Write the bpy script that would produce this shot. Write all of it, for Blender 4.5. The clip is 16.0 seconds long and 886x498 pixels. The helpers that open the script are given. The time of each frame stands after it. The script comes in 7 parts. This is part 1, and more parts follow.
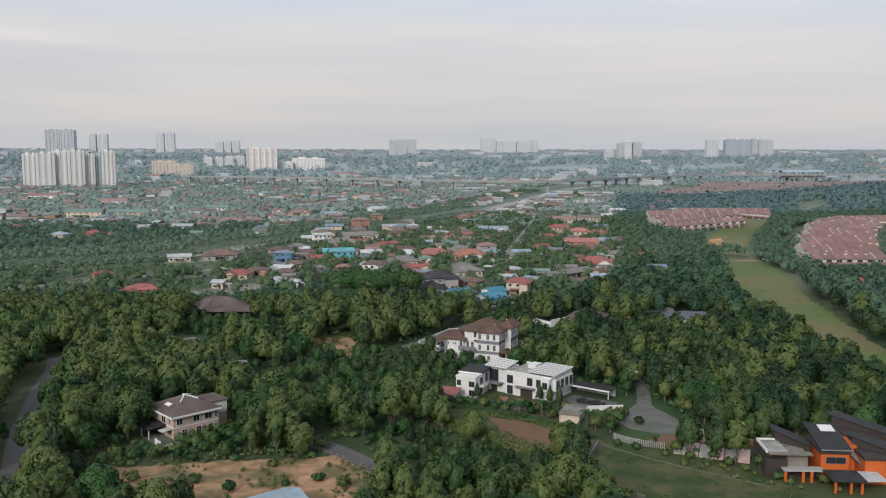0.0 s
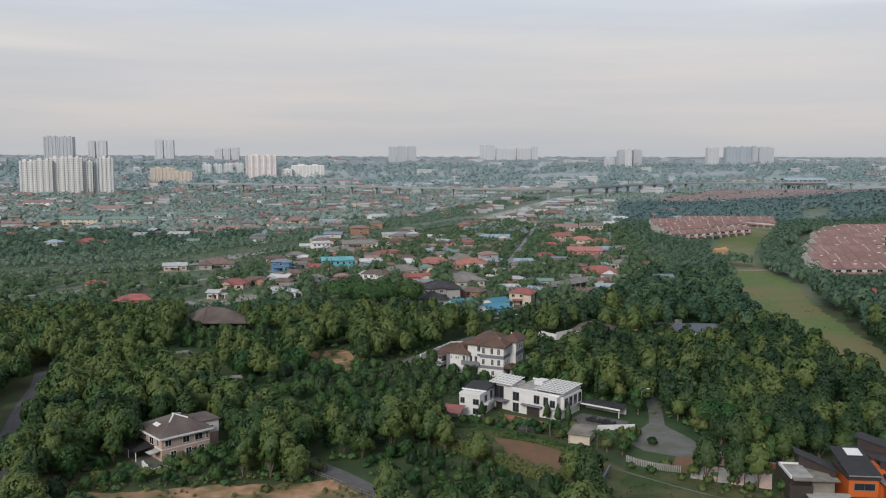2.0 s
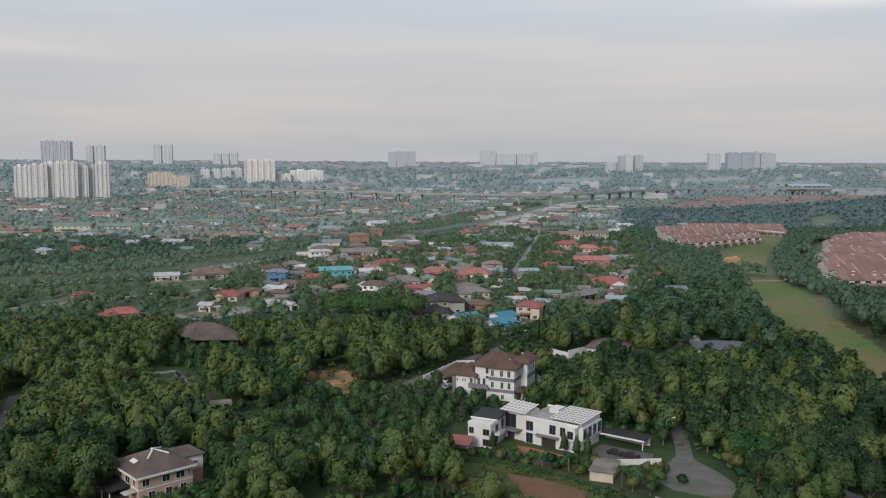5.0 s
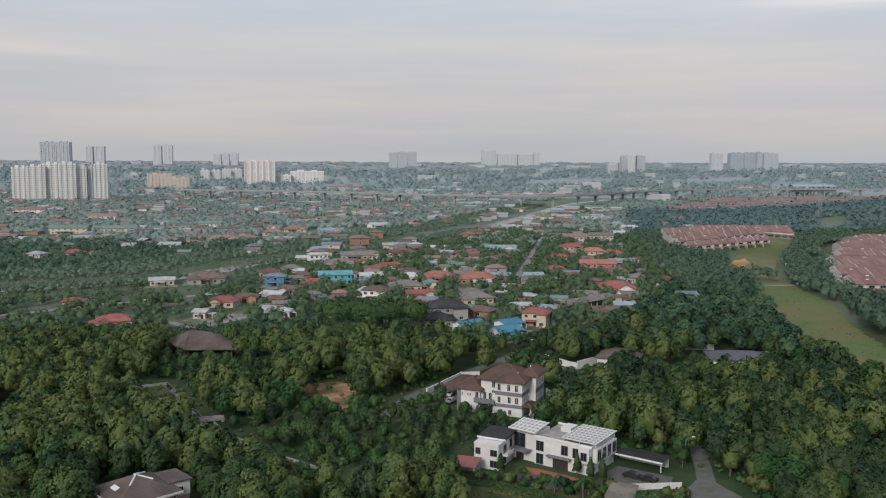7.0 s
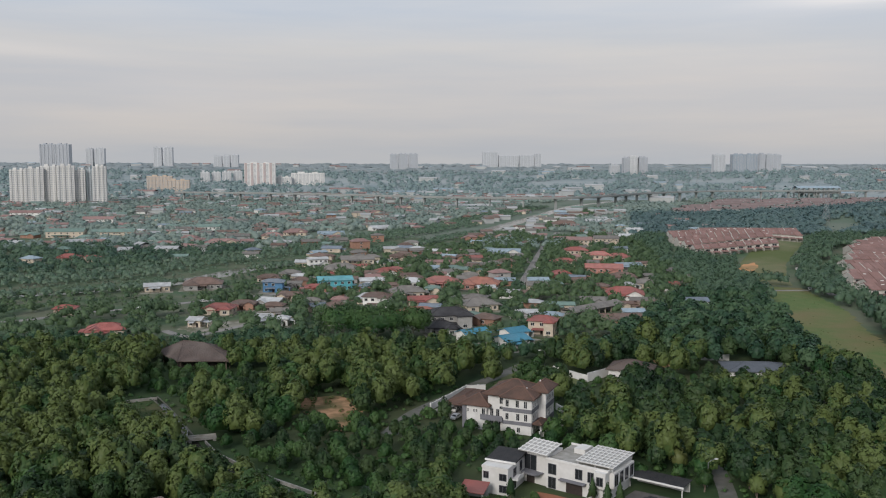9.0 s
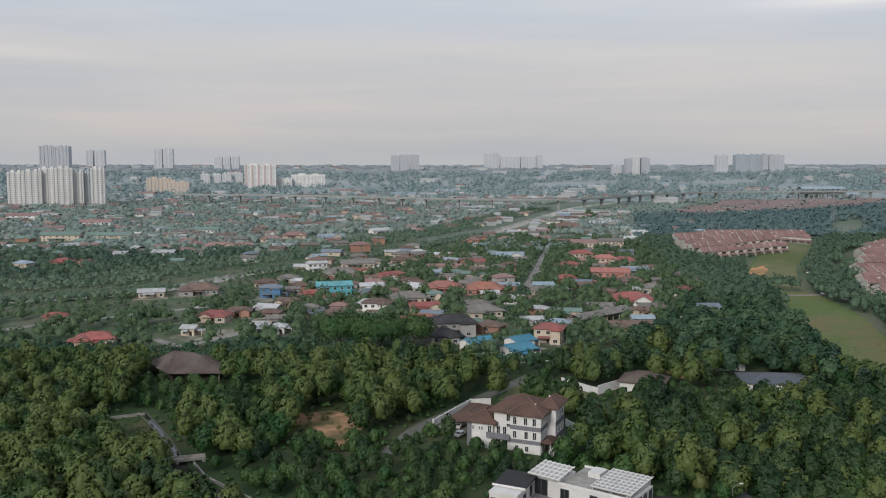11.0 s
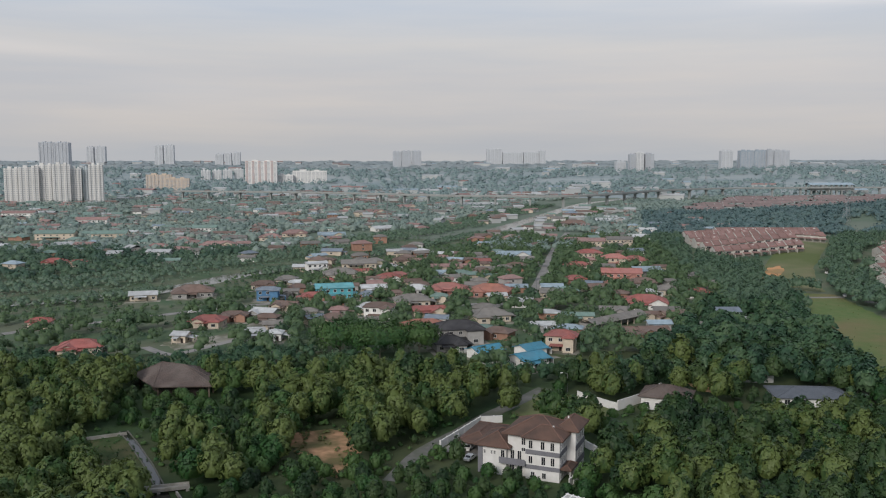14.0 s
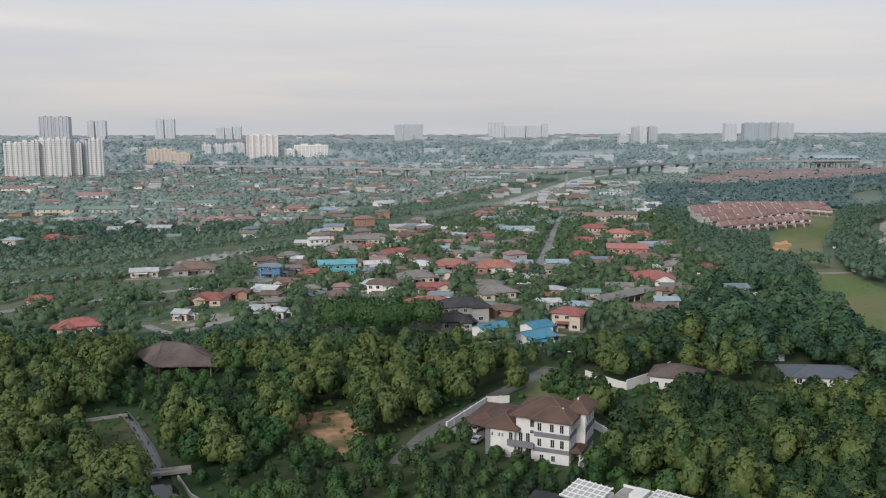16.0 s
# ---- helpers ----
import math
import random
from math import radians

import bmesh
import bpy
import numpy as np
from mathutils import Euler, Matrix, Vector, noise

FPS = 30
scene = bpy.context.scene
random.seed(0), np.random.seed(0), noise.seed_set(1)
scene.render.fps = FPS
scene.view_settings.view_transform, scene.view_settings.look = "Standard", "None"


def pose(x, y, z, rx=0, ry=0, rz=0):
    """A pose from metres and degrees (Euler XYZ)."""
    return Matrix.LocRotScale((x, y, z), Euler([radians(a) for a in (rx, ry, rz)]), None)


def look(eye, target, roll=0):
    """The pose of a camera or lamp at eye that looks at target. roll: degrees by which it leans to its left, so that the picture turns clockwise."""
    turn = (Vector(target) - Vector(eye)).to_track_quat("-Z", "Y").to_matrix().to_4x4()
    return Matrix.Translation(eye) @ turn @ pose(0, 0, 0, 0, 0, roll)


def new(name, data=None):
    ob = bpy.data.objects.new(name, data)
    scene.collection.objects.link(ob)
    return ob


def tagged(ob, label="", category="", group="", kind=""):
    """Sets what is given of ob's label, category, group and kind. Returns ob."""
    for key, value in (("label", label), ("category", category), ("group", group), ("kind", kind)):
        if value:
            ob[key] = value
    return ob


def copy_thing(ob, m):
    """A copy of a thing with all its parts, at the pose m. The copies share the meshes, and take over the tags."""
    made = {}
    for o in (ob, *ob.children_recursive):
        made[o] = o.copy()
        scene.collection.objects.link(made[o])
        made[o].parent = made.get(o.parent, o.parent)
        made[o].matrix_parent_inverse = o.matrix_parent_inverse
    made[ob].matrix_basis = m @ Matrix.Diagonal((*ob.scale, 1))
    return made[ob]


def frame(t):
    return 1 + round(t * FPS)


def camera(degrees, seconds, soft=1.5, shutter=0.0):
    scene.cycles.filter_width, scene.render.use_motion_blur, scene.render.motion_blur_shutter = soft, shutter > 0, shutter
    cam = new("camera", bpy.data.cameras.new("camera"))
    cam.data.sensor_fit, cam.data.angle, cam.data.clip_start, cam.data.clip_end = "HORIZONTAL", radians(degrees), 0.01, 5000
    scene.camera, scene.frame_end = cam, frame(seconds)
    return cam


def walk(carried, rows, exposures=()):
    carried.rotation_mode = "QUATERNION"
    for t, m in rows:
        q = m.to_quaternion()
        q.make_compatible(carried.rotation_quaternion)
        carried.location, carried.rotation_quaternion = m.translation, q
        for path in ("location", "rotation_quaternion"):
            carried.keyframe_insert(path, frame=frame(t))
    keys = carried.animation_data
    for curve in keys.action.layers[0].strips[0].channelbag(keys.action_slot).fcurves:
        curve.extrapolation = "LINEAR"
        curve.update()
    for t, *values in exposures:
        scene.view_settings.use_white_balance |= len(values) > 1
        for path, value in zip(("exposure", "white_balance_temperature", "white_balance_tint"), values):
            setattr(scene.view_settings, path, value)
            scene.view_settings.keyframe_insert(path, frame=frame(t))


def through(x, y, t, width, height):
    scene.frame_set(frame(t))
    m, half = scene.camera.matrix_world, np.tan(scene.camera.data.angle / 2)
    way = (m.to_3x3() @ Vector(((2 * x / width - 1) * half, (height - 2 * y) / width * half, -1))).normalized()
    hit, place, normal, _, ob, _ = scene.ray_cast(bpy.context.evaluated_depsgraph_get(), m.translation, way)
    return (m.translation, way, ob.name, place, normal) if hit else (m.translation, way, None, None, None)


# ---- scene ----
# ---- camera ----
cam = camera(54.0, 16.0, soft=1.15)
# seconds, x, y, z, yaw to the left, pitch, roll
PATH = [
    (0, 0.00, 0.00, 75.00, -1.22, -6.67, 0.09),
    (0.5, -0.12, 2.78, 74.96, -1.22, -6.51, 0.08),
    (1, -0.39, 5.54, 74.99, -1.24, -6.35, 0.12),
    (1.5, -0.62, 8.38, 74.94, -1.26, -6.26, 0.13),
    (2, -0.79, 11.47, 74.87, -1.26, -6.20, 0.16),
    (2.5, -0.99, 14.91, 74.87, -1.28, -6.15, 0.18),
    (3, -1.22, 18.38, 74.94, -1.29, -6.10, 0.21),
    (3.5, -1.51, 21.88, 75.06, -1.29, -6.03, 0.22),
    (4, -1.87, 25.59, 75.17, -1.31, -5.97, 0.24),
    (6.5, -2.91, 43.72, 75.89, -1.28, -5.81, 0.20),
    (7, -3.02, 47.34, 76.03, -1.25, -5.85, 0.19),
    (7.5, -3.23, 50.95, 76.16, -1.24, -5.80, 0.18),
    (8, -3.47, 54.48, 76.34, -1.23, -5.79, 0.15),
    (8.5, -3.57, 57.86, 76.41, -1.21, -5.77, 0.14),
    (9, -3.71, 61.49, 76.50, -1.18, -5.75, 0.11),
    (11.5, -4.08, 79.82, 76.89, -1.09, -5.65, -0.02),
    (12, -4.34, 83.78, 76.94, -1.09, -5.63, -0.02),
    (12.5, -4.60, 87.54, 77.00, -1.08, -5.63, -0.05),
    (13, -4.72, 91.12, 77.11, -1.05, -5.62, -0.06),
    (13.5, -4.86, 94.55, 77.20, -1.02, -5.54, -0.04),
    (14, -5.06, 97.78, 77.27, -0.96, -5.95, -0.07),
    (14.5, -5.45, 100.42, 77.42, -0.92, -6.47, -0.13),
    (15, -5.75, 102.15, 77.55, -0.89, -6.94, -0.17),
    (15.5, -5.91, 103.18, 77.61, -0.86, -7.32, -0.21),
    (16, -6.04, 103.79, 77.62, -0.83, -7.67, -0.20),
]
walk(cam, [(t, pose(x, y, z, 0, 0, yaw) @ pose(0, 0, 0, 90 + pitch) @ pose(0, 0, 0, 0, 0, roll)) for t, x, y, z, yaw, pitch, roll in PATH],
     exposures=((0, 0.2), (2, 0.1), (4, 0.02), (13.5, -0.02), (14.5, -0.02), (15.0, 0.0), (15.5, 0.1), (16, 0.2)))

# ---- light ----
SUN_HEIGHT, SUN_TURN = 30.0, 208.0
world = bpy.data.worlds.new("sky")
scene.world = world
world.use_nodes = True
wt = world.node_tree
wt.nodes.clear()


def wnode(kind, **values):
    n = wt.nodes.new(kind)
    for key, value in values.items():
        n.inputs[key].default_value = value
    return n


L = wt.links.new
w_out = wnode("ShaderNodeOutputWorld")
w_bg = wnode("ShaderNodeBackground", Strength=0.99)
w_sky = wnode("ShaderNodeTexSky")
w_sky.sky_type = "NISHITA"
w_sky.sun_disc = False
w_sky.sun_elevation, w_sky.sun_rotation = radians(SUN_HEIGHT), radians(SUN_TURN)
w_sky.dust_density = 4.0
w_dim = wnode("ShaderNodeMix")
w_dim.data_type, w_dim.blend_type = "RGBA", "MULTIPLY"
w_dim.inputs[0].default_value = 1.0
w_dim.inputs[7].default_value = (0.09, 0.09, 0.09, 1)
w_co = wnode("ShaderNodeTexCoord")
w_sep = wnode("ShaderNodeSeparateXYZ")
# the cloud deck: pale and faintly pink low down, bluish grey bands higher up
w_ramp = wnode("ShaderNodeValToRGB")
els = w_ramp.color_ramp.elements
els[0].position, els[0].color = 0.0, (0.532, 0.541, 0.556, 1)
els[1].position, els[1].color = 1.0, (0.60, 0.66, 0.76, 1)
for at, colour in ((0.02, (0.558, 0.555, 0.562, 1)), (0.05, (0.595, 0.584, 0.588, 1)), (0.09, (0.626, 0.609, 0.61, 1)), (0.125, (0.63, 0.63, 0.64, 1)), (0.165, (0.62, 0.655, 0.71, 1)), (0.4, (0.58, 0.64, 0.73, 1))):
    e = els.new(at)
    e.color = colour
w_map = wnode("ShaderNodeMapping")
w_map.inputs["Scale"].default_value = (1.5, 1.5, 17.0)
w_noise = wnode("ShaderNodeTexNoise", Scale=1.3, Detail=5.0, Roughness=0.55)
w_cr = wnode("ShaderNodeValToRGB")
els = w_cr.color_ramp.elements
els[0].position, els[0].color = 0.34, (0.90, 0.935, 0.985, 1)
els[1].position, els[1].color = 0.70, (1.09, 1.05, 1.01, 1)
w_cl = wnode("ShaderNodeMix")
w_cl.data_type, w_cl.blend_type = "RGBA", "MULTIPLY"
w_cl.inputs[0].default_value = 1.0
w_mix = wnode("ShaderNodeMix")
w_mix.data_type = "RGBA"
w_mix.inputs[0].default_value = 0.92


def w_math(op, a, b=None):
    """A sum of the sky's nodes; a and b are outputs or numbers."""
    n = wt.nodes.new("ShaderNodeMath")
    n.operation = op
    for k, v in enumerate((a, b)):
        if v is None:
            continue
        if isinstance(v, (int, float)):
            n.inputs[k].default_value = v
        else:
            L(v, n.inputs[k])
    return n.outputs[0]


def streak(side, up, wide, thick, slant):
    """How thick a lit cloud lies, round a bearing (as a slope to the right) and a height over the horizon."""
    a = w_math("SUBTRACT", w_math("DIVIDE", w_sep.outputs["X"], w_math("MAXIMUM", w_sep.outputs["Y"], 0.05)), side)
    e = w_math("SUBTRACT", w_math("SUBTRACT", w_sep.outputs["Z"], up), w_math("MULTIPLY", a, slant))
    e = w_math("ADD", e, w_math("MULTIPLY", w_math("SUBTRACT", w_noise.outputs[0], 0.5), 0.03))
    a, e = w_math("DIVIDE", a, wide), w_math("DIVIDE", e, thick)
    return w_math("EXPONENT", w_math("MULTIPLY", w_math("ADD", w_math("MULTIPLY", a, a), w_math("MULTIPLY", e, e)), -1.0))


L(w_co.outputs["Generated"], w_sep.inputs[0])
L(w_sep.outputs["Z"], w_ramp.inputs[0])
L(w_co.outputs["Generated"], w_map.inputs[0])
L(w_map.outputs[0], w_noise.inputs["Vector"])
L(w_noise.outputs[0], w_cr.inputs[0])
L(w_ramp.outputs[0], w_cl.inputs[6])
L(w_cr.outputs[0], w_cl.inputs[7])
L(w_sky.outputs[0], w_dim.inputs[6])
L(w_dim.outputs[2], w_mix.inputs[6])
L(w_cl.outputs[2], w_mix.inputs[7])
w_lit = wnode("ShaderNodeMix")
w_lit.data_type, w_lit.blend_type = "RGBA", "ADD"
w_lit.inputs[7].default_value = (0.20, 0.155, 0.115, 1)
lit = w_math("ADD", streak(0.50, 0.170, 0.115, 0.014, 0.03), w_math("MULTIPLY", streak(-0.50, 0.116, 0.15, 0.0085, -0.035), 0.3))
lit = w_math("ADD", lit, w_math("MULTIPLY", streak(0.55, 0.12, 0.35, 0.11, 0.0), 0.16))
L(w_math("ADD", lit, w_math("MULTIPLY", streak(-0.28, 0.075, 0.10, 0.016, -0.03), 0.16)), w_lit.inputs[0])
L(w_mix.outputs[2], w_lit.inputs[6])
L(w_lit.outputs[2], w_bg.inputs["Color"])
L(w_bg.outputs[0], w_out.inputs[0])

sun = new("sun", bpy.data.lights.new("sun", "SUN"))
sun.data.energy, sun.data.angle, sun.data.color = 2.4, radians(20), (1.0, 0.955, 0.89)
sun.matrix_world = pose(0, 0, 300, 90 - SUN_HEIGHT, 0, 180 - SUN_TURN)

# ---- materials ----
MATS = {}


def paint(name, a, b=None, scale=1.0, rough=0.8, bump=0.0, bump_scale=None, metal=0.0, vary=0.0, detail=6.0, big=None, stripe=None):
    """A surface of two mixed colours, with larger stains, relief and a change from object to object."""
    m = bpy.data.materials.new(name)
    m.use_nodes = True
    nt = m.node_tree
    p = nt.nodes["Principled BSDF"]
    p.inputs["Roughness"].default_value, p.inputs["Metallic"].default_value = rough, metal
    p.inputs["Specular IOR Level"].default_value = 0.3
    b = b or tuple(c * 0.75 for c in a)
    geo = nt.nodes.new("ShaderNodeNewGeometry")
    n1 = nt.nodes.new("ShaderNodeTexNoise")
    n1.inputs["Scale"].default_value, n1.inputs["Detail"].default_value = scale, detail
    nt.links.new(geo.outputs["Position"], n1.inputs["Vector"])
    r1 = nt.nodes.new("ShaderNodeMapRange")
    r1.inputs["From Min"].default_value, r1.inputs["From Max"].default_value = 0.34, 0.66
    nt.links.new(n1.outputs[0], r1.inputs["Value"])
    mix = nt.nodes.new("ShaderNodeMix")
    mix.data_type = "RGBA"
    mix.inputs[6].default_value, mix.inputs[7].default_value = (*a, 1), (*b, 1)
    nt.links.new(r1.outputs[0], mix.inputs[0])
    out = mix.outputs[2]
    if big:
        n2 = nt.nodes.new("ShaderNodeTexNoise")
        n2.inputs["Scale"].default_value, n2.inputs["Detail"].default_value = big[0], 3.0
        nt.links.new(geo.outputs["Position"], n2.inputs["Vector"])
        r2 = nt.nodes.new("ShaderNodeMapRange")
        r2.inputs["From Min"].default_value, r2.inputs["From Max"].default_value = 0.42, 0.62
        r2.inputs["To Max"].default_value = big[2]
        nt.links.new(n2.outputs[0], r2.inputs["Value"])
        m2 = nt.nodes.new("ShaderNodeMix")
        m2.data_type = "RGBA"
        nt.links.new(r2.outputs[0], m2.inputs[0])
        nt.links.new(out, m2.inputs[6])
        m2.inputs[7].default_value = (*big[1], 1)
        out = m2.outputs[2]
    if vary:
        info = nt.nodes.new("ShaderNodeObjectInfo")
        hsv = nt.nodes.new("ShaderNodeHueSaturation")
        rv = nt.nodes.new("ShaderNodeMapRange")
        rv.inputs["To Min"].default_value, rv.inputs["To Max"].default_value = 1 - vary, 1 + vary
        nt.links.new(info.outputs["Random"], rv.inputs["Value"])
        nt.links.new(rv.outputs[0], hsv.inputs["Value"])
        nt.links.new(out, hsv.inputs["Color"])
        out = hsv.outputs[0]
    nt.links.new(out, p.inputs["Base Color"])
    if bump:
        bn = nt.nodes.new("ShaderNodeBump")
        bn.inputs["Strength"].default_value, bn.inputs["Distance"].default_value = bump, 0.1
        if stripe:
            wv = nt.nodes.new("ShaderNodeTexWave")
            wv.inputs["Scale"].default_value, wv.inputs["Distortion"].default_value = stripe, 0.4
            tc = nt.nodes.new("ShaderNodeTexCoord")
            nt.links.new(tc.outputs["Object"], wv.inputs["Vector"])
            nt.links.new(wv.outputs[0], bn.inputs["Height"])
        else:
            n3 = nt.nodes.new("ShaderNodeTexNoise")
            n3.inputs["Scale"].default_value = bump_scale or scale * 4
            nt.links.new(geo.outputs["Position"], n3.inputs["Vector"])
            nt.links.new(n3.outputs[0], bn.inputs["Height"])
        nt.links.new(bn.outputs[0], p.inputs["Normal"])
    MATS[name] = m
    return m


def leafy(name, a, b, c, spread=0.1, through=0.3, haze_coat=0.0, relief=0.15):
    """Leaves: colour drifting from tree to tree, from spray to spray and over patches of wood."""
    m = bpy.data.materials.new(name)
    m.use_nodes = True
    nt = m.node_tree
    p = nt.nodes["Principled BSDF"]
    p.inputs["Roughness"].default_value, p.inputs["Specular IOR Level"].default_value = 0.55, 0.3
    # Where weighted, this coat adds a grey sheen in place of haze.
    p.inputs["Coat Weight"].default_value, p.inputs["Coat Roughness"].default_value, p.inputs["Coat IOR"].default_value = haze_coat, 0.6, 2.1
    geo, info = nt.nodes.new("ShaderNodeNewGeometry"), nt.nodes.new("ShaderNodeObjectInfo")
    n1 = nt.nodes.new("ShaderNodeTexNoise")
    n1.inputs["Scale"].default_value, n1.inputs["Detail"].default_value = spread, 2.0
    nt.links.new(geo.outputs["Position"], n1.inputs["Vector"])
    add = nt.nodes.new("ShaderNodeMath")
    add.operation = "MULTIPLY_ADD"
    nt.links.new(info.outputs["Random"], add.inputs[0])
    add.inputs[1].default_value = 0.22
    nt.links.new(n1.outputs[0], add.inputs[2])
    add2 = nt.nodes.new("ShaderNodeMath")
    add2.operation = "MULTIPLY_ADD"
    nt.links.new(geo.outputs["Random Per Island"], add2.inputs[0])
    add2.inputs[1].default_value = 0.12
    nt.links.new(add.outputs[0], add2.inputs[2])
    n2 = nt.nodes.new("ShaderNodeTexNoise")
    n2.inputs["Scale"].default_value, n2.inputs["Detail"].default_value = 0.9, 4.0
    nt.links.new(geo.outputs["Position"], n2.inputs["Vector"])
    add3 = nt.nodes.new("ShaderNodeMath")
    add3.operation = "MULTIPLY_ADD"
    nt.links.new(n2.outputs[0], add3.inputs[0])
    add3.inputs[1].default_value = 0.3
    cell = nt.nodes.new("ShaderNodeTexVoronoi")
    cell.voronoi_dimensions = "2D"
    cell.inputs["Scale"].default_value = 0.16
    nt.links.new(geo.outputs["Position"], cell.inputs["Vector"])
    tone = nt.nodes.new("ShaderNodeMath")
    tone.operation = "MULTIPLY_ADD"
    nt.links.new(cell.outputs["Color"], tone.inputs[0])
    tone.inputs[1].default_value = 0.2
    nt.links.new(add2.outputs[0], tone.inputs[2])
    nt.links.new(tone.outputs[0], add3.inputs[2])
    rel = nt.nodes.new("ShaderNodeBump")
    rel.inputs["Strength"].default_value, rel.inputs["Distance"].default_value = relief, 0.5
    nt.links.new(n2.outputs[0], rel.inputs["Height"])
    nt.links.new(rel.outputs[0], p.inputs["Normal"])
    ramp = nt.nodes.new("ShaderNodeValToRGB")
    e = ramp.color_ramp.elements
    e[0].position, e[0].color = 0.66, (*a, 1)
    e[1].position, e[1].color = 1.0, (*c, 1)
    mid = e.new(0.84)
    mid.color = (*b, 1)
    nt.links.new(add3.outputs[0], ramp.inputs[0])
    nt.links.new(ramp.outputs[0], p.inputs["Base Color"])
    tr = nt.nodes.new("ShaderNodeBsdfTranslucent")
    nt.links.new(ramp.outputs[0], tr.inputs["Color"])
    mx = nt.nodes.new("ShaderNodeMixShader")
    mx.inputs[0].default_value = through
    nt.links.new(p.outputs[0], mx.inputs[1])
    nt.links.new(tr.outputs[0], mx.inputs[2])
    nt.links.new(mx.outputs[0], nt.nodes["Material Output"].inputs["Surface"])
    MATS[name] = m
    return m


def glassy(name, colour, rough=0.12):
    m = paint(name, colour, scale=0.4, rough=rough)
    m.node_tree.nodes["Principled BSDF"].inputs["Specular IOR Level"].default_value = 0.6
    return m


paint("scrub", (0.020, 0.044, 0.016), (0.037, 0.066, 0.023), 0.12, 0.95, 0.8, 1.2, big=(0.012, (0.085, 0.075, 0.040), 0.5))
# Farthest ground, greyed and blued to stand in for haze.
paint("hazed_land", (0.20, 0.25, 0.26), (0.25, 0.285, 0.29), 0.012, 0.9, big=(0.0035, (0.30, 0.325, 0.325), 0.75))
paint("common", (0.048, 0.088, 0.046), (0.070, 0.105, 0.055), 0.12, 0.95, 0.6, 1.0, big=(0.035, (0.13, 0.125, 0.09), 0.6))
# Ground past 930 m, its green paled a little as by haze.
paint("hazed_fields", (0.085, 0.125, 0.09), (0.11, 0.145, 0.105), 0.03, 0.95, big=(0.008, (0.15, 0.165, 0.14), 0.6))
paint("yard", (0.27, 0.25, 0.22), (0.20, 0.19, 0.155), 0.4, 0.95, 0.2, 2.0, vary=0.25, big=(0.15, (0.075, 0.085, 0.045), 0.8))
paint("worn_concrete", (0.108, 0.108, 0.10), (0.14, 0.136, 0.128), 0.5, 0.9, 0.3, 2.0, big=(0.16, (0.085, 0.095, 0.065), 0.75))
paint("weathered_roof", (0.17, 0.15, 0.125), (0.115, 0.10, 0.085), 0.7, 0.9, 0.4, 3.0, big=(0.3, (0.24, 0.22, 0.19), 0.6))
paint("slate", (0.10, 0.11, 0.13), (0.08, 0.09, 0.105), 0.5, 0.7, 0.4, stripe=2.6)
paint("turf", (0.076, 0.126, 0.034), (0.106, 0.137, 0.047), 0.16, 0.95, 0.6, 3.0, big=(0.022, (0.155, 0.125, 0.06), 0.85))
paint("dry_turf", (0.115, 0.13, 0.058), (0.15, 0.14, 0.075), 0.06, 0.95, 0.5, 2.0, big=(0.02, (0.075, 0.10, 0.03), 0.9))
paint("lawn", (0.025, 0.047, 0.012), (0.037, 0.058, 0.016), 0.3, 0.95, 0.5, 4.0, big=(0.11, (0.13, 0.105, 0.055), 0.5))
paint("clay", (0.42, 0.245, 0.145), (0.24, 0.145, 0.08), 0.35, 0.95, 1.0, 1.0, big=(0.10, (0.085, 0.088, 0.034), 0.85))
paint("clay_orange", (0.52, 0.25, 0.11), (0.40, 0.24, 0.13), 0.12, 0.95, 0.6, 0.6, big=(0.06, (0.16, 0.14, 0.06), 0.6))
paint("red_soil", (0.165, 0.085, 0.050), (0.125, 0.075, 0.042), 0.5, 0.95, 0.7, 2.0, big=(0.13, (0.085, 0.075, 0.035), 0.6))
paint("asphalt", (0.075, 0.072, 0.075), (0.10, 0.095, 0.095), 0.5, 0.9, 0.3, 5.0, big=(0.08, (0.14, 0.13, 0.12), 0.4))
paint("concrete", (0.33, 0.32, 0.30), (0.24, 0.23, 0.21), 0.6, 0.9, 0.3, 3.0, big=(0.15, (0.17, 0.16, 0.14), 0.6))
paint("terracotta", (0.30, 0.12, 0.07), (0.24, 0.10, 0.06), 1.5, 0.9)
paint("forecourt_stone", (0.115, 0.105, 0.10), (0.085, 0.08, 0.076), 0.8, 0.9, 0.2, 4.0)
paint("pale_road", (0.22, 0.21, 0.20), (0.16, 0.155, 0.15), 0.25, 0.9, 0.2, 2.0, big=(0.09, (0.27, 0.255, 0.24), 0.6))
paint("white_wall", (0.61, 0.60, 0.59), (0.54, 0.53, 0.52), 0.7, 0.75, 0.05, 5.0, big=(0.25, (0.52, 0.50, 0.47), 0.45))
paint("pale_slab", (0.46, 0.46, 0.45), (0.38, 0.38, 0.37), 0.5, 0.8, big=(0.3, (0.30, 0.30, 0.29), 0.6))
paint("canopy_panel", (0.36, 0.355, 0.34), (0.30, 0.295, 0.285), 1.2, 0.6)
paint("white_trim", (0.65, 0.64, 0.63), (0.57, 0.56, 0.55), 1.5, 0.6)
paint("grey_band", (0.17, 0.17, 0.19), (0.14, 0.14, 0.155), 0.8, 0.8)
paint("pink_wall", (0.46, 0.33, 0.28), (0.40, 0.29, 0.245), 0.6, 0.8, 0.05, 5.0)
paint("orange_wall", (0.50, 0.11, 0.025), (0.43, 0.095, 0.02), 0.6, 0.75)
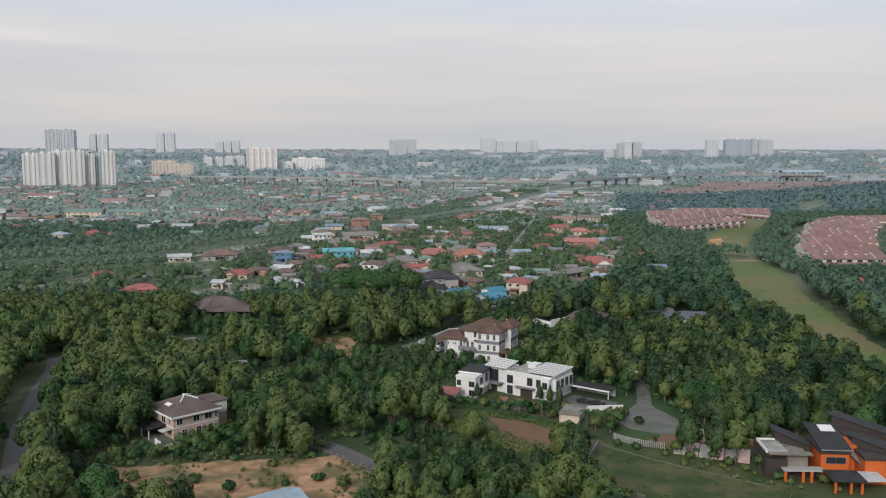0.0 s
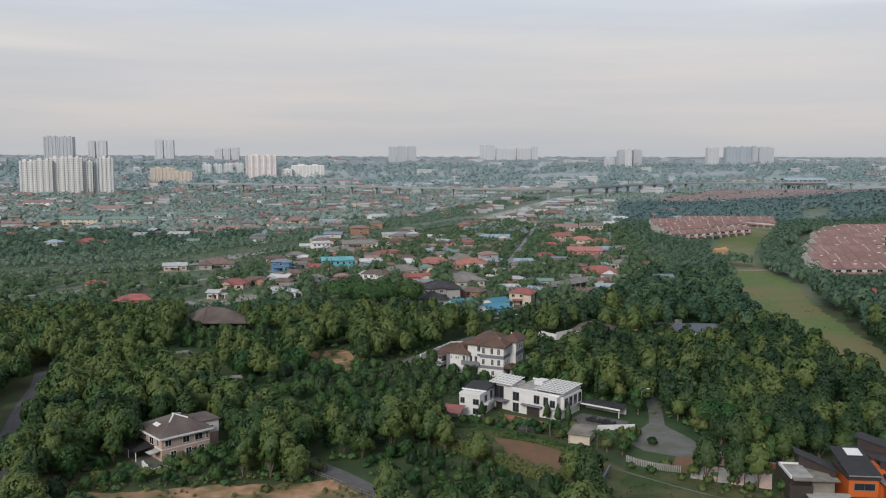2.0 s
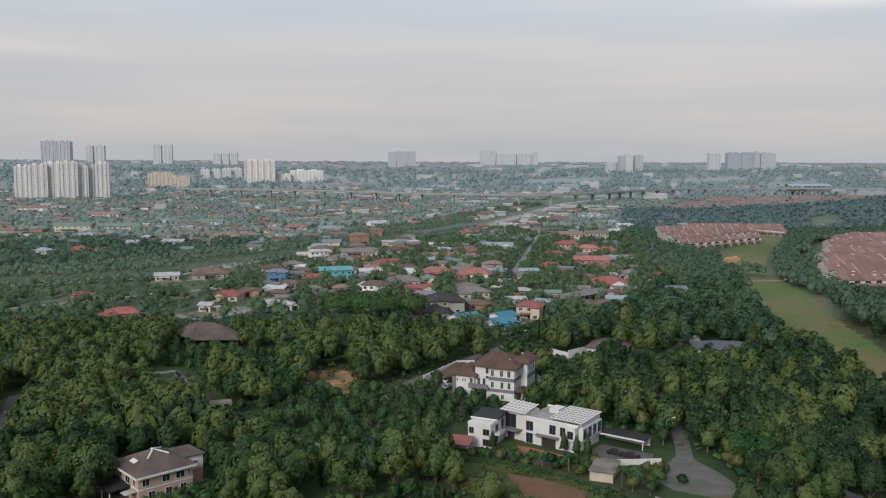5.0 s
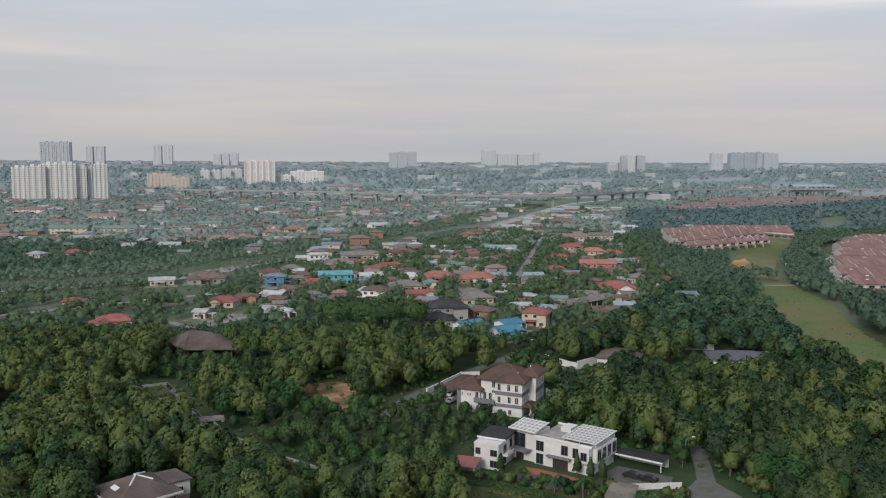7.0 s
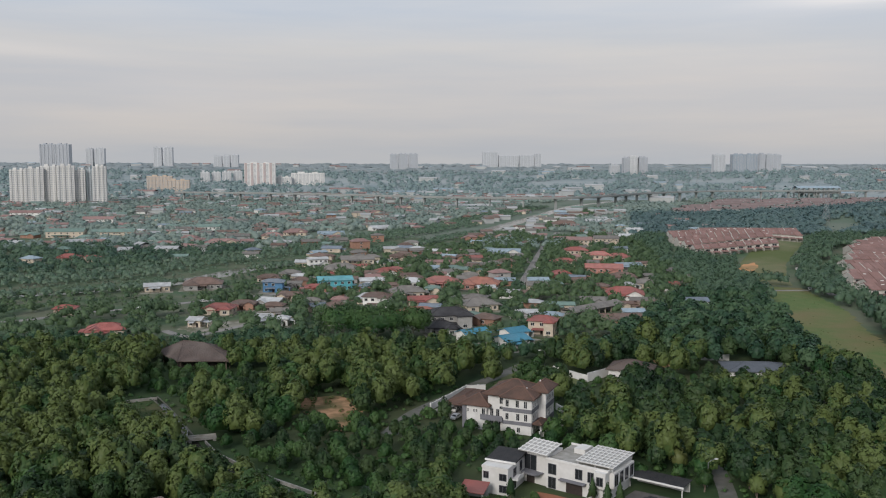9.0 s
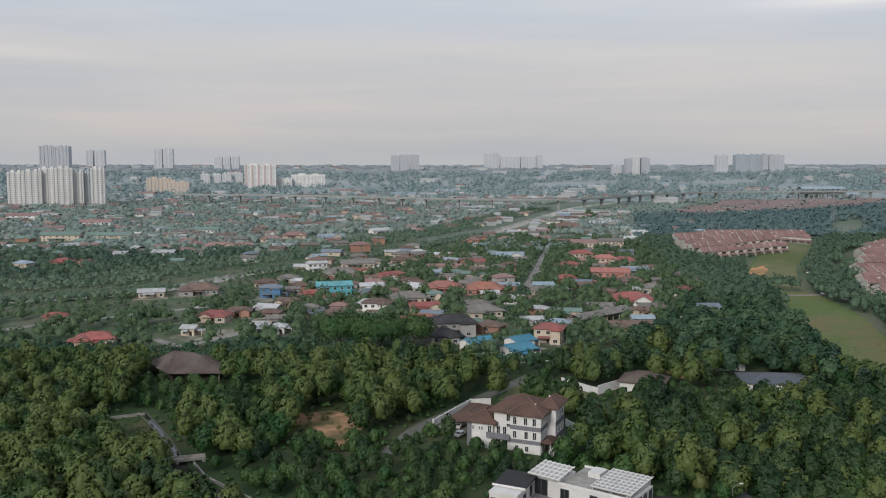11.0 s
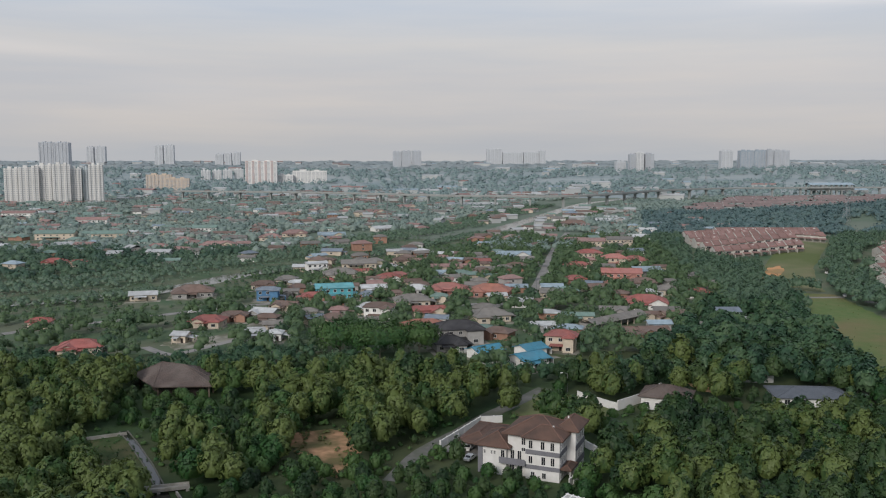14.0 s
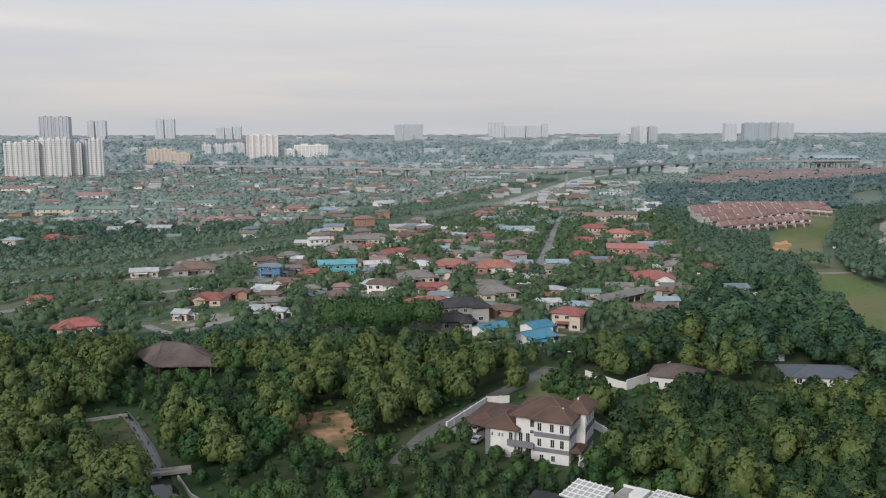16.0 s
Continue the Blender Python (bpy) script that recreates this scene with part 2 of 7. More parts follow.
paint("dark_cladding", (0.055, 0.042, 0.038), (0.04, 0.032, 0.03), 1.2, 0.7, 0.4, stripe=5.0)
paint("brown_tile", (0.105, 0.066, 0.052), (0.075, 0.05, 0.042), 0.5, 0.8, 0.5, stripe=2.6, big=(0.15, (0.14, 0.08, 0.06), 0.6))
paint("ridge_tile", (0.15, 0.088, 0.07), (0.12, 0.072, 0.058), 1.0, 0.8)
paint("umber_tile", (0.108, 0.080, 0.070), (0.078, 0.060, 0.054), 0.4, 0.85, 0.5, stripe=2.6, big=(0.12, (0.16, 0.13, 0.115), 0.6))
paint("dark_tile", (0.020, 0.020, 0.022), (0.032, 0.030, 0.031), 0.6, 0.65, 0.4, stripe=3.0)
paint("steel", (0.32, 0.33, 0.34), (0.25, 0.26, 0.27), 0.8, 0.45, metal=0.5)
paint("lamp_steel", (0.17, 0.175, 0.18), (0.14, 0.145, 0.15), 0.8, 0.5)
paint("water", (0.085, 0.08, 0.06), (0.11, 0.10, 0.075), 0.05, 0.14, 0.5, 0.5)
paint("dark_water", (0.012, 0.014, 0.012), (0.02, 0.02, 0.017), 0.3, 0.08)
paint("bark", (0.10, 0.08, 0.06), (0.15, 0.125, 0.10), 1.5, 0.95, 0.5)
glassy("window_glass", (0.025, 0.028, 0.032))
# Window glass paled so that far towers lose contrast, as in haze.
glassy("hazed_glass", (0.40, 0.41, 0.43), 0.3)
leafy("acacia_leaf", (0.0219, 0.0548, 0.0175), (0.0468, 0.0959, 0.0286), (0.1164, 0.1574, 0.0476), 0.075)
leafy("lush_leaf", (0.0162, 0.0549, 0.0173), (0.0327, 0.0931, 0.0266), (0.0692, 0.1314, 0.0402), 0.09)
leafy("dark_leaf", (0.0148, 0.0370, 0.0171), (0.0266, 0.0620, 0.0239), (0.0587, 0.0989, 0.0353), 0.08)
leafy("bamboo_leaf", (0.0378, 0.075, 0.018), (0.0714, 0.11, 0.030), (0.1260, 0.145, 0.05), 0.2)
leafy("yellow_leaf", (0.1008, 0.13, 0.03), (0.1680, 0.18, 0.045), (0.2520, 0.24, 0.07), 0.2)
# Garden, river and wood greens are lifted and blued slightly for haze.
leafy("garden_leaf", (0.0340, 0.0740, 0.0414), (0.0525, 0.1031, 0.0514), (0.0822, 0.1367, 0.0605), 0.05, haze_coat=0.1, relief=0.5)
# Pale grey-blue greens: distance haze put into the leaf colour, strongest at horizon.
leafy("distant_haze_leaf", (0.1556, 0.2293, 0.2362), (0.1739, 0.2502, 0.2523), (0.1921, 0.2658, 0.2630), 0.004, haze_coat=0.45, relief=0.8)
leafy("river_leaf", (0.0490, 0.1159, 0.0609), (0.0632, 0.1326, 0.0707), (0.0817, 0.1473, 0.0785), 0.03, haze_coat=0.6, relief=0.8)
leafy("far_haze_leaf", (0.1531, 0.2188, 0.1974), (0.1884, 0.2543, 0.2246), (0.2207, 0.2816, 0.2408), 0.012, haze_coat=0.4, relief=0.4)
leafy("horizon_haze_leaf", (0.27, 0.315, 0.33), (0.29, 0.335, 0.345), (0.31, 0.35, 0.36), 0.002, haze_coat=0.2, relief=0.3)
leafy("hazy_leaf", (0.0654, 0.1214, 0.1250), (0.0812, 0.1443, 0.1425), (0.1030, 0.1695, 0.1575), 0.02, haze_coat=0.3, relief=0.8)
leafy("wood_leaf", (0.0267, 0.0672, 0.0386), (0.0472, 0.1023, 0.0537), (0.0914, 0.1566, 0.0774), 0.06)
# Mid-distance green, blued and lightened in place of haze.
leafy("mid_haze_leaf", (0.0391, 0.0866, 0.0623), (0.0588, 0.1148, 0.0760), (0.0870, 0.1476, 0.0872), 0.05, haze_coat=0.1, relief=0.5)
ROOFS = {
    "red": ((0.31, 0.105, 0.092), "red tiled"), "pink": ((0.42, 0.175, 0.15), "faded pink-red tiled"), "orange": ((0.35, 0.15, 0.11), "orange tiled"),
    # Greyed red that gives far roofs their haze by colour.
    "faded": ((0.29, 0.18, 0.165), "dulled red"),
    "brown": ((0.17, 0.115, 0.095), "brown tiled"), "grey": ((0.20, 0.185, 0.17), "weathered grey sheet"), "greenroof": ((0.16, 0.24, 0.21), "grey-green sheet"),
    "lightmetal": ((0.50, 0.51, 0.52), "pale metal"), "bluemetal": ((0.30, 0.38, 0.44), "pale blue metal"), "bluegrey": ((0.19, 0.23, 0.28), "blue-grey"),
    "bluetile": ((0.06, 0.23, 0.33), "bright blue tiled"), "tealroof": ((0.12, 0.33, 0.37), "teal metal"), "black": ((0.035, 0.033, 0.036), "black tiled")}
WALLS = {
    "cream": (0.55, 0.47, 0.38), "white": (0.68, 0.67, 0.65), "grey": (0.34, 0.33, 0.32), "brick": (0.33, 0.19, 0.14), "red": (0.46, 0.24, 0.20),
    "teal": (0.10, 0.36, 0.42), "blue": (0.10, 0.23, 0.40)}
for key, (c, _) in ROOFS.items():
    paint("roof_" + key, c, tuple(v * 0.72 for v in c), 0.35, 0.75, 0.4, stripe=2.2, vary=0.16, big=(0.12, tuple(0.6 * v + 0.05 for v in c), 0.55))
for key, c in WALLS.items():
    paint("wall_" + key, c, tuple(v * 0.82 for v in c), 0.6, 0.85, vary=0.12, big=(0.2, tuple(0.7 * v for v in c), 0.4))


# ---- shapes ----
class Geo:
    """Vertices and faces gathered into one mesh."""

    def __init__(self):
        self.v, self.f = [], []

    def add(self, v, f):
        n = len(self.v)
        self.v += [tuple(p) for p in v]
        self.f += [tuple(i + n for i in q) for q in f]
        return self

    def box(self, x0, y0, z0, x1, y1, z1):
        v = [(x, y, z) for z in (z0, z1) for x, y in ((x0, y0), (x1, y0), (x1, y1), (x0, y1))]
        return self.add(v, [(3, 2, 1, 0), (4, 5, 6, 7), (0, 1, 5, 4), (1, 2, 6, 5), (2, 3, 7, 6), (3, 0, 4, 7)])

    def slab(self, pts, thick):
        """A slab under the corners given, which may slope."""
        n = len(pts)
        v = [(x, y, z) for x, y, z in pts] + [(x, y, z - thick) for x, y, z in pts]
        f = [tuple(range(n)), tuple(range(2 * n - 1, n - 1, -1))] + [(i, n + i, n + (i + 1) % n, (i + 1) % n) for i in range(n)]
        return self.add(v, f)

    def tube(self, a, b, r, r2=None, n=6):
        a, b = Vector(a), Vector(b)
        q = (b - a).to_track_quat("Z", "Y")
        r2 = r if r2 is None else r2
        v = []
        for p, s in ((a, r), (b, r2)):
            v += [tuple(p + q @ Vector((s * math.cos(6.2832 * k / n), s * math.sin(6.2832 * k / n), 0))) for k in range(n)]
        f = [(k, (k + 1) % n, n + (k + 1) % n, n + k) for k in range(n)] + [tuple(range(n - 1, -1, -1)), tuple(range(n, 2 * n))]
        return self.add(v, f)

    def hip(self, x0, y0, x1, y1, z, rise, over=0.7, thick=0.22):
        """A hipped roof over a rectangle, with its eaves' thickness."""
        x0, y0, x1, y1 = x0 - over, y0 - over, x1 + over, y1 + over
        w, d = x1 - x0, y1 - y0
        s = min(w, d) / 2
        if w >= d:
            r0, r1 = (x0 + s, y0 + s, z + rise), (x1 - s, y0 + s, z + rise)
        else:
            r0, r1 = (x0 + s, y0 + s, z + rise), (x0 + s, y1 - s, z + rise)
        c = [(x0, y0, z), (x1, y0, z), (x1, y1, z), (x0, y1, z)]
        low = [(x, y, z - thick) for x, y, _ in c]
        v = c + [r0, r1] + low
        f = [(0, 1, 5, 4), (1, 2, 5), (2, 3, 4, 5), (3, 0, 4)] if w >= d else [(0, 1, 4), (1, 2, 5, 4), (2, 3, 5), (3, 0, 4, 5)]
        f += [(6 + i, 6 + (i + 1) % 4, (i + 1) % 4, i) for i in range(4)] + [(9, 8, 7, 6)]
        self.add(v, f)
        self.lines = [(c[0], r0), (c[3], r0 if w >= d else r1), (c[1], r1 if w >= d else r0), (c[2], r1), (r0, r1)]
        return self

    def gable(self, x0, y0, x1, y1, z, rise, over=0.6, thick=0.18):
        x0, y0, x1, y1 = x0 - over, y0 - over, x1 + over, y1 + over
        m = (y0 + y1) / 2
        self.slab([(x0, y0, z), (x1, y0, z), (x1, m, z + rise), (x0, m, z + rise)], thick)
        self.slab([(x0, m, z + rise), (x1, m, z + rise), (x1, y1, z), (x0, y1, z)], thick)
        self.lines = [((x0, m, z + rise), (x1, m, z + rise))]
        return self

    def mesh(self, name, mat):
        me = bpy.data.meshes.new(name)
        me.from_pydata(self.v, [], self.f)
        me.materials.append(MATS[mat])
        me.update()
        return me


def thing(name, x, y, z, rz, label, category, group=""):
    ob = new(name)
    ob.empty_display_size = 0.5
    ob.matrix_basis = pose(x, y, z, 0, 0, rz)
    return tagged(ob, label, category, group)


def part(name, geo, mat, parent, label=""):
    ob = new(name, geo if isinstance(geo, bpy.types.Mesh) else geo.mesh(name, mat))
    ob.parent = parent
    if label:
        ob["label"] = label
    return ob


def ridges(geo, mat, parent, r=0.16):
    """The caps on a roof's hips and ridge."""
    g = Geo()
    for a, b in geo.lines:
        g.tube(a, b, r, n=5)
    return part("ridge_cap", g, mat, parent)


PANES = {}


def window(parent, x, y, z, w, h, turn=0, frame_mat="white_trim", glass="window_glass", bars=1, base=Matrix()):
    """A window with its foot at z, on a wall that faces -y when turn is 0."""
    key = (round(w, 2), round(h, 2), frame_mat, glass, bars)
    if key not in PANES:
        t, g = 0.09, Geo()
        g.box(-w / 2 - t, -0.07, -t, -w / 2, 0.05, h + t).box(w / 2, -0.07, -t, w / 2 + t, 0.05, h + t)
        g.box(-w / 2, -0.07, h, w / 2, 0.05, h + t).box(-w / 2, -0.1, -t, w / 2, 0.05, 0)
        for k in range(1, bars + 1):
            u = -w / 2 + w * k / (bars + 1)
            g.box(u - 0.03, -0.05, 0, u + 0.03, 0.0, h)
        PANES[key] = g.mesh("window", frame_mat), Geo().box(-w / 2, -0.025, 0, w / 2, 0.03, h).mesh("pane", glass)
    frame_mesh, pane_mesh = PANES[key]
    ob = part("window", frame_mesh, None, parent)
    ob.matrix_basis = base @ pose(x, y, z, 0, 0, turn)
    part("pane", pane_mesh, None, ob)
    return ob


def ribbon(name, pts, width, mat, label, z=0.05, kind="structure", low=0.3, step=6.0):
    """A strip that follows a line: a road, a drain, a river."""
    p = [Vector((*q, 0)) for q in pts]
    line = []
    for i in range(len(p) - 1):
        a, b, c, d = p[max(i - 1, 0)], p[i], p[i + 1], p[min(i + 2, len(p) - 1)]
        n = max(2, int((c - b).length / step))
        for k in range(n):
            t = k / n
            line.append(0.5 * (2 * b + (c - a) * t + (2 * a - 5 * b + 4 * c - d) * t**2 + (3 * b - a - 3 * c + d) * t**3))
    line.append(p[-1])
    g, rows = Geo(), []
    for i, q in enumerate(line):
        along = (line[min(i + 1, len(line) - 1)] - line[max(i - 1, 0)]).normalized()
        side = Vector((along.y, -along.x, 0)) * width / 2 * (1 + 0.08 * noise.noise(q * 0.15))
        zz = z if not callable(z) else z(q.x, q.y)
        rows.append([(*(q - side).xy, zz), (*(q + side).xy, zz), (*(q + side).xy, zz - low), (*(q - side).xy, zz - low)])
    for r in rows:
        g.v += r
    for i in range(len(rows) - 1):
        a = 4 * i
        g.f += [(a + k, a + 4 + k, a + 4 + (k + 1) % 4, a + (k + 1) % 4)[::-1] for k in range(4)]
    ob = new(name, g.mesh(name, mat))
    return tagged(ob, label, name.rstrip("0123456789").replace("_", " ").strip(), kind=kind), line


def patch(name, pts, mat, label, z=0.06, rough=1.5, kind="structure"):
    """A piece of ground with an uneven edge."""
    out = []
    for i, a in enumerate(pts):
        a, b = Vector((*a, 0)), Vector((*pts[(i + 1) % len(pts)], 0))
        n = max(1, int((b - a).length / 2.5))
        for k in range(n):
            q = a.lerp(b, k / n)
            out.append(q + Vector((noise.noise(q * 0.3), noise.noise(q * 0.3 + Vector((9, 9, 9))), 0)) * rough)
    bm = bmesh.new()
    f = bm.faces.new([bm.verts.new((q.x, q.y, z)) for q in out])
    f.normal_update()
    if f.normal.z < 0:
        f.normal_flip()
    r = bmesh.ops.extrude_face_region(bm, geom=[f])
    bmesh.ops.translate(bm, vec=(0, 0, -0.3), verts=[e for e in r["geom"] if isinstance(e, bmesh.types.BMVert)])
    bmesh.ops.recalc_face_normals(bm, faces=bm.faces)
    bmesh.ops.triangulate(bm, faces=bm.faces)
    me = bpy.data.meshes.new(name)
    bm.to_mesh(me)
    bm.free()
    me.materials.append(MATS[mat])
    CLEAR.append((np.array(pts, float), 1.0))
    return tagged(new(name, me), label, name.rstrip("0123456789_").replace("_", " "), kind=kind)


# ---- where trees may stand ----
CLEAR = []  # polygons kept free of trees, with a margin
DISCS = []  # round places kept free: x, y, radius
LINES = []  # lines kept free: points, half width


def inside(poly, x, y):
    hit = np.zeros(len(x), bool)
    j = len(poly) - 1
    for i in range(len(poly)):
        (xi, yi), (xj, yj) = poly[i], poly[j]
        cross = (yi > y) != (yj > y)
        with np.errstate(divide="ignore", invalid="ignore"):
            hit ^= cross & (x < (xj - xi) * (y - yi) / (yj - yi) + xi)
        j = i
    return hit


def line_distance(pts, x, y):
    best = np.full(len(x), 1e9)
    for (ax, ay), (bx, by) in zip(pts[:-1], pts[1:]):
        dx, dy = bx - ax, by - ay
        t = np.clip(((x - ax) * dx + (y - ay) * dy) / (dx * dx + dy * dy + 1e-9), 0, 1)
        best = np.minimum(best, np.hypot(x - ax - t * dx, y - ay - t * dy))
    return best


def free(x, y, pad=0.0):
    ok = np.ones(len(x), bool)
    for poly, _ in CLEAR:
        ok &= ~inside(poly, x, y)
    for a, b, r in DISCS:
        ok &= np.hypot(x - a, y - b) > r + pad
    for pts, half in LINES:
        ok &= line_distance(pts, x, y) > half + pad
    return ok


# ---- ground ----
RIVER = [(-900, 400), (-420, 500), (-300, 540), (-222, 574), (-175, 600), (-151, 640), (-138, 675), (-112, 714), (-73, 774), (-36, 842), (4, 932), (67, 1045), (132, 1226), (203, 1433), (260, 1590), (420, 1860)]


def height(x, y):
    """The lie of the land: a shallow river bed, a grassy mound, a wooded hill and a slow rise towards the horizon."""
    x, y = np.asarray(x, float), np.asarray(y, float)
    d = line_distance(RIVER, x.ravel(), y.ravel()).reshape(x.shape)
    z = -3.0 * np.clip(1.5 - d / 9.0, 0, 1)
    z = z + 9.0 * np.exp(-(((x - 290) / 60) ** 2 + ((y - 790) / 95) ** 2))
    z = z + 26.0 * np.exp(-(((x - 640) / 170) ** 2 + ((y - 1090) / 190) ** 2))
    return z + np.interp(np.hypot(x, y), (1900, 2200, 2450, 2720, 3000, 3700, 4900), (0, 2, 8, 19, 30, 44, 60))


def ground_z(x, y):
    return float(height(np.array([x]), np.array([y]))[0])


ys = np.concatenate([np.arange(-600, 440, 40.0), np.arange(440, 1300, 8.0), np.arange(1300, 2300, 25.0), np.linspace(2300, 4930, 48)])
us = np.linspace(-1.0, 1.0, 221)
gx = np.stack([us * (320 + np.maximum(y, 0) * 0.72) for y in ys])
gy = np.repeat(ys[:, None], len(us), 1)
gz = height(gx, gy)
gv = np.stack([gx, gy, gz], -1).reshape(-1, 3)
n = len(us)
gi = np.arange(len(ys) * n).reshape(len(ys), n)
gf = np.stack([gi[:-1, :-1], gi[:-1, 1:], gi[1:, 1:], gi[1:, :-1]], -1).reshape(-1, 4)
me = bpy.data.meshes.new("ground")
me.from_pydata(gv.tolist(), [], gf.tolist())
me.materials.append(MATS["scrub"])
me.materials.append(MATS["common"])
me.materials.append(MATS["hazed_fields"])
me.materials.append(MATS["hazed_land"])
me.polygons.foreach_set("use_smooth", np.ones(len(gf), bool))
# Bands from near to far; haze is painted into the last two.
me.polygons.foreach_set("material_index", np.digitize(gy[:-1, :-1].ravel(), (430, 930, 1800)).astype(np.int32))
tagged(new("ground", me), "green scrub and bare earth between the trees, hazed by paint farther off", "ground", kind="structure")
ribbon("river", RIVER, 26, "water", "slow brown river with a pale sheen", z=-1.2, low=0.1)
LINES.append((RIVER, 9.5))

# ---- roads and open ground ----
def road(name, pts, width, mat, label, z=0.09, keep=1.0):
    ob, line = ribbon(name, pts, width, mat, label, z)
    LINES.append((pts, width / 2 + keep))
    return ob


road("road_1", [(-90, 150), (-92, 181), (-97, 200), (-106, 222), (-113, 245), (-120, 268), (-125, 288), (-132, 308)], 5.4, "asphalt", "narrow dark asphalt lane between trees", keep=2.2)
road("road_2", [(-34, 222), (-21, 209), (-11, 197), (0, 184)], 5.5, "asphalt", "short dark paved track beside bare clay", keep=3.0)
road("road_3", [(74, 330), (72, 291), (68, 263), (64, 245), (62, 233)], 4.2, "worn_concrete", "pale concrete lane that ends in a turning place", keep=-1.2)
road("road_4", [(22, 556), (41, 557), (51, 578), (67, 653), (104, 843), (140, 1000)], 5.4, "pale_road", "straight village street of pale asphalt", keep=2)
road("road_5", [(-300, 430), (-220, 466), (-195, 480), (-174, 502), (-158, 509), (-133, 530), (-111, 545), (-85, 562), (-62, 564), (-20, 545), (22, 556)], 5.5, "pale_road", "narrow village road", keep=6.0)
road("road_9", [(-122, 452), (-108, 438), (-100, 446), (-90, 462), (-84, 474)], 4.0, "pale_road", "pale village lane past small yards", keep=4.0)
patch("bare_yard", [(-118, 462), (-106, 466), (-96, 478), (-84, 482), (-82, 470), (-96, 452), (-108, 446)], "yard", "pale bare yard between small houses", 0.05, 1.0)
DISCS += [(-144, 431, 8), (-184, 486, 7), (-107, 488, 7)]
road("road_6", [(178, 700), (200, 765), (206, 838), (190, 920)], 8, "pale_road", "side road beside red terraces", keep=2)
road("road_7", [(233, 553), (237, 575), (252, 622), (275, 662), (303, 708), (335, 760), (389, 845), (440, 920)], 6, "pale_road", "estate road along the terraced houses", keep=3.5)
road("road_8", [(-14, 300), (-9, 316), (-4, 326), (4, 338), (12, 352), (22, 366), (34, 384)], 5.0, "worn_concrete", "pale worn lane past the villa gate", keep=0.6)
patch("turning_place", [(52, 234), (55, 225), (66, 218.5), (71, 225), (70, 234), (66, 246), (62, 247), (57, 240)], "worn_concrete", "pale worn concrete turning place", 0.12, 0.5)
CLEAR.append((np.array([(42, 242), (44, 214), (60, 207), (76, 204), (76, 222), (71, 250), (56, 262), (46, 250)]), 1))
patch("grass_slope_1", [(45, 214), (62, 207), (78, 192), (84, 180), (60, 168), (30, 186)], "lawn", "sloping mown green lawn with bare spots", 0.07, 0.8)
patch("grass_slope_2", [(5, 246), (30, 240), (46, 214), (38, 197), (20, 208), (4, 226)], "lawn", "rough green grass below the white house", 0.05, 0.8)
patch("soil_field", [(18, 236), (28, 231), (43, 215), (40, 204), (22, 213)], "red_soil", "bare reddish tilled soil", 0.10, 1.2)
patch("clay_ground_1", [(-80, 197), (-60, 201), (-40, 203), (-22, 205), (-10, 196), (-10, 182), (-30, 172), (-60, 172), (-76, 182)], "clay", "eroded orange clay with weeds", 0.08, 2.5)
patch("clay_ground_2", [(-45, 337), (-34, 341), (-22, 333), (-24, 318), (-28, 304), (-35, 306), (-40, 322)], "clay", "small clearing of bare orange clay", 0.08, 3.0)
patch("meadow_1", [(203, 590), (226, 582), (214, 500), (196, 441), (180, 360), (170, 300), (158, 250), (136, 240), (143, 286), (148, 334), (156, 409), (170, 479), (192, 550)], "turf", "long strip of open green grass", 0.06, 3)
patch("meadow_2", [(-104, 330), (-92, 336), (-80, 322), (-68, 298), (-78, 290), (-90, 305)], "lawn", "overgrown green grass beside the storm drain", 0.06, 1.5)
patch("meadow_3", [(20, 354), (26, 374), (42, 376), (53, 360), (47, 346), (36, 342), (28, 350)], "dry_turf", "patch of dry yellowish grass by a white wall", 0.06, 1.5)
tagged(ribbon("footpath", [(196, 573), (210, 572), (226, 573)], 4, "pale_road", "pale concrete path across the grass", 0.12)[0], kind="structure")
tagged(ribbon("footpath_2", [(132, 291), (150, 287), (166, 282)], 2.2, "pale_road", "pale path across the grass", 0.12)[0], kind="structure")


LINES.append(([(203, 590), (192, 550), (170, 479), (156, 409), (148, 334), (143, 286)], 4.0))
LINES.append(([(226, 582), (214, 500), (196, 441), (180, 360)], 3.0))
LINES.append(([(190, 600), (199, 640)], 5.0))
LINES.append(([(226, 588), (240, 630), (260, 680), (300, 752)], 7.0))


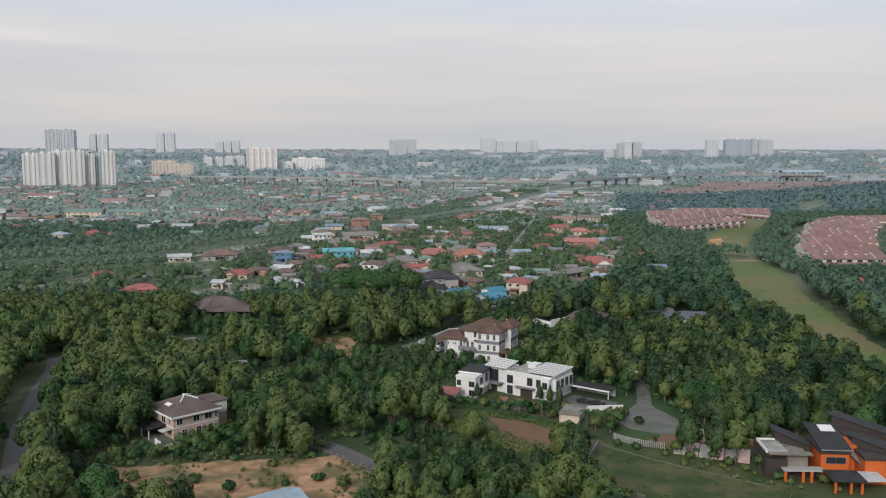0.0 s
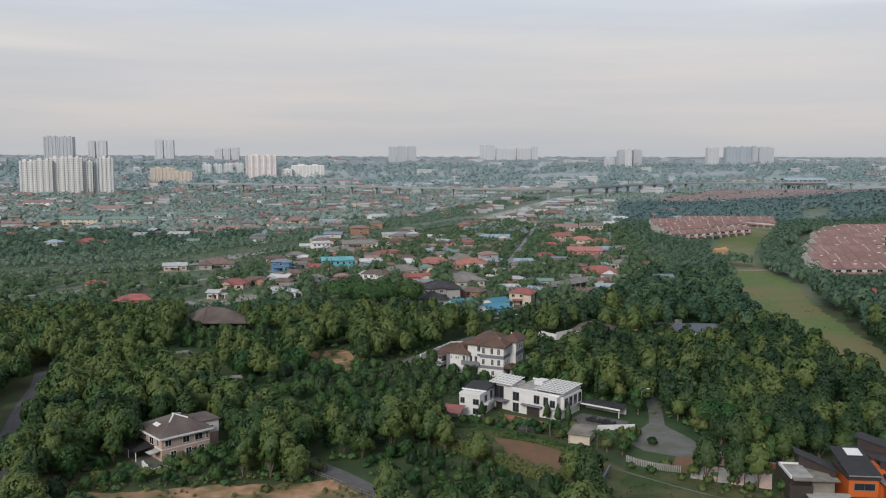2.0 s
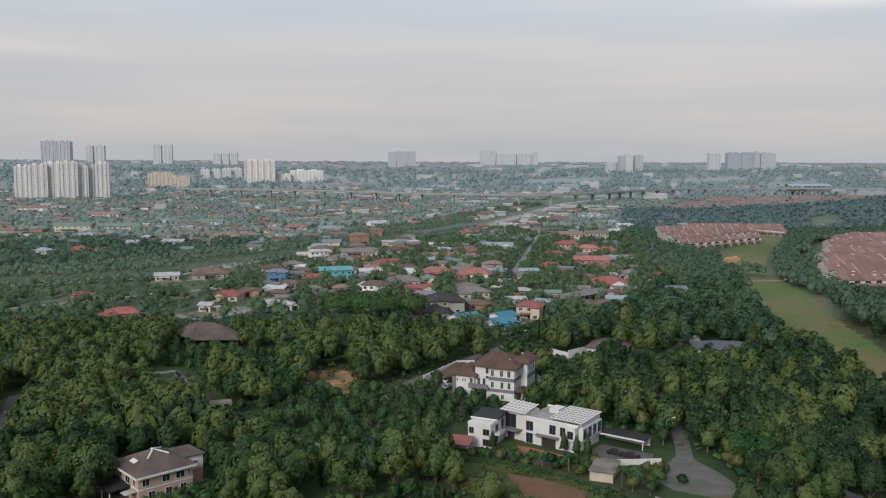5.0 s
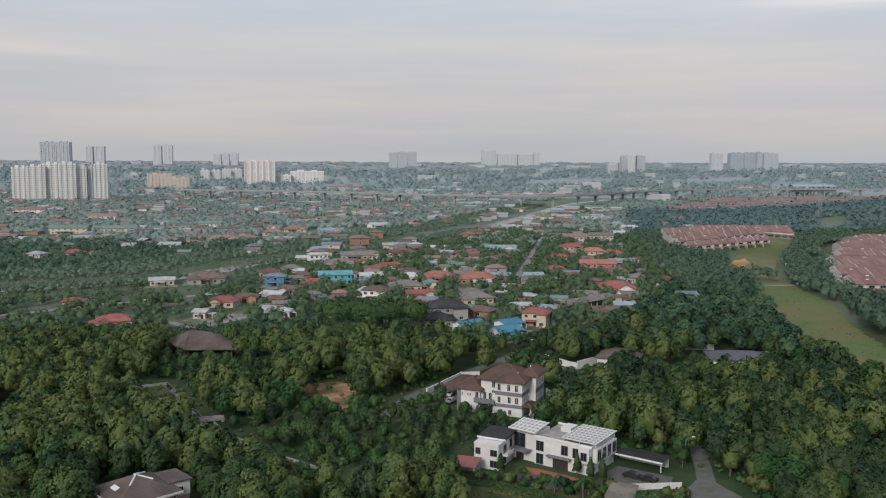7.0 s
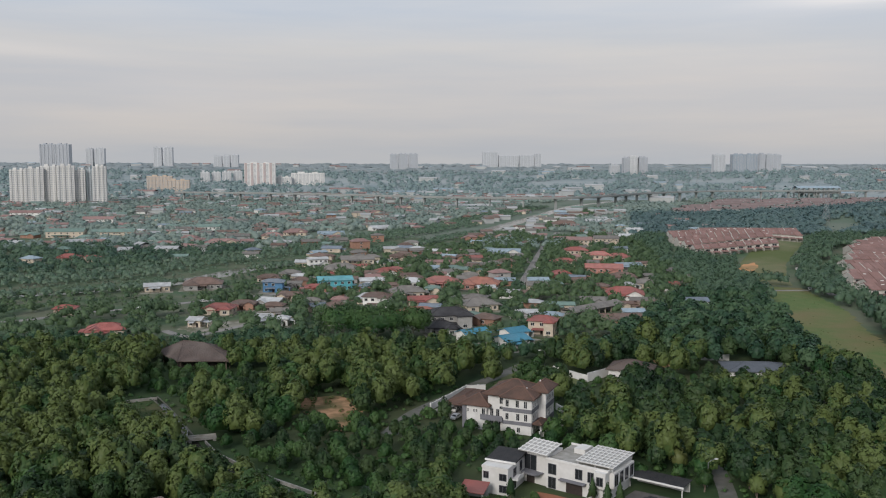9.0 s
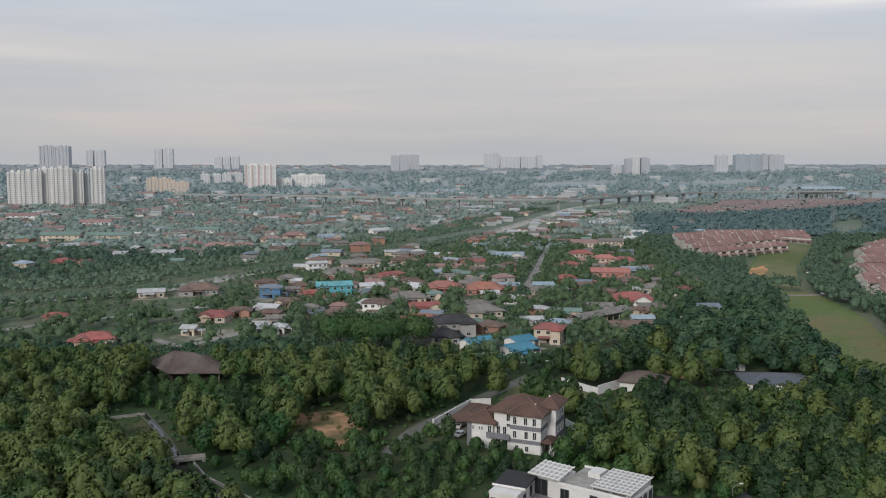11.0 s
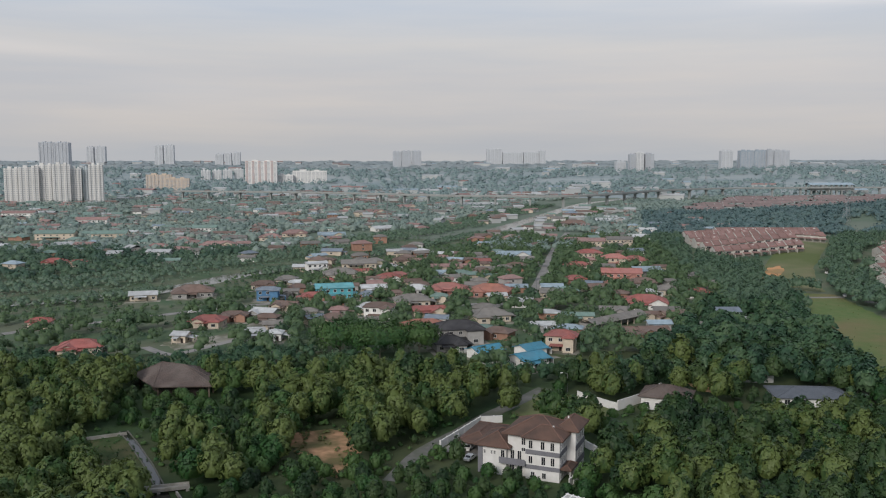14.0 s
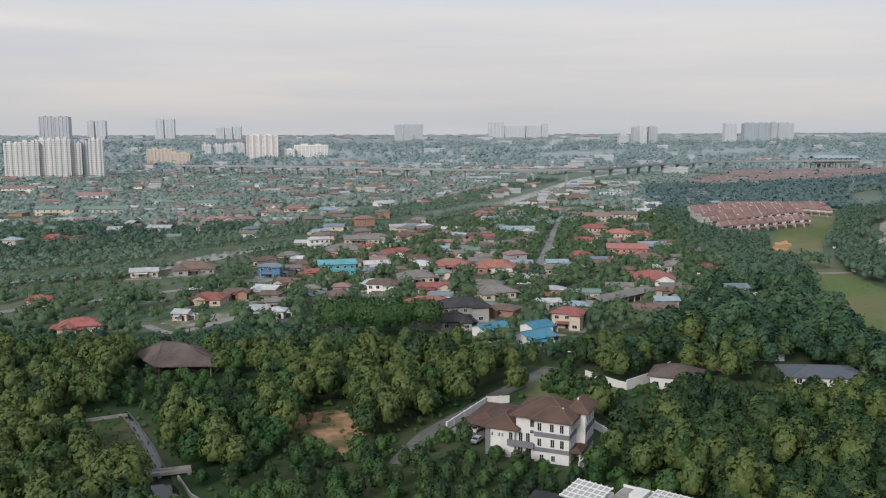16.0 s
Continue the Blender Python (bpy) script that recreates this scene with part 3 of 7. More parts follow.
def mound_turf():
    """Grass laid over the mound, and the bare clay scar on its flank."""
    left = [(196, 604), (203, 640), (238, 722), (283, 800), (343, 890)]
    right = [(226, 588), (240, 630), (260, 680), (300, 752), (368, 872)]
    g, rows, n = Geo(), 36, 9
    for r in range(rows + 1):
        q = r / rows * (len(left) - 1)
        k = min(int(q), len(left) - 2)
        a, b = Vector(left[k]).lerp(Vector(left[k + 1]), q - k), Vector(right[k]).lerp(Vector(right[k + 1]), q - k)
        for c in range(n):
            p = a.lerp(b, c / (n - 1) + (0.05 * noise.noise(Vector((r * 0.4, c, 3))) if 0 < c < n - 1 else 0))
            g.v.append((p.x, p.y, ground_z(p.x, p.y) + (-0.5 if c in (0, n - 1) or r in (0, rows) else 0.3)))
    g.f = [(r * n + c, r * n + c + 1, (r + 1) * n + c + 1, (r + 1) * n + c) for r in range(rows) for c in range(n - 1)]
    tagged(new("mound", g.mesh("mound", "dry_turf")), "grassy mound of dry yellow-green grass", "mound", kind="structure")
    CLEAR.append((np.array(left + right[::-1], float), 1.0))
    g, rings, n = Geo(), 6, 44
    for r in range(rings + 1):
        for k in range(n):
            a = 6.2832 * k / n
            s = r / rings * (1 + 0.4 * noise.noise(Vector((math.cos(a) * 1.7, math.sin(a) * 1.7, 3))))
            u, w = 7 * s * math.cos(a), 33 * s * math.sin(a)
            x, y = 226 + u * 0.85 + w * 0.45, 672 - u * 0.45 + w * 0.88
            g.v.append((x, y, ground_z(x, y) + (0.55 if r < rings else -0.3)))
    g.f = [(r * n + k, (r + 1) * n + k, (r + 1) * n + (k + 1) % n, r * n + (k + 1) % n) for r in range(rings) for k in range(n)]
    tagged(new("bare_clay", g.mesh("bare_clay", "clay_orange")), "raw orange clay scar on the grassy mound", "bare clay", kind="structure")


mound_turf()
CLEAR.append((np.array([(450, 1060), (492, 1060), (456, 970), (408, 930)], float), 1))


# ---- the white flat-roofed house ----
def flat_house():
    t = thing("flat_roofed_house", 32.0, 253.0, 0, -37, "white two-storey modern house with slatted white roof canopies", "house")
    W = lambda *a, **k: window(t, *a, **k)  # noqa: E731
    part("wall", Geo().box(-7.8, 0, 0, 7.8, 13, 6.9).box(5.0, -1.2, 3.2, 7.8, 0, 6.9).box(7.8, 1.0, 3.0, 8.9, 12.0, 6.6), "white_wall", t)
    part("parapet", Geo().box(-8, -0.15, 6.9, 8, 0.15, 7.4).box(7.7, 0.15, 6.9, 8, 13, 7.4).box(-8, 12.8, 6.9, 7.7, 13.1, 7.4), "white_trim", t)
    for x, z, w, h in ((-6.3, 3.6, 2.0, 2.4), (-6.3, 0.2, 1.9, 2.6), (0.6, 3.8, 1.7, 2.3), (3.6, 3.7, 1.4, 2.3), (4.3, 0.6, 1.2, 1.9)):
        W(x, -0.02, z, w, h, frame_mat="grey_band")
    W(6.4, -1.22, 3.9, 1.5, 1.9, frame_mat="grey_band")
    part("garage_door", Geo().box(-2.6, -0.06, 0, 1.6, 0.1, 2.7), "dark_cladding", t, "dark slatted garage door")
    part("balcony", Geo().box(-4.0, -1.5, 3.0, 2.6, 0, 3.2), "grey_band", t, "slim grey balcony slab")
    for y in (2.2, 5.0, 7.8, 10.6):
        W(8.92, y, 3.5, 1.7, 2.6, turn=90, frame_mat="grey_band")
    canopy = part("canopy", Geo().slab([(-0.6, 0.9, 7.75), (8.7, 0.9, 7.75), (8.7, 12.4, 8.2), (-0.6, 12.4, 8.2)], 0.16), "canopy_panel", t, "roof canopy with white slats")
    for k in range(8):
        y = 1.0 + k * 1.62
        part("slat", Geo().slab([(-0.7, y - 0.15, 7.86 + 0.039 * (y - 0.9)), (8.8, y - 0.15, 7.86 + 0.039 * (y - 0.9)), (8.8, y + 0.15, 7.87 + 0.039 * (y - 0.9)), (-0.7, y + 0.15, 7.87 + 0.039 * (y - 0.9))], 0.1), "white_trim", canopy)
    for k in range(9):
        x = -0.5 + k * 1.15
        part("batten", Geo().slab([(x - 0.12, 0.8, 7.97), (x + 0.12, 0.8, 7.97), (x + 0.12, 12.5, 8.43), (x - 0.12, 12.5, 8.43)], 0.1), "white_trim", canopy)
    part("roof_deck", Geo().box(-7.6, 0.3, 6.9, 7.6, 12.7, 7.0), "concrete", t, "grey flat roof")
    part("stair_head", Geo().box(-4.5, 7.5, 6.9, -1.6, 11.5, 8.2), "white_wall", t, "low roof structure")
    for x in (-0.3, 4, 8.3):
        for y in (1.3, 12.0):
            part("post", Geo().tube((x, y, 6.9), (x, y, 7.6 + 0.035 * y), 0.09), "white_trim", t)
    # the wing and the angled entrance between
    to_local = t.matrix_basis.inverted() @ pose(10.4, 255.2, 0, 0, 0, -27)
    g = part("wing", Geo().box(0, 0, 0, 6.4, 11, 6.0).box(-0.1, -0.1, 5.9, 6.5, 6.5, 6.5), "white_wall", t, "white side wing")
    g.matrix_basis = to_local
    for x, z, w, h, turn, y in ((1.0, 3.6, 1.2, 1.5, 0, -0.02), (5.2, 3.5, 1.7, 1.5, 0, -0.02), (5.2, 0.7, 1.7, 1.6, 0, -0.02), (6.42, 3.5, 1.8, 1.8, 90, 4.4), (6.42, 3.6, 1.4, 2.2, 90, 8.4), (6.42, 0.5, 1.8, 2.0, 90, 4.2)):
        window(t, x, y, z, w, h, turn, "grey_band", base=to_local)
    part("balcony", Geo().box(6.4, 2.4, 3.0, 8.0, 6.6, 3.2).box(7.9, 2.4, 3.2, 8.0, 6.6, 4.0), "white_trim", g, "white balcony")
    part("roof", Geo().slab([(-0.5, 3.2, 7.0), (7.0, 3.2, 7.0), (7.0, 11.5, 7.5), (-0.5, 11.5, 7.5)], 0.35), "dark_tile", g, "dark flat roof slab")
    part("fascia", Geo().box(-0.6, 3.0, 6.62, 7.1, 3.2, 7.06), "white_trim", g)
    e = part("entrance", Geo().box(-3.6, 0, 0, 3.6, 7, 7.6), "white_wall", t, "tall entrance block")
    e.matrix_basis = t.matrix_basis.inverted() @ pose(23.2, 260.6, 0, 0, 0, -40)
    window(t, -1.0, -0.02, 3.2, 3.2, 3.6, 0, "grey_band", base=e.matrix_basis)
    part("door", Geo().box(-2.0, -0.08, 0, 0.2, 0.1, 2.6), "dark_cladding", e, "dark wooden door")
    part("porch", Geo().slab([(-3.4, -2.6, 3.1), (2.0, -2.6, 3.1), (2.8, 0, 3.1), (-3.6, 0, 3.1)], 0.3), "grey_band", e, "grey angled porch slab")
    part("hood", Geo().slab([(-3.9, -1.2, 7.9), (4.4, -1.2, 7.9), (3.8, 6.0, 8.9), (-3.4, 6.0, 8.9)], 0.2), "canopy_panel", e, "tilted slatted roof")
    for k in range(7):
        x = -3.6 + k * 1.24
        part("slat", Geo().slab([(x - 0.13, -1.3, 8.0), (x + 0.13, -1.3, 8.0), (x + 0.13, 6.1, 9.03), (x - 0.13, 6.1, 9.03)], 0.1), "white_trim", e)
    for k in range(5):
        y = -1.0 + k * 1.65
        part("batten", Geo().slab([(-3.9, y - 0.12, 8.18 + 0.139 * y), (4.2, y - 0.12, 8.18 + 0.139 * y), (4.2, y + 0.12, 8.22 + 0.139 * y), (-3.9, y + 0.12, 8.22 + 0.139 * y)], 0.1), "white_trim", e)
    CLEAR.append((np.array([(3, 266), (0, 250), (8, 240), (28, 230), (44, 216), (62, 232), (66, 262), (50, 268), (38, 276), (22, 270)]), 1))
    t.matrix_basis = Matrix.Translation((-0.9, 1.8, 0)) @ t.matrix_basis
    return t


flat_house()
patch("terracotta_apron", [(22, 256.5), (26, 254.6), (35, 247.6), (34, 245.8), (21, 253)], "terracotta", "terracotta paving before the house", 0.18, 0.2)
patch("forecourt", [(18, 249), (22, 254), (30, 250), (36, 245), (33, 241), (22, 243)], "forecourt_stone", "grey paved forecourt", 0.14, 0.3)
patch("car_park", [(40, 251), (45.5, 257), (57, 249), (54, 240.5), (44, 242)], "forecourt_stone", "dark paved parking court", 0.14, 0.3)


def lean_to(name, x, y, rz, w, d, h, roof, wall, label, slope=0.6):
    t = thing(name, x, y, 0, rz, label, "shed")
    g = Geo()
    for a in (-w / 2 + 0.15, w / 2 - 0.15):
        for b in (0.15, d - 0.15):
            part("post", Geo().box(a - 0.12, b - 0.12, 0, a + 0.12, b + 0.12, h), wall, t)
    part("wall", Geo().box(-w / 2 + 0.3, d - 0.5, 0, w / 2 - 0.3, d - 0.3, h - 0.1), wall, t)
    part("roof", Geo().slab([(-w / 2 - 0.3, -0.3, h), (w / 2 + 0.3, -0.3, h), (w / 2 + 0.3, d + 0.3, h + slope), (-w / 2 - 0.3, d + 0.3, h + slope)], 0.16), roof, t)
    return t


lean_to("carport", 49.8, 256.0, -37, 13, 5, 2.7, "dark_tile", "white_wall", "open carport with dark roof and white edge beam", 0.2)
part("edge_beam", Geo().box(-6.9, -0.55, 2.35, 6.9, -0.32, 2.75), "white_trim", bpy.data.objects["carport"])
lean_to("garden_pavilion", 6.5, 250, -20, 5.5, 5.0, 2.7, "roof_red", "white_wall", "small pavilion with a red roof", 0.8)
lean_to("outbuilding", 39.5, 230, -22, 5.6, 9.0, 2.6, "weathered_roof", "wall_cream", "low outbuilding with a weathered flat concrete roof", 0.1)
part("side_wall", Geo().box(-2.6, 0.3, 0, 2.6, 8.4, 2.5), "wall_cream", bpy.data.objects["outbuilding"])


def boundary(name, pts, h, mat, label, thick=0.25, cap=None, posts=0.0, keep=0.8):
    """A wall along a line, with piers and a coping."""
    t = thing(name, pts[0][0], pts[0][1], 0, 0, label, "wall" if "wall" in name else "fence")
    ox, oy = pts[0]
    for (ax, ay), (bx, by) in zip(pts[:-1], pts[1:]):
        L0 = math.hypot(bx - ax, by - ay)
        rz = math.degrees(math.atan2(by - ay, bx - ax))
        p = part("panel", Geo().box(0, -thick / 2, 0, L0, thick / 2, h), mat, t)
        p.matrix_basis = pose(ax - ox, ay - oy, 0, 0, 0, rz)
        if cap:
            part("coping", Geo().box(-0.05, -thick / 2 - 0.06, h, L0 + 0.05, thick / 2 + 0.06, h + 0.1), cap, p)
        if posts:
            for k in range(int(L0 / posts) + 1):
                part("pier", Geo().box(k * posts - 0.2, -thick / 2 - 0.1, 0, k * posts + 0.2, thick / 2 + 0.1, h + 0.25), mat, p)
    LINES.append((pts, keep))
    return t


boundary("garden_wall", [(44, 241), (50, 241.5), (57, 242)], 1.4, "white_wall", "low white rendered garden wall", cap="white_trim")
boundary("villa_wall", [(-2, 324), (3, 333), (10, 345.7), (16.5, 346.6)], 2.0, "white_wall", "white rendered boundary wall along the lane", cap="white_trim", posts=4.0, keep=2)
boundary("villa_side_wall", [(37, 324), (41, 314), (28, 296)], 1.8, "white_wall", "white rendered side boundary wall", cap="white_trim", posts=4.0, keep=2)
boundary("meadow_wall", [(43, 372), (51, 360), (53, 358)], 2.3, "white_wall", "plain white rendered wall by dry grass", cap="white_trim", keep=3)
boundary("meadow_wall", [(53, 358), (62, 366), (72, 379)], 3.0, "white_wall", "plain white rendered wall by dry grass", cap="white_trim", keep=3)
boundary("long_wall", [(100, 391), (114, 390)], 2.4, "white_wall", "long white rendered wall in the wood", keep=3)
boundary("retaining_wall", [(30, 190), (38, 183), (47, 177)], 1.4, "worn_concrete", "weathered concrete retaining wall below the lawn", 0.5, keep=3)


def picket(x0, y0, x1, y1, sag):
    t = thing("picket_fence", x0, y0, 0, math.degrees(math.atan2(y1 - y0, x1 - x0)), "weathered grey timber fence round the turning place", "fence")
    n, L0 = 30, math.hypot(x1 - x0, y1 - y0)
    me = Geo().box(-0.14, -0.04, 0, 0.14, 0.04, 1.7).mesh("slat", "concrete")
    for k in range(n):
        o = part("slat", me, None, t)
        o.matrix_basis = pose(L0 * k / (n - 1), -sag * math.sin(math.pi * k / (n - 1)), 0)
    part("rail", Geo().box(0, -sag * 0.65, 1.2, L0, -sag * 0.65 + 0.08, 1.3), "concrete", t)


picket(49, 217, 60, 209.5, 1.2)
boundary("lawn_kerb", [(44.5, 212.5), (56, 201), (68, 191), (77, 184)], 0.2, "worn_concrete", "low pale concrete kerb across the lawn", 0.4)
boundary("slope_wall", [(34, 190), (39, 201), (44, 213)], 0.8, "grey_band", "dark low wall at the lawn's edge", 0.4)


# ---- the brown-roofed villa ----
def villa():
    t = thing("brown_roofed_villa", 7.2, 306.5, 0, -24, "large white three-storey villa with grey bands and brown tiled hip roofs", "house")
    W = lambda *a, **k: window(t, *a, **k)  # noqa: E731
    part("wall", Geo().box(0, 0, 0, 7.2, 10.5, 6.4).box(7.2, 1.2, 0, 12.2, 11.5, 9.4).box(12.2, 0, 0, 20.6, 13, 9.4).box(19.0, 6.5, 0, 22.8, 15.0, 10.0), "white_wall", t)
    for q in ((12.1, -0.12, 5.5, 20.72, 0.0, 6.5), (20.6, -0.12, 5.5, 20.72, 6.4, 6.5), (12.1, -0.12, 2.3, 20.72, 0.0, 3.2), (20.6, -0.12, 2.5, 20.72, 6.4, 3.2), (22.8, 6.4, 5.4, 22.92, 15.1, 6.6), (22.8, 6.4, 1.8, 22.92, 15.1, 3.1)):
        part("band", Geo().box(*q), "grey_band", t, "grey painted band")
    part("terrace", Geo().box(5.6, -0.9, 2.9, 12.2, 1.2, 3.4).box(5.6, -0.95, 3.4, 12.2, -0.8, 4.3), "grey_band", t, "grey first-floor terrace")
    part("corner_pier", Geo().box(-0.14, -0.14, 0, 1.1, -0.0, 6.3), "grey_band", t, "grey corner")
    for k, (x, z, w, h) in enumerate(((0.5, 4.4, 0.5, 1.1), (1.6, 4.4, 0.4, 0.8), (3.4, 4.4, 0.4, 0.8), (4.2, 4.4, 0.4, 0.8), (6.3, 4.0, 0.9, 1.6), (0.5, 1.0, 0.5, 1.2), (1.6, 1.0, 0.5, 1.0))):
        W(x, -0.03, z, w, h)
    for x, z, w, h in ((13.4, 6.8, 0.9, 1.7), (16.4, 6.8, 0.9, 1.7), (18.8, 6.8, 0.9, 1.7), (13.4, 3.5, 0.9, 1.6), (16.6, 3.5, 0.9, 1.7), (18.9, 3.5, 0.9, 1.7), (14.0, 0.5, 0.9, 1.2), (16.8, 0.5, 0.9, 1.2)):
        W(x, -0.03 if not 5.2 < z < 6 else -0.14, z, w, h)
    for x, z, w, h in ((8.3, 0.4, 1.2, 2.0), (10.4, 0.4, 1.2, 2.0), (8.4, 3.6, 0.9, 1.9), (10.2, 3.6, 0.9, 1.9), (11.2, 7.0, 0.9, 2.0), (11.2, 5.6, 0.9, 0.7)):
        W(x, 1.17, z, w, h)
    for y, z in ((1.4, 6.8), (3.6, 6.8), (5.4, 6.9), (1.4, 3.7), (3.8, 3.7), (1.2, 0.5), (2.6, 0.5), (4.2, 0.5)):
        W(20.64, y, z, 0.7, 1.4, turn=90)
    for y, z in ((8.0, 7.2), (10.5, 7.2), (13, 7.2), (9, 3.6), (12, 3.6)):
        W(22.83, y, z, 0.9, 1.4, turn=90)
    for x0, y0, x1, y1, z, rise in ((7.0, 0.8, 20.6, 13.0, 9.45, 3.0), (12.2, 0, 20.6, 6.0, 9.3, 2.2), (0, 0, 7.4, 10.5, 6.4, 2.2), (18.6, 6.5, 22.8, 15, 10.0, 2.0), (20.8, 0.6, 23.2, 6.3, 2.9, 0.7)):
        g = Geo().hip(x0, y0, x1, y1, z, rise, over=1.0 if z > 3 else 0.2)
        r = part("roof", g, "brown_tile", t)
        ridges(g, "ridge_tile", r)
    part("porch_post", Geo().tube((23.0, 0.8, 0), (23.0, 0.8, 2.8), 0.14), "white_trim", t)
    for q in ((2.4, 3.2, 6.9, 2.8, 3.6, 8.0), (18.0, 3.0, 10.0, 18.3, 3.3, 11.4), (20.0, 9.5, 10.8, 20.3, 9.8, 12.2)):
        part("vent", Geo().box(*q), "white_trim", t, "white roof vent")
    t.scale = (1, 1, 1.13)
    c = thing("villa_carport", 9.5, 324.0, 0, -24, "brown tiled carport roof on white posts beside the villa", "carport")
    g = Geo().hip(-5, -6.5, 4, 11, 3.4, 1.7, over=0.5)
    ridges(g, "ridge_tile", part("roof", g, "brown_tile", c))
    for x in (-4.6, 3.6):
        for y in (-6.1, 2, 10.6):
            part("post", Geo().box(x - 0.18, y - 0.18, 0, x + 0.18, y + 0.18, 3.3), "white_wall", c)
    patch("driveway", [(-2, 322), (4, 318), (10, 318), (16, 340), (8, 340)], "pale_road", "grey paved villa driveway", 0.13, 0.3)
    CLEAR.append((np.array([(-1, 322), (5, 305), (25, 295), (31, 293), (42, 314), (38, 326), (22, 350), (10, 350)]), 1))


villa()


def car(x, y, rz, colour, label):
    t = thing("parked_car", x, y, 0.14, rz, label, "car", "parked cars")
    bm = Geo()
    prof = [(-2.1, 0.35), (-2.1, 0.8), (-1.3, 0.95), (-0.75, 1.42), (0.9, 1.45), (1.7, 1.0), (2.1, 0.9), (2.1, 0.35)]
    bm.add([(a, s * 0.84, b) for s in (-1, 1) for a, b in prof], [tuple(range(7, -1, -1)), tuple(range(8, 16))] + [(i, (i + 1) % 8, 8 + (i + 1) % 8, 8 + i) for i in range(8)])
    part("body", bm, colour, t)
    part("glass", Geo().slab([(-1.28, -0.7, 1.0), (-0.8, -0.62, 1.4), (-0.8, 0.62, 1.4), (-1.28, 0.7, 1.0)], 0.02).slab([(1.62, -0.7, 1.06), (1.0, -0.62, 1.44), (1.0, 0.62, 1.44), (1.62, 0.7, 1.06)], 0.02).box(-0.7, -0.86, 1.0, 0.85, 0.86, 1.32), "window_glass", t)
    for a in (-1.35, 1.35):
        for b in (-0.78, 0.78):
            part("wheel", Geo().tube((a, b - 0.1, 0.32), (a, b + 0.1, 0.32), 0.32, n=12), "dark_tile", t)


car(5.4, 314.5, 60, "white_trim", "white car parked beside the villa")
car(5.6, 322.5, 66, "white_trim", "white car parked under the villa carport")
car(47, 249, -37, "dark_tile", "dark car parked in the court")
car(50.5, 246.5, -37, "dark_tile", "dark car parked in the court")


# ---- the brown house among trees by the clay ----
def pink_house():
    t = thing("hip_roofed_house", -64.6, 218.1, 0, 42, "pink-walled house with a weathered brown hip roof and white trim", "house")
    part("wall", Geo().box(0, 0, 0, 12.8, 13.4, 6.2).box(12.8, 3.6, 0, 17.2, 10.8, 6.4), "pink_wall", t)
    part("wing_wall", Geo().box(12.7, 3.5, 3.4, 17.3, 10.9, 6.6), "white_wall", t, "white upper wing")
    part("cornice", Geo().box(-0.9, -0.9, 5.7, 13.6, 14.3, 6.2), "white_trim", t, "white eaves board")
    part("plinth", Geo().box(-0.06, -0.06, 2.9, 12.86, 13.46, 3.2), "white_trim", t)
    g = Geo().hip(0, 0, 12.8, 13.4, 6.2, 3.2, over=0.8)
    r = part("roof", g, "umber_tile", t)
    caps = part("ridge_cap", Geo().tube((4, 4.0, 8.2), g.lines[4][0], 0.22).tube(*g.lines[4], 0.22).tube((10.3, 10.6, 7.9), g.lines[4][1], 0.22).tube((9.4, 4.6, 8.3), g.lines[4][1], 0.2), "white_trim", r, "white mortared ridge")
    part("skylight", Geo().slab([(1.6, 5.6, 7.4), (2.6, 5.6, 7.85), (2.6, 8.2, 7.85), (1.6, 8.2, 7.4)], 0.1), "white_trim", r)
    part("wing_roof", Geo().slab([(12.3, 3.2, 7.0), (17.8, 3.2, 6.8), (17.8, 11.3, 6.8), (12.3, 11.3, 7.0)], 0.3), "umber_tile", t)
    for x, w in ((1.7, 1.6), (6.4, 1.7), (9.8, 2.0), (12.0, 0.6)):
        window(t, x, -0.03, 3.7, w, 1.5)
    for y, w, z, h in ((2.0, 1.0, 3.6, 1.6), (5.4, 2.2, 3.4, 2.0), (9.0, 0.9, 3.9, 1.0), (12.0, 1.0, 3.6, 1.6)):
        window(t, -0.03, y, z, w, h, turn=-90)
    for x in (3, 7, 10.5):
        window(t, x, -0.03, 0.6, 1.4, 1.6)
    window(t, 15.2, 3.48, 4.4, 0.9, 1.0)
    c = part("porch_roof", Geo().slab([(-5.0, 4.0, 2.7), (0, 4.0, 3.3), (0, 13, 3.3), (-5.0, 13, 2.7)], 0.15), "dark_tile", t, "dark lean-to porch roof")
    for y in (4.3, 8.5, 12.7):
        part("post", Geo().tube((-4.7, y, 0), (-4.7, y, 2.6), 0.12), "white_trim", t)
    part("awning", Geo().slab([(-2.8, 0.6, 2.5), (-0.2, 0.6, 2.7), (-0.2, 3.2, 2.7), (-2.8, 3.2, 2.5)], 0.1), "pale_slab", t, "pale awning")
    CLEAR.append((np.array([(-80, 230), (-66, 211), (-49, 224), (-52, 238), (-64, 244)]), 1))
    patch("house_yard", [(-80, 230), (-67, 212), (-58, 216), (-63, 224), (-74, 236)], "worn_concrete", "grey concrete yard", 0.12, 0.4)
    boundary("yard_wall", [(-68.3, 215.1), (-64.5, 209.6), (-61.2, 214.2)], 1.3, "white_wall", "short white gate wall", cap="white_trim", posts=3.0)


pink_house()
DISCS.append((-50, 221, 6.0))


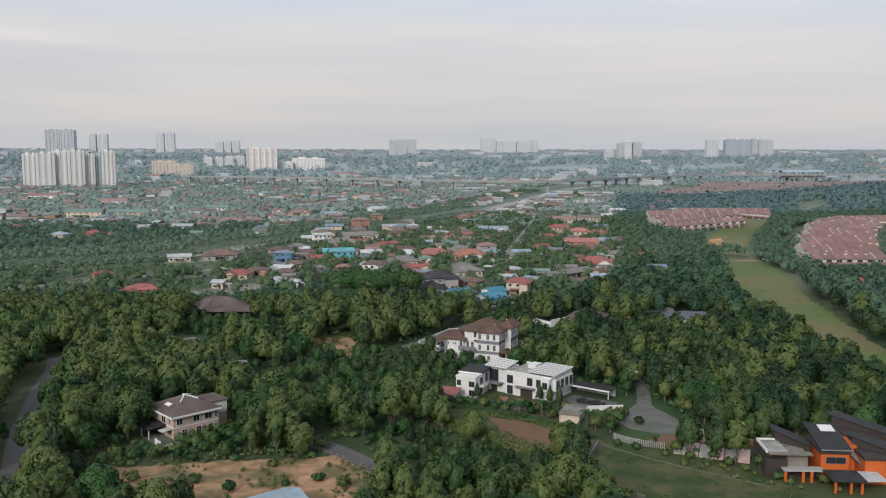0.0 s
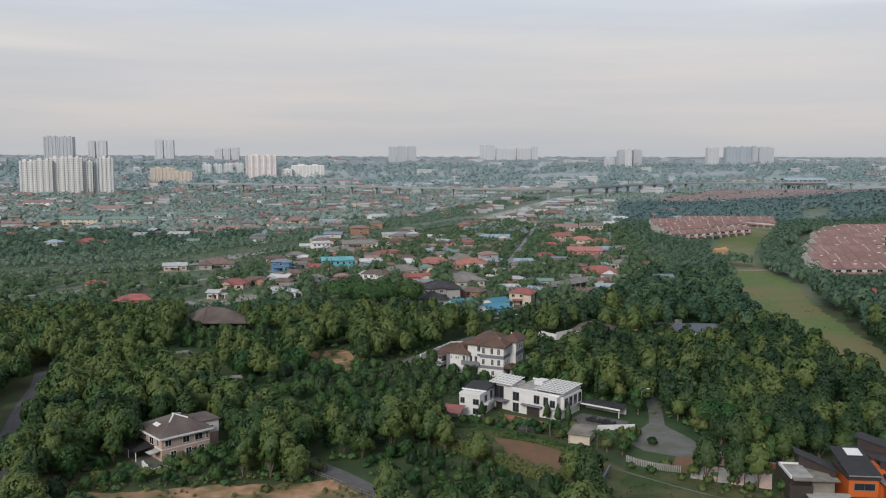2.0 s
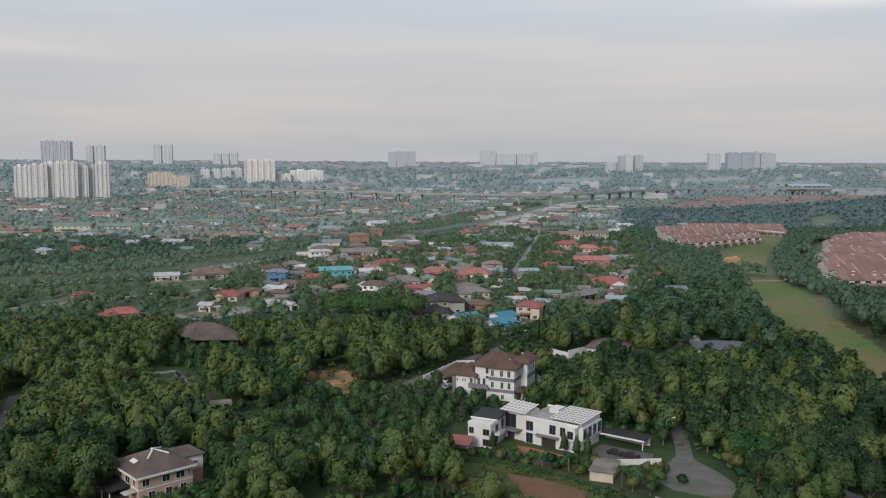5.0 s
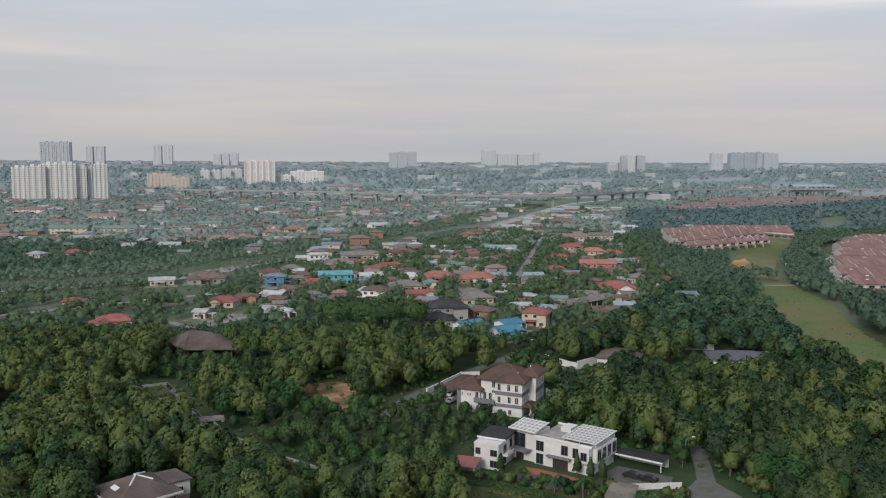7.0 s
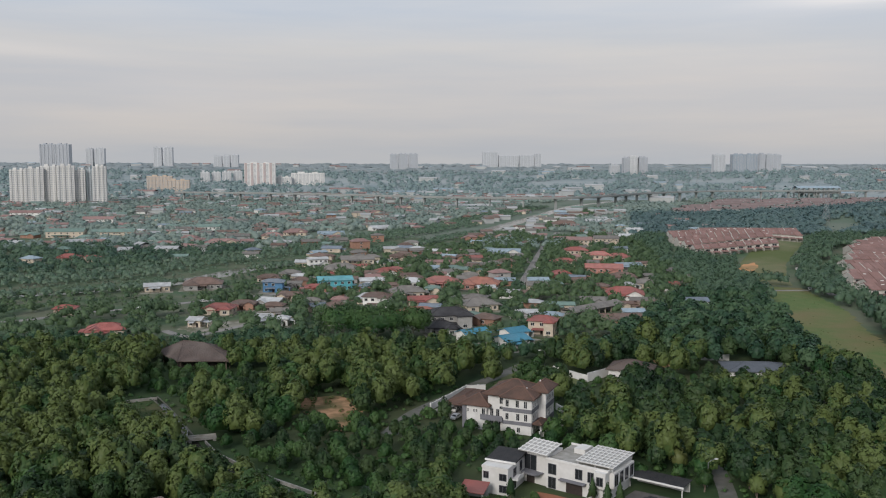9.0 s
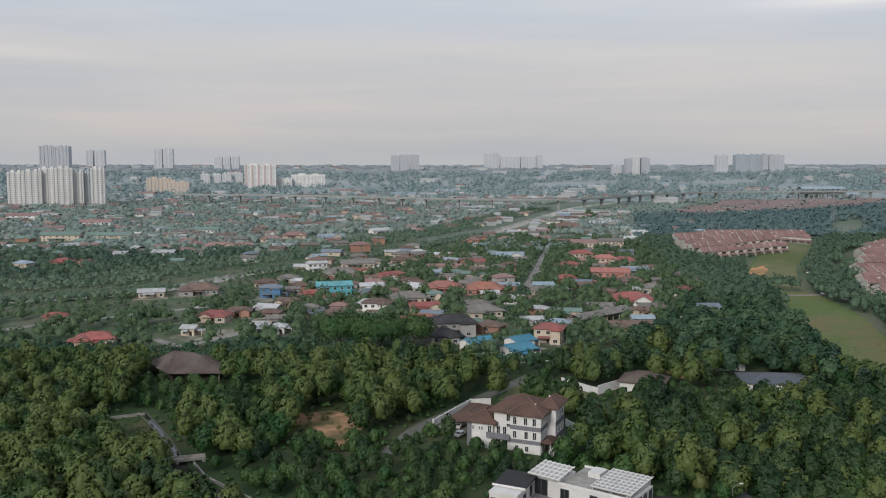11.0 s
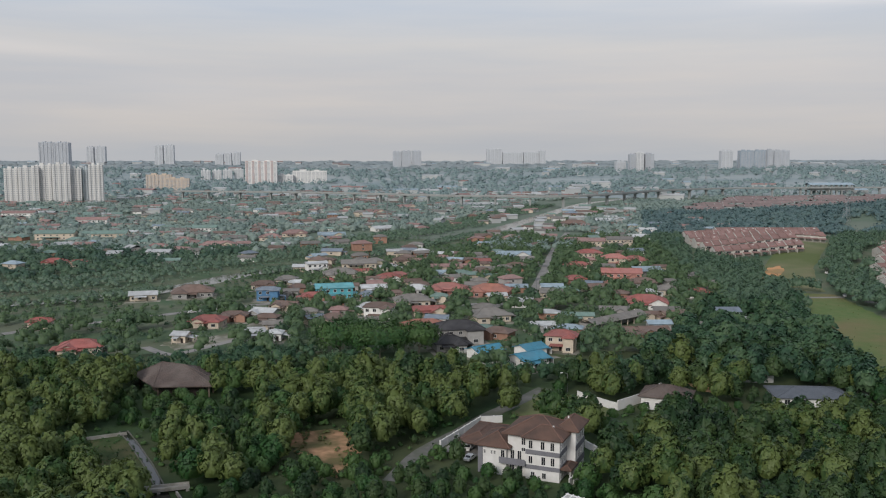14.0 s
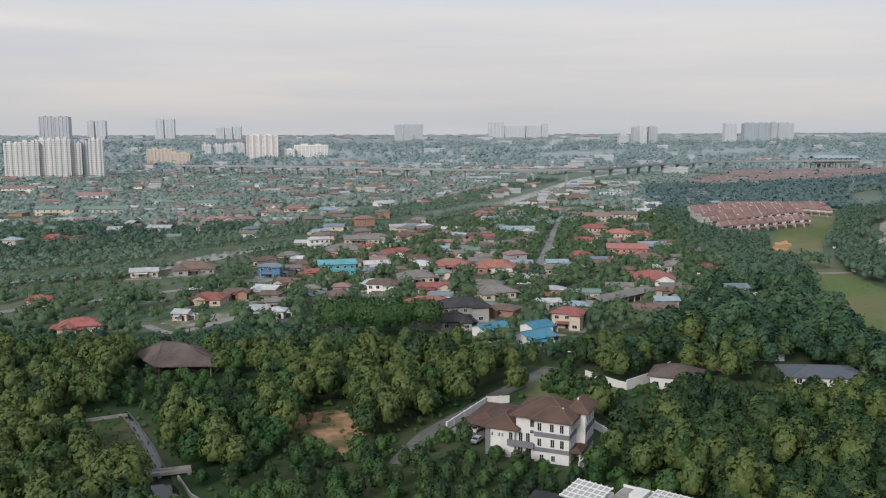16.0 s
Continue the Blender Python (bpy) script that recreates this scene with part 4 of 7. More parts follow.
# ---- the orange house ----
def orange_house():
    t = thing("orange_house", 78, 190, 0, -6, "modern house in orange and dark brown with steep single-pitch dark roofs", "house")
    P = lambda name, g, mat, label="": part(name, g, mat, t, label)  # noqa: E731
    P("cladding_block", Geo().box(0.4, 1.0, 0, 4.85, 9, 6.4).box(0.3, 8.4, 0, 7.8, 12, 6.0), "dark_cladding", "dark timber-clad block")
    P("grey_block", Geo().box(4.85, 0.6, 2.6, 9.7, 9, 6.2), "weathered_roof", "olive-grey rendered block")
    P("roof_terrace", Geo().box(0.3, 0.8, 6.3, 5.2, 9.2, 6.6), "concrete", "grey roof terrace")
    P("terrace_edge", Geo().box(0.1, 0.6, 6.3, 0.4, 9.4, 7.0).box(0.4, 9.1, 6.3, 5.4, 9.4, 7.0), "white_trim", "white parapet edge")
    P("roof_edge", Geo().slab([(0.5, -0.6, 6.5), (10.4, -0.6, 6.5), (10.4, 1.4, 6.6), (0.5, 1.4, 6.6)], 0.25), "weathered_roof")
    P("mono_roof", Geo().slab([(3.6, 9.0, 9.6), (11.3, 3.0, 7.2), (12.1, 9.0, 7.2), (4.4, 14.0, 9.6)], 0.25), "dark_tile", "steep dark roof")
    P("gable_wall", Geo().slab([(4.5, 9.0, 9.2), (11.0, 3.6, 7.0), (11.7, 8.6, 7.0), (5.1, 13.2, 9.2)], 4.0), "dark_cladding")
    P("porch_slab", Geo().slab([(3.3, -2.6, 3.1), (12.8, -2.2, 3.1), (12.8, 0.6, 3.1), (3.3, 0.6, 3.1)], 0.25), "canopy_panel", "white porch slab")
    for x in (3.9, 7.9, 9.8):
        P("post", Geo().box(x - 0.3, -2.2, 0, x + 0.3, -1.6, 2.9), "orange_wall", "orange post")
    P("ground_wall", Geo().box(4.85, 0.6, 0, 13.9, 1.0, 2.9), "dark_cladding")
    P("orange_block", Geo().box(12.6, 0.5, 0, 19.0, 10, 6.6), "orange_wall", "orange rendered block")
    window(t, 16.0, 0.48, 4.1, 4.4, 1.6, frame_mat="grey_band")
    P("dark_band", Geo().box(12.3, 0.2, 6.6, 19.3, 10, 7.6), "dark_cladding")
    r = P("centre_roof", Geo().slab([(12.2, -0.3, 7.9), (19.4, -0.3, 7.9), (19.4, 12.5, 10.4), (12.2, 12.5, 10.4)], 0.25), "dark_tile", "dark single-pitch roof")
    part("skylight", Geo().slab([(15.0, 8.2, 9.75), (18.4, 8.2, 9.75), (18.4, 11.4, 10.35), (15.0, 11.4, 10.35)], 0.08), "white_trim", r)
    part("gutter", Geo().box(12.2, -0.5, 7.72, 19.4, -0.3, 7.94), "steel", r)
    P("link_roof", Geo().slab([(20.0, 4, 5.8), (22.5, -2, 3.4), (24, -2, 3.4), (21.6, 4, 5.8)], 0.2), "steel", "grey link roof")
    P("right_block", Geo().box(21.6, -2.0, 0, 32, 9, 6.2).box(20.0, 4.0, 0, 22, 14, 7.4), "orange_wall", "orange rendered block")
    P("right_band", Geo().box(21.3, -2.3, 6.2, 32, 9, 6.9), "dark_cladding")
    P("lower_roof", Geo().slab([(20.6, 6.4, 9.6), (31.5, -2.9, 7.2), (33.5, 3.5, 7.4), (22.5, 9.4, 9.6)], 0.25), "dark_tile", "steep dark roof")
    P("lower_gable", Geo().slab([(21.4, 6.0, 9.1), (31.0, -2.1, 6.98), (32.6, 3.2, 7.05), (22.8, 8.8, 9.1)], 3.0), "dark_cladding")
    P("upper_gable", Geo().slab([(21.0, 18.0, 10.5), (33.4, 9.2, 7.7), (35.6, 13.2, 7.7), (23.2, 21.2, 10.5)], 4.5), "dark_cladding")
    P("upper_roof", Geo().slab([(20.0, 18.5, 11.0), (34.0, 8.5, 8.0), (36.5, 13.5, 8.0), (23.0, 22.0, 11.0)], 0.25), "dark_tile", "long steep dark roof")
    P("back_wall", Geo().box(21.5, 11.0, 0, 33, 16, 8.0), "dark_cladding")
    window(t, 28.5, -2.03, 3.6, 1.8, 1.2, frame_mat="grey_band")
    for y in (1.0, 5.0):
        window(t, 21.57, y, 3.6, 0.8, 2.0, turn=-90, frame_mat="grey_band")
    g = Geo().hip(12.6, -8.4, 19.2, -2.4, 3.4, 1.5, over=0.5)
    P("porch_roof", g, "dark_tile", "dark hipped porch roof")
    for x in (13.0, 16.4, 18.8):
        P("post", Geo().box(x - 0.25, -8.2, 0, x + 0.25, -7.7, 3.2), "orange_wall", "orange post")
    P("side_canopy", Geo().slab([(19.9, -8.0, 3.3), (24.4, -7.6, 3.3), (24.4, -2.0, 3.3), (19.9, -2.0, 3.3)], 0.25), "pale_slab", "white flat canopy")
    P("hedge_wall", Geo().box(-0.2, -0.2, 0, 4.8, 1.0, 5.0), "dark_cladding")
    t.matrix_basis = t.matrix_basis @ Matrix.Diagonal((0.97, 1.0, 0.9, 1.0))
    CLEAR.append((np.array([(74, 188), (80, 176), (120, 172), (126, 205), (112, 216), (76, 208)]), 1))


orange_house()
CLEAR.append((np.array([(30, 188), (40, 150), (150, 150), (128, 205), (84, 188), (60, 174)]), 1))


def sloped_yard():
    """Terraced concrete strips and a low house front between the turning place and the orange house."""
    patch("yard", [(58, 211), (78, 200), (80, 210), (70, 220), (62, 220)], "red_soil", "bare brown yard with stepped terraces", 0.13, 0.5)
    for k in range(6):
        t = thing("concrete_ramp", 63.5 + 2.75 * k, 207.6 - 1.2 * k, 0.1, -22, "sloping terrace slab, alternately pale grey and brown", "slab", "terrace slabs")
        part("slab", Geo().slab([(-1.4, -2.5, 0.4), (1.4, -2.5, 0.4), (1.4, 3.2, 1.5), (-1.4, 3.2, 1.5)], 0.5), ("concrete", "pink_wall")[k % 2], t)
    t = thing("low_outhouse", 72, 213.5, 0, -20, "low flat-roofed pale outhouse", "outhouse")
    part("wall", Geo().box(-3, 0, 0, 3, 3.0, 2.2), "pink_wall", t)
    part("roof", Geo().box(-3.4, -0.5, 2.2, 3.4, 3.4, 2.4), "concrete", t)
    window(t, 1.0, -0.02, 0.6, 2.0, 1.1, frame_mat="grey_band")
    boundary("brown_wall", [(70, 218), (84, 211)], 1.5, "red_soil", "low brown earth-coloured wall", cap="concrete")


sloped_yard()


def track_fence(x0, y0, x1, y1):
    L0 = math.hypot(x1 - x0, y1 - y0)
    t = thing("track_fence", x0, y0, 0, math.degrees(math.atan2(y1 - y0, x1 - x0)), "low rusty post and rail fence beside the track", "fence")
    post = Geo().box(-0.08, -0.08, 0, 0.08, 0.08, 1.3).mesh("post", "weathered_roof")
    n = int(L0 / 2.2)
    for k in range(n + 1):
        part("post", post, None, t).matrix_basis = Matrix.Translation((L0 * k / n, 0, 0))
    for z in (0.55, 1.1):
        part("rail", Geo().box(0, -0.05, z, L0, 0.05, z + 0.1), "weathered_roof", t)


track_fence(-31, 213.5, -10, 193)


def metal_shed():
    t = thing("metal_shed", -32, 169.5, 0, 38, "shed with a pale blue-grey metal gable roof", "shed")
    part("wall", Geo().box(-7, -5, 0, 7, 5, 3.0), "steel", t)
    part("roof", Geo().gable(-7, -5, 7, 5, 3.2, 1.6), "roof_bluemetal", t)
    CLEAR.append((np.array([(-50, 146), (-12, 146), (-14, 186), (-48, 186)]), 1))


metal_shed()


# ---- hall, bungalows and walls in the wood ----
def hall():
    t = thing("timber_hall", -89, 386, 0, 0, "open hall with a wide dark brown faceted hip roof", "hall")
    eave = [(-17.5, 5), (-5, -12), (14.6, -11.5), (14.8, -6), (6, 14), (-10, 15)]
    top = [(-7, 4.5, 8.4), (1.5, 1.0, 8.2)]
    v = [(x, y, 4.0) for x, y in eave] + [(x, y, 3.7) for x, y in eave] + top
    f = [(0, 1, 12), (1, 2, 13, 12), (2, 3, 13), (3, 4, 13), (4, 5, 12, 13), (5, 0, 12)] + [(6 + k, 6 + (k + 1) % 6, (k + 1) % 6, k) for k in range(6)] + [(11, 10, 9, 8, 7, 6)]
    g = Geo().add(v, f)
    g.lines = [((*q, 4.0), top[0] if k in (0, 1, 5) else top[1]) for k, q in enumerate(eave)] + [tuple(top)]
    ridges(g, "umber_tile", part("roof", g, "umber_tile", t), 0.14)
    inner = [(x * 0.84, y * 0.84) for x, y in eave]
    for x, y in inner:
        part("post", Geo().box(x - 0.25, y - 0.25, 0, x + 0.25, y + 0.25, 4.2), "bark", t)
    w = [(x * 0.8, y * 0.8) for x, y in inner]
    part("wall", Geo().add([(x, y, 0) for x, y in w] + [(x, y, 4.6) for x, y in w], [(k, (k + 1) % 6, 6 + (k + 1) % 6, 6 + k) for k in range(6)]), "dark_cladding", t)
    DISCS.append((-92, 386, 13))
    DISCS.append((-80, 380, 7))


hall()


def bungalow(x, y, rz, w, d, roof, wall, label, h=3.6, rise=2.4):
    t = thing("bungalow", x, y, 0, rz, label, "house")
    part("wall", Geo().box(-w / 2, 0, 0, w / 2, d, h), wall, t)
    g = Geo().hip(-w / 2, 0, w / 2, d, h, rise, over=0.9)
    ridges(g, roof, part("roof", g, roof, t))
    for k in range(4):
        window(t, -w / 2 + w * (k + 0.5) / 4, -0.02, 0.9, 1.6, 1.4)
    DISCS.append((x, y + d / 2, max(w, d) * 0.62))
    return t


bungalow(115, 360, -6, 22, 13, "slate", "white_wall", "long low house with a slate-grey hip roof", 3.0, 2.0)
bungalow(67, 357, -24, 14, 11, "umber_tile", "white_wall", "house with a brown hip roof among trees", 4.2, 2.8)
bungalow(-131, 250, 20, 10, 9, "umber_tile", "white_wall", "small house with a brown roof by the lane")
patch("clay_ground_3", [(84, 392), (93, 394), (95, 384), (90, 376), (85, 380)], "clay_orange", "bare orange clay bank in the wood", 0.1, 1.5)


# ---- storm drain with its little bridge ----
def drain():
    line = [(-92, 340), (-86, 330), (-76, 312), (-69, 298)]
    tagged(ribbon("storm_drain", line, 1.6, "dark_water", "narrow concrete storm drain with dark water", 0.1, step=3)[0], kind="structure")
    for s, (a, b) in enumerate(((-1.0, 0), (1.0, 0))):
        boundary("drain_wall", [(p + a, q + a * 0.4) for p, q in line], 0.3, "worn_concrete", "low weathered concrete wall of a storm drain", 0.28, keep=2.5)
    boundary("grass_wall", [(-103, 331), (-90, 337)], 0.9, "concrete", "low pale concrete wall at the edge of the grass", 0.4, keep=3)
    t = thing("culvert_bridge", -68, 294, 0, 18, "small concrete culvert bridge", "bridge")
    part("deck", Geo().box(-7, -1.2, 0.6, 7, 1.2, 1.0), "concrete", t)
    part("parapet", Geo().box(-7, -1.3, 1.0, 7, -1.05, 1.5), "concrete", t)
    part("parapet", Geo().box(-7, 1.05, 1.0, 7, 1.3, 1.5), "concrete", t)
    for x in (-6.5, 0, 6.5):
        part("pier", Geo().box(x - 0.4, -1.1, -0.2, x + 0.4, 1.1, 0.6), "concrete", t)
    tagged(ribbon("storm_pond", [(-68, 293), (-62, 282), (-54, 273), (-42, 261), (-31, 252), (-24, 244)], 5.0, "dark_water", "dark still water in a wide drain", 0.1)[0], kind="structure")
    LINES.append(([(-68, 293), (-62, 282), (-54, 273), (-42, 261), (-31, 252), (-24, 244)], 7.4))
    boundary("drain_bank", [(-63.5, 293), (-58, 283), (-51, 275.5), (-39.5, 264), (-28, 254.5)], 0.8, "concrete", "low concrete bank of a wide drain", 0.4, keep=2)


drain()


def street_lamp(x, y, rz, h=8.0):
    z = ground_z(x, y)
    t = thing("street_lamp", x, y, z, rz, "slim grey steel street lamp beside the lane", "street lamp", "street lamps")
    part("pole", Geo().tube((0, 0, 0), (0, 0, h - 0.6), 0.12, 0.08), "lamp_steel", t)
    part("arm", Geo().tube((0, 0, h - 0.6), (0.9, 0, h), 0.07).tube((0.9, 0, h), (2.0, 0, h + 0.1), 0.06), "lamp_steel", t)
    part("lamp_head", Geo().box(1.8, -0.18, h, 2.7, 0.18, h + 0.18), "white_trim", t)


for lx, ly, lr in ((63, 259, 20), (41, 380, 200), (-60, 262, 0), (12, 470, 0), (95, 800, 180), (58, 600, 0)):
    street_lamp(lx, ly, lr, 6.5)


# ---- village houses ----
MODELS = {}


def village_house(roof, wall, kind, x, y, rz, w, d, storeys, group="village houses", simple=False):
    """A house of one or two storeys with a porch; houses of one size and colour share their meshes."""
    w, d = max(6, round(w * 0.46) * 2), max(6, round(d * 0.46) * 2)
    # Past 800 m red roofs are dulled: distance haze put into the paint.
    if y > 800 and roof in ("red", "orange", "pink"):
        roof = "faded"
    key = (roof, wall, kind, w, d, storeys, simple)
    z = ground_z(x, y)
    DISCS.append((x, y, max(w, d) * 0.5 + 1.0))
    DISCS.append((x, y - d * 0.5 - 4, w * 0.5 + 1.5))
    if key in MODELS:
        return copy_thing(MODELS[key], pose(x, y, z, 0, 0, rz))
    h = 3.3 if storeys == 1 else 6.2
    form = "hip" if kind == "hip" else "gable"
    t = thing("village_house", x, y, z, rz, f"{('single' if storeys == 1 else 'two')}-storey house with a {ROOFS[roof][1]} {form} roof and {wall} walls", "house", group)
    body = Geo().box(-w / 2, -d / 2, -0.5, w / 2, d / 2, h)
    rise = min(w, d) * (0.24 if kind == "hip" else 0.2)
    if kind != "hip":
        for s in (-1, 1):
            a = s * w / 2
            body.add([(a, -d / 2, h), (a, d / 2, h), (a, 0, h + rise * 0.9), (a - s * 0.2, -d / 2, h), (a - s * 0.2, d / 2, h), (a - s * 0.2, 0, h + rise * 0.9)],
                     [(0, 1, 2), (5, 4, 3), (0, 2, 5, 3), (1, 4, 5, 2)])
    g = Geo()
    form_no = (w * 3 + d * 5 + storeys + len(roof) + len(wall)) % 4
    if form_no in (1, 3) and w >= 8:
        # a side wing with a crossing ridge
        a, b = (0.05 * w, 0.48 * w) if form_no == 1 else (-0.48 * w, -0.05 * w)
        body.box(a, -d / 2 - 2.4, -0.5, b, -d / 2 + 0.2, 3.0)
        m, zr = (a + b) / 2, 3.1 + (b - a) * 0.26
        g.slab([(a - 0.5, -d / 2 - 3.0, 3.0), (m, -d / 2 - 3.0, zr), (m, -d * 0.1, zr), (a - 0.5, -d * 0.1, 3.0)], 0.16)
        g.slab([(m, -d / 2 - 3.0, zr), (b + 0.5, -d / 2 - 3.0, 3.0), (b + 0.5, -d * 0.1, 3.0), (m, -d * 0.1, zr)], 0.16)
        body.add([(a, -d / 2 - 2.4, 3.0), (b, -d / 2 - 2.4, 3.0), (m, -d / 2 - 2.4, zr - 0.25), (a, -d / 2 - 2.2, 3.0), (b, -d / 2 - 2.2, 3.0), (m, -d / 2 - 2.2, zr - 0.25)], [(0, 1, 2), (5, 4, 3), (0, 2, 5, 3), (1, 4, 5, 2)])
    if form_no in (0, 3):
        # a lower roof along the side
        a = -1 if form_no else 1
        q = [(a * w / 2, -d * 0.42, 2.75), (a * (w / 2 + 3.6), -d * 0.42, 2.3), (a * (w / 2 + 3.6), d * 0.45, 2.3), (a * w / 2, d * 0.45, 2.75)]
        g.slab(q if a > 0 else q[::-1], 0.12)
        lo, hi = sorted((a * (w / 2 + 3.4), a * (w / 2 + 3.1)))
        body.box(lo, -d * 0.4, -0.5, hi, d * 0.43, 2.3)
    part("wall", body, "wall_" + wall, t)
    if kind == "hip":
        g.hip(-w / 2, -d / 2, w / 2, d / 2, h, rise, over=0.8)
    else:
        g.gable(-w / 2, -d / 2, w / 2, d / 2, h, rise, over=0.8)
    r = part("roof", g, "roof_" + roof, t)
    if not simple:
        ridges(g, "roof_" + roof, r)
    n = 1 if simple else max(2, min(6, int(w / 3.5)))
    for s in range(storeys):
        for k in range(n):
            if s == 0 and k == n // 2 and not simple:
                part("door", Geo().box(-w / 2 + w * (k + 0.5) / n - 0.55, -d / 2 - 0.06, 0, -w / 2 + w * (k + 0.5) / n + 0.55, -d / 2 + 0.05, 2.1), "dark_cladding", t)
            else:
                window(t, -w / 2 + w * (k + 0.5) / n, -d / 2 - 0.02, 0.9 + 3.0 * s, 1.5, 1.3)
        if not simple:
            window(t, w / 2 + 0.02, 0, 0.9 + 3.0 * s, 1.3, 1.2, turn=90)
    pw = w * 0.34
    if not simple:
        part("forecourt", Geo().box(-w / 2 - 2.5, -d / 2 - 6, -0.5, w / 2 + 2, d / 2 + 1.5, 0.06), "yard", t, "pale worn paved yard")
    if not simple and w >= 12 and kind == "hip":
        a, b = (w * 0.12, w * 0.46) if int(x) % 2 else (-w * 0.46, -w * 0.12)
        wing = part("wing", Geo().box(a, -d / 2 - 3.2, -0.5, b, -d / 2 + 0.3, h - 0.1), "wall_" + wall, t)
        part("wing_roof", Geo().hip(a, -d / 2 - 3.2, b, d * 0.1, h - 0.1, rise * 0.62, over=0.7), "roof_" + roof, wing)
        window(t, (a + b) / 2, -d / 2 - 3.22, 0.9, 1.8, 1.3)
    if simple:
        MODELS[key] = t
        return t
    part("porch_roof", Geo().slab([(-pw, -d / 2 - 3.0, 2.5), (pw * 0.4, -d / 2 - 3.0, 2.5), (pw * 0.4, -d / 2, 2.9), (-pw, -d / 2, 2.9)], 0.12), "roof_" + roof, t)
    for a in () if simple else (-pw + 0.3, pw * 0.4 - 0.3):
        part("post", Geo().tube((a, -d / 2 - 2.8, 0), (a, -d / 2 - 2.8, 2.45), 0.11), "wall_" + wall, t)
    MODELS[key] = t
    return t


DISCS.append((228, 436, 12))
village_house("red", "white", "gable", 230, 440, -20, 14, 10, 2)
village_house("lightmetal", "white", "gable", 221, 446, -10, 7, 5, 1)
village_house("red", "cream", "hip", -184, 496, 8, 11.8, 7.3, 1)
village_house("red", "cream", "hip", -144, 442, 12, 17.3, 10.7, 1)
village_house("red", "cream", "hip", -107, 498, -4, 14.5, 9.0, 1)
village_house("lightmetal", "cream", "gable", -110, 463, -10, 7.1, 6.0, 1)
village_house("lightmetal", "white", "gable", -81, 468, 20, 11.3, 6.0, 1)
village_house("lightmetal", "white", "hip", -71, 466, 0, 6.9, 6.0, 1)
village_house("brown", "cream", "hip", -49, 499, -8, 15.8, 9.8, 1)
village_house("bluegrey", "cream", "gable", -59, 502, 30, 7.8, 6.0, 1)
village_house("tealroof", "teal", "gable", -58, 579, 14, 21.7, 10.8, 2)
village_house("bluegrey", "blue", "hip", -93, 571, 5, 12.2, 7.6, 2)
village_house("brown", "cream", "hip", -103, 612, 5, 14.9, 9.3, 1)
village_house("brown", "grey", "hip", -138, 586, 10, 23.5, 14.6, 1)
village_house("lightmetal", "cream", "gable", -162, 574, 15, 15.4, 7.7, 1)
village_house("brown", "white", "hip", -29, 515, -6, 14.5, 9.0, 2)
village_house("orange", "cream", "hip", -7, 480, 5, 20.8, 12.9, 1)
village_house("pink", "red", "hip", 6, 594, -10, 22.3, 13.8, 1)
village_house("orange", "red", "hip", 30, 586, -12, 24.0, 14.9, 1)
village_house("grey", "cream", "hip", -14, 553, 8, 20.5, 12.7, 1)
village_house("grey", "cream", "hip", 24, 509, 12, 20.3, 12.6, 1)
village_house("red", "cream", "gable", -5, 523, 10, 17.8, 8.9, 1)
village_house("black", "grey", "hip", 7, 462, 12, 22.0, 14.0, 2)
village_house("black", "grey", "hip", 3, 446, 12, 14.0, 10.0, 1)
village_house("lightmetal", "grey", "gable", 46, 482, 3, 10.4, 6.0, 1)
village_house("red", "cream", "hip", 49, 445, -16, 13.4, 8.3, 2)
village_house("greenroof", "cream", "gable", 66, 505, -6, 14.2, 7.1, 1)
village_house("brown", "brick", "hip", 81, 466, -6, 13.7, 8.5, 1)
village_house("red", "white", "hip", 108, 545, -10, 24.0, 14.9, 1)
village_house("brown", "brick", "hip", 54, 544, -12, 12.1, 7.5, 1)
village_house("pink", "red", "gable", 116, 638, -8, 25.9, 13.0, 2)
village_house("red", "brick", "hip", 86, 632, 4, 13.7, 8.5, 1)
village_house("red", "cream", "hip", 98, 694, 6, 21.0, 13.0, 1)
village_house("pink", "cream", "hip", 120, 660, 0, 12.7, 7.9, 1)
village_house("brown", "grey", "hip", 124, 616, -8, 18.3, 11.3, 1)
village_house("bluemetal", "grey", "gable", 141, 676, 0, 18.6, 9.3, 1)
village_house("red", "cream", "hip", 117, 754, 3, 18.9, 11.7, 2)
village_house("pink", "cream", "hip", 129, 720, 0, 18.0, 11.1, 2)
village_house("red", "cream", "hip", 146, 729, -8, 20.2, 12.5, 1)
village_house("orange", "cream", "gable", 136, 847, 0, 24.0, 12.0, 2)
village_house("grey", "cream", "gable", 163, 860, 0, 24.4, 12.2, 2)
village_house("lightmetal", "white", "gable", 195, 920, 0, 21.1, 10.5, 1)
village_house("bluemetal", "white", "gable", 61, 769, -4, 28.0, 14.0, 1)
village_house("brown", "brick", "hip", 56, 695, -10, 17.3, 10.7, 1)
village_house("greenroof", "cream", "gable", 37, 645, -3, 15.2, 7.6, 1)
village_house("lightmetal", "white", "gable", -82, 690, 25, 14.2, 7.1, 2)
village_house("grey", "cream", "gable", -55, 716, 8, 25.8, 12.9, 1)
village_house("grey", "cream", "hip", -62, 660, 5, 23.5, 14.5, 1)
village_house("red", "cream", "gable", -51, 668, 8, 18.4, 9.2, 1)
village_house("red", "white", "hip", -30, 642, 6, 15.8, 9.8, 1)
village_house("brown", "cream", "gable", -15, 623, 20, 10.9, 6.0, 1)
village_house("lightmetal", "cream", "gable", -37, 597, 10, 16.1, 8.0, 1)
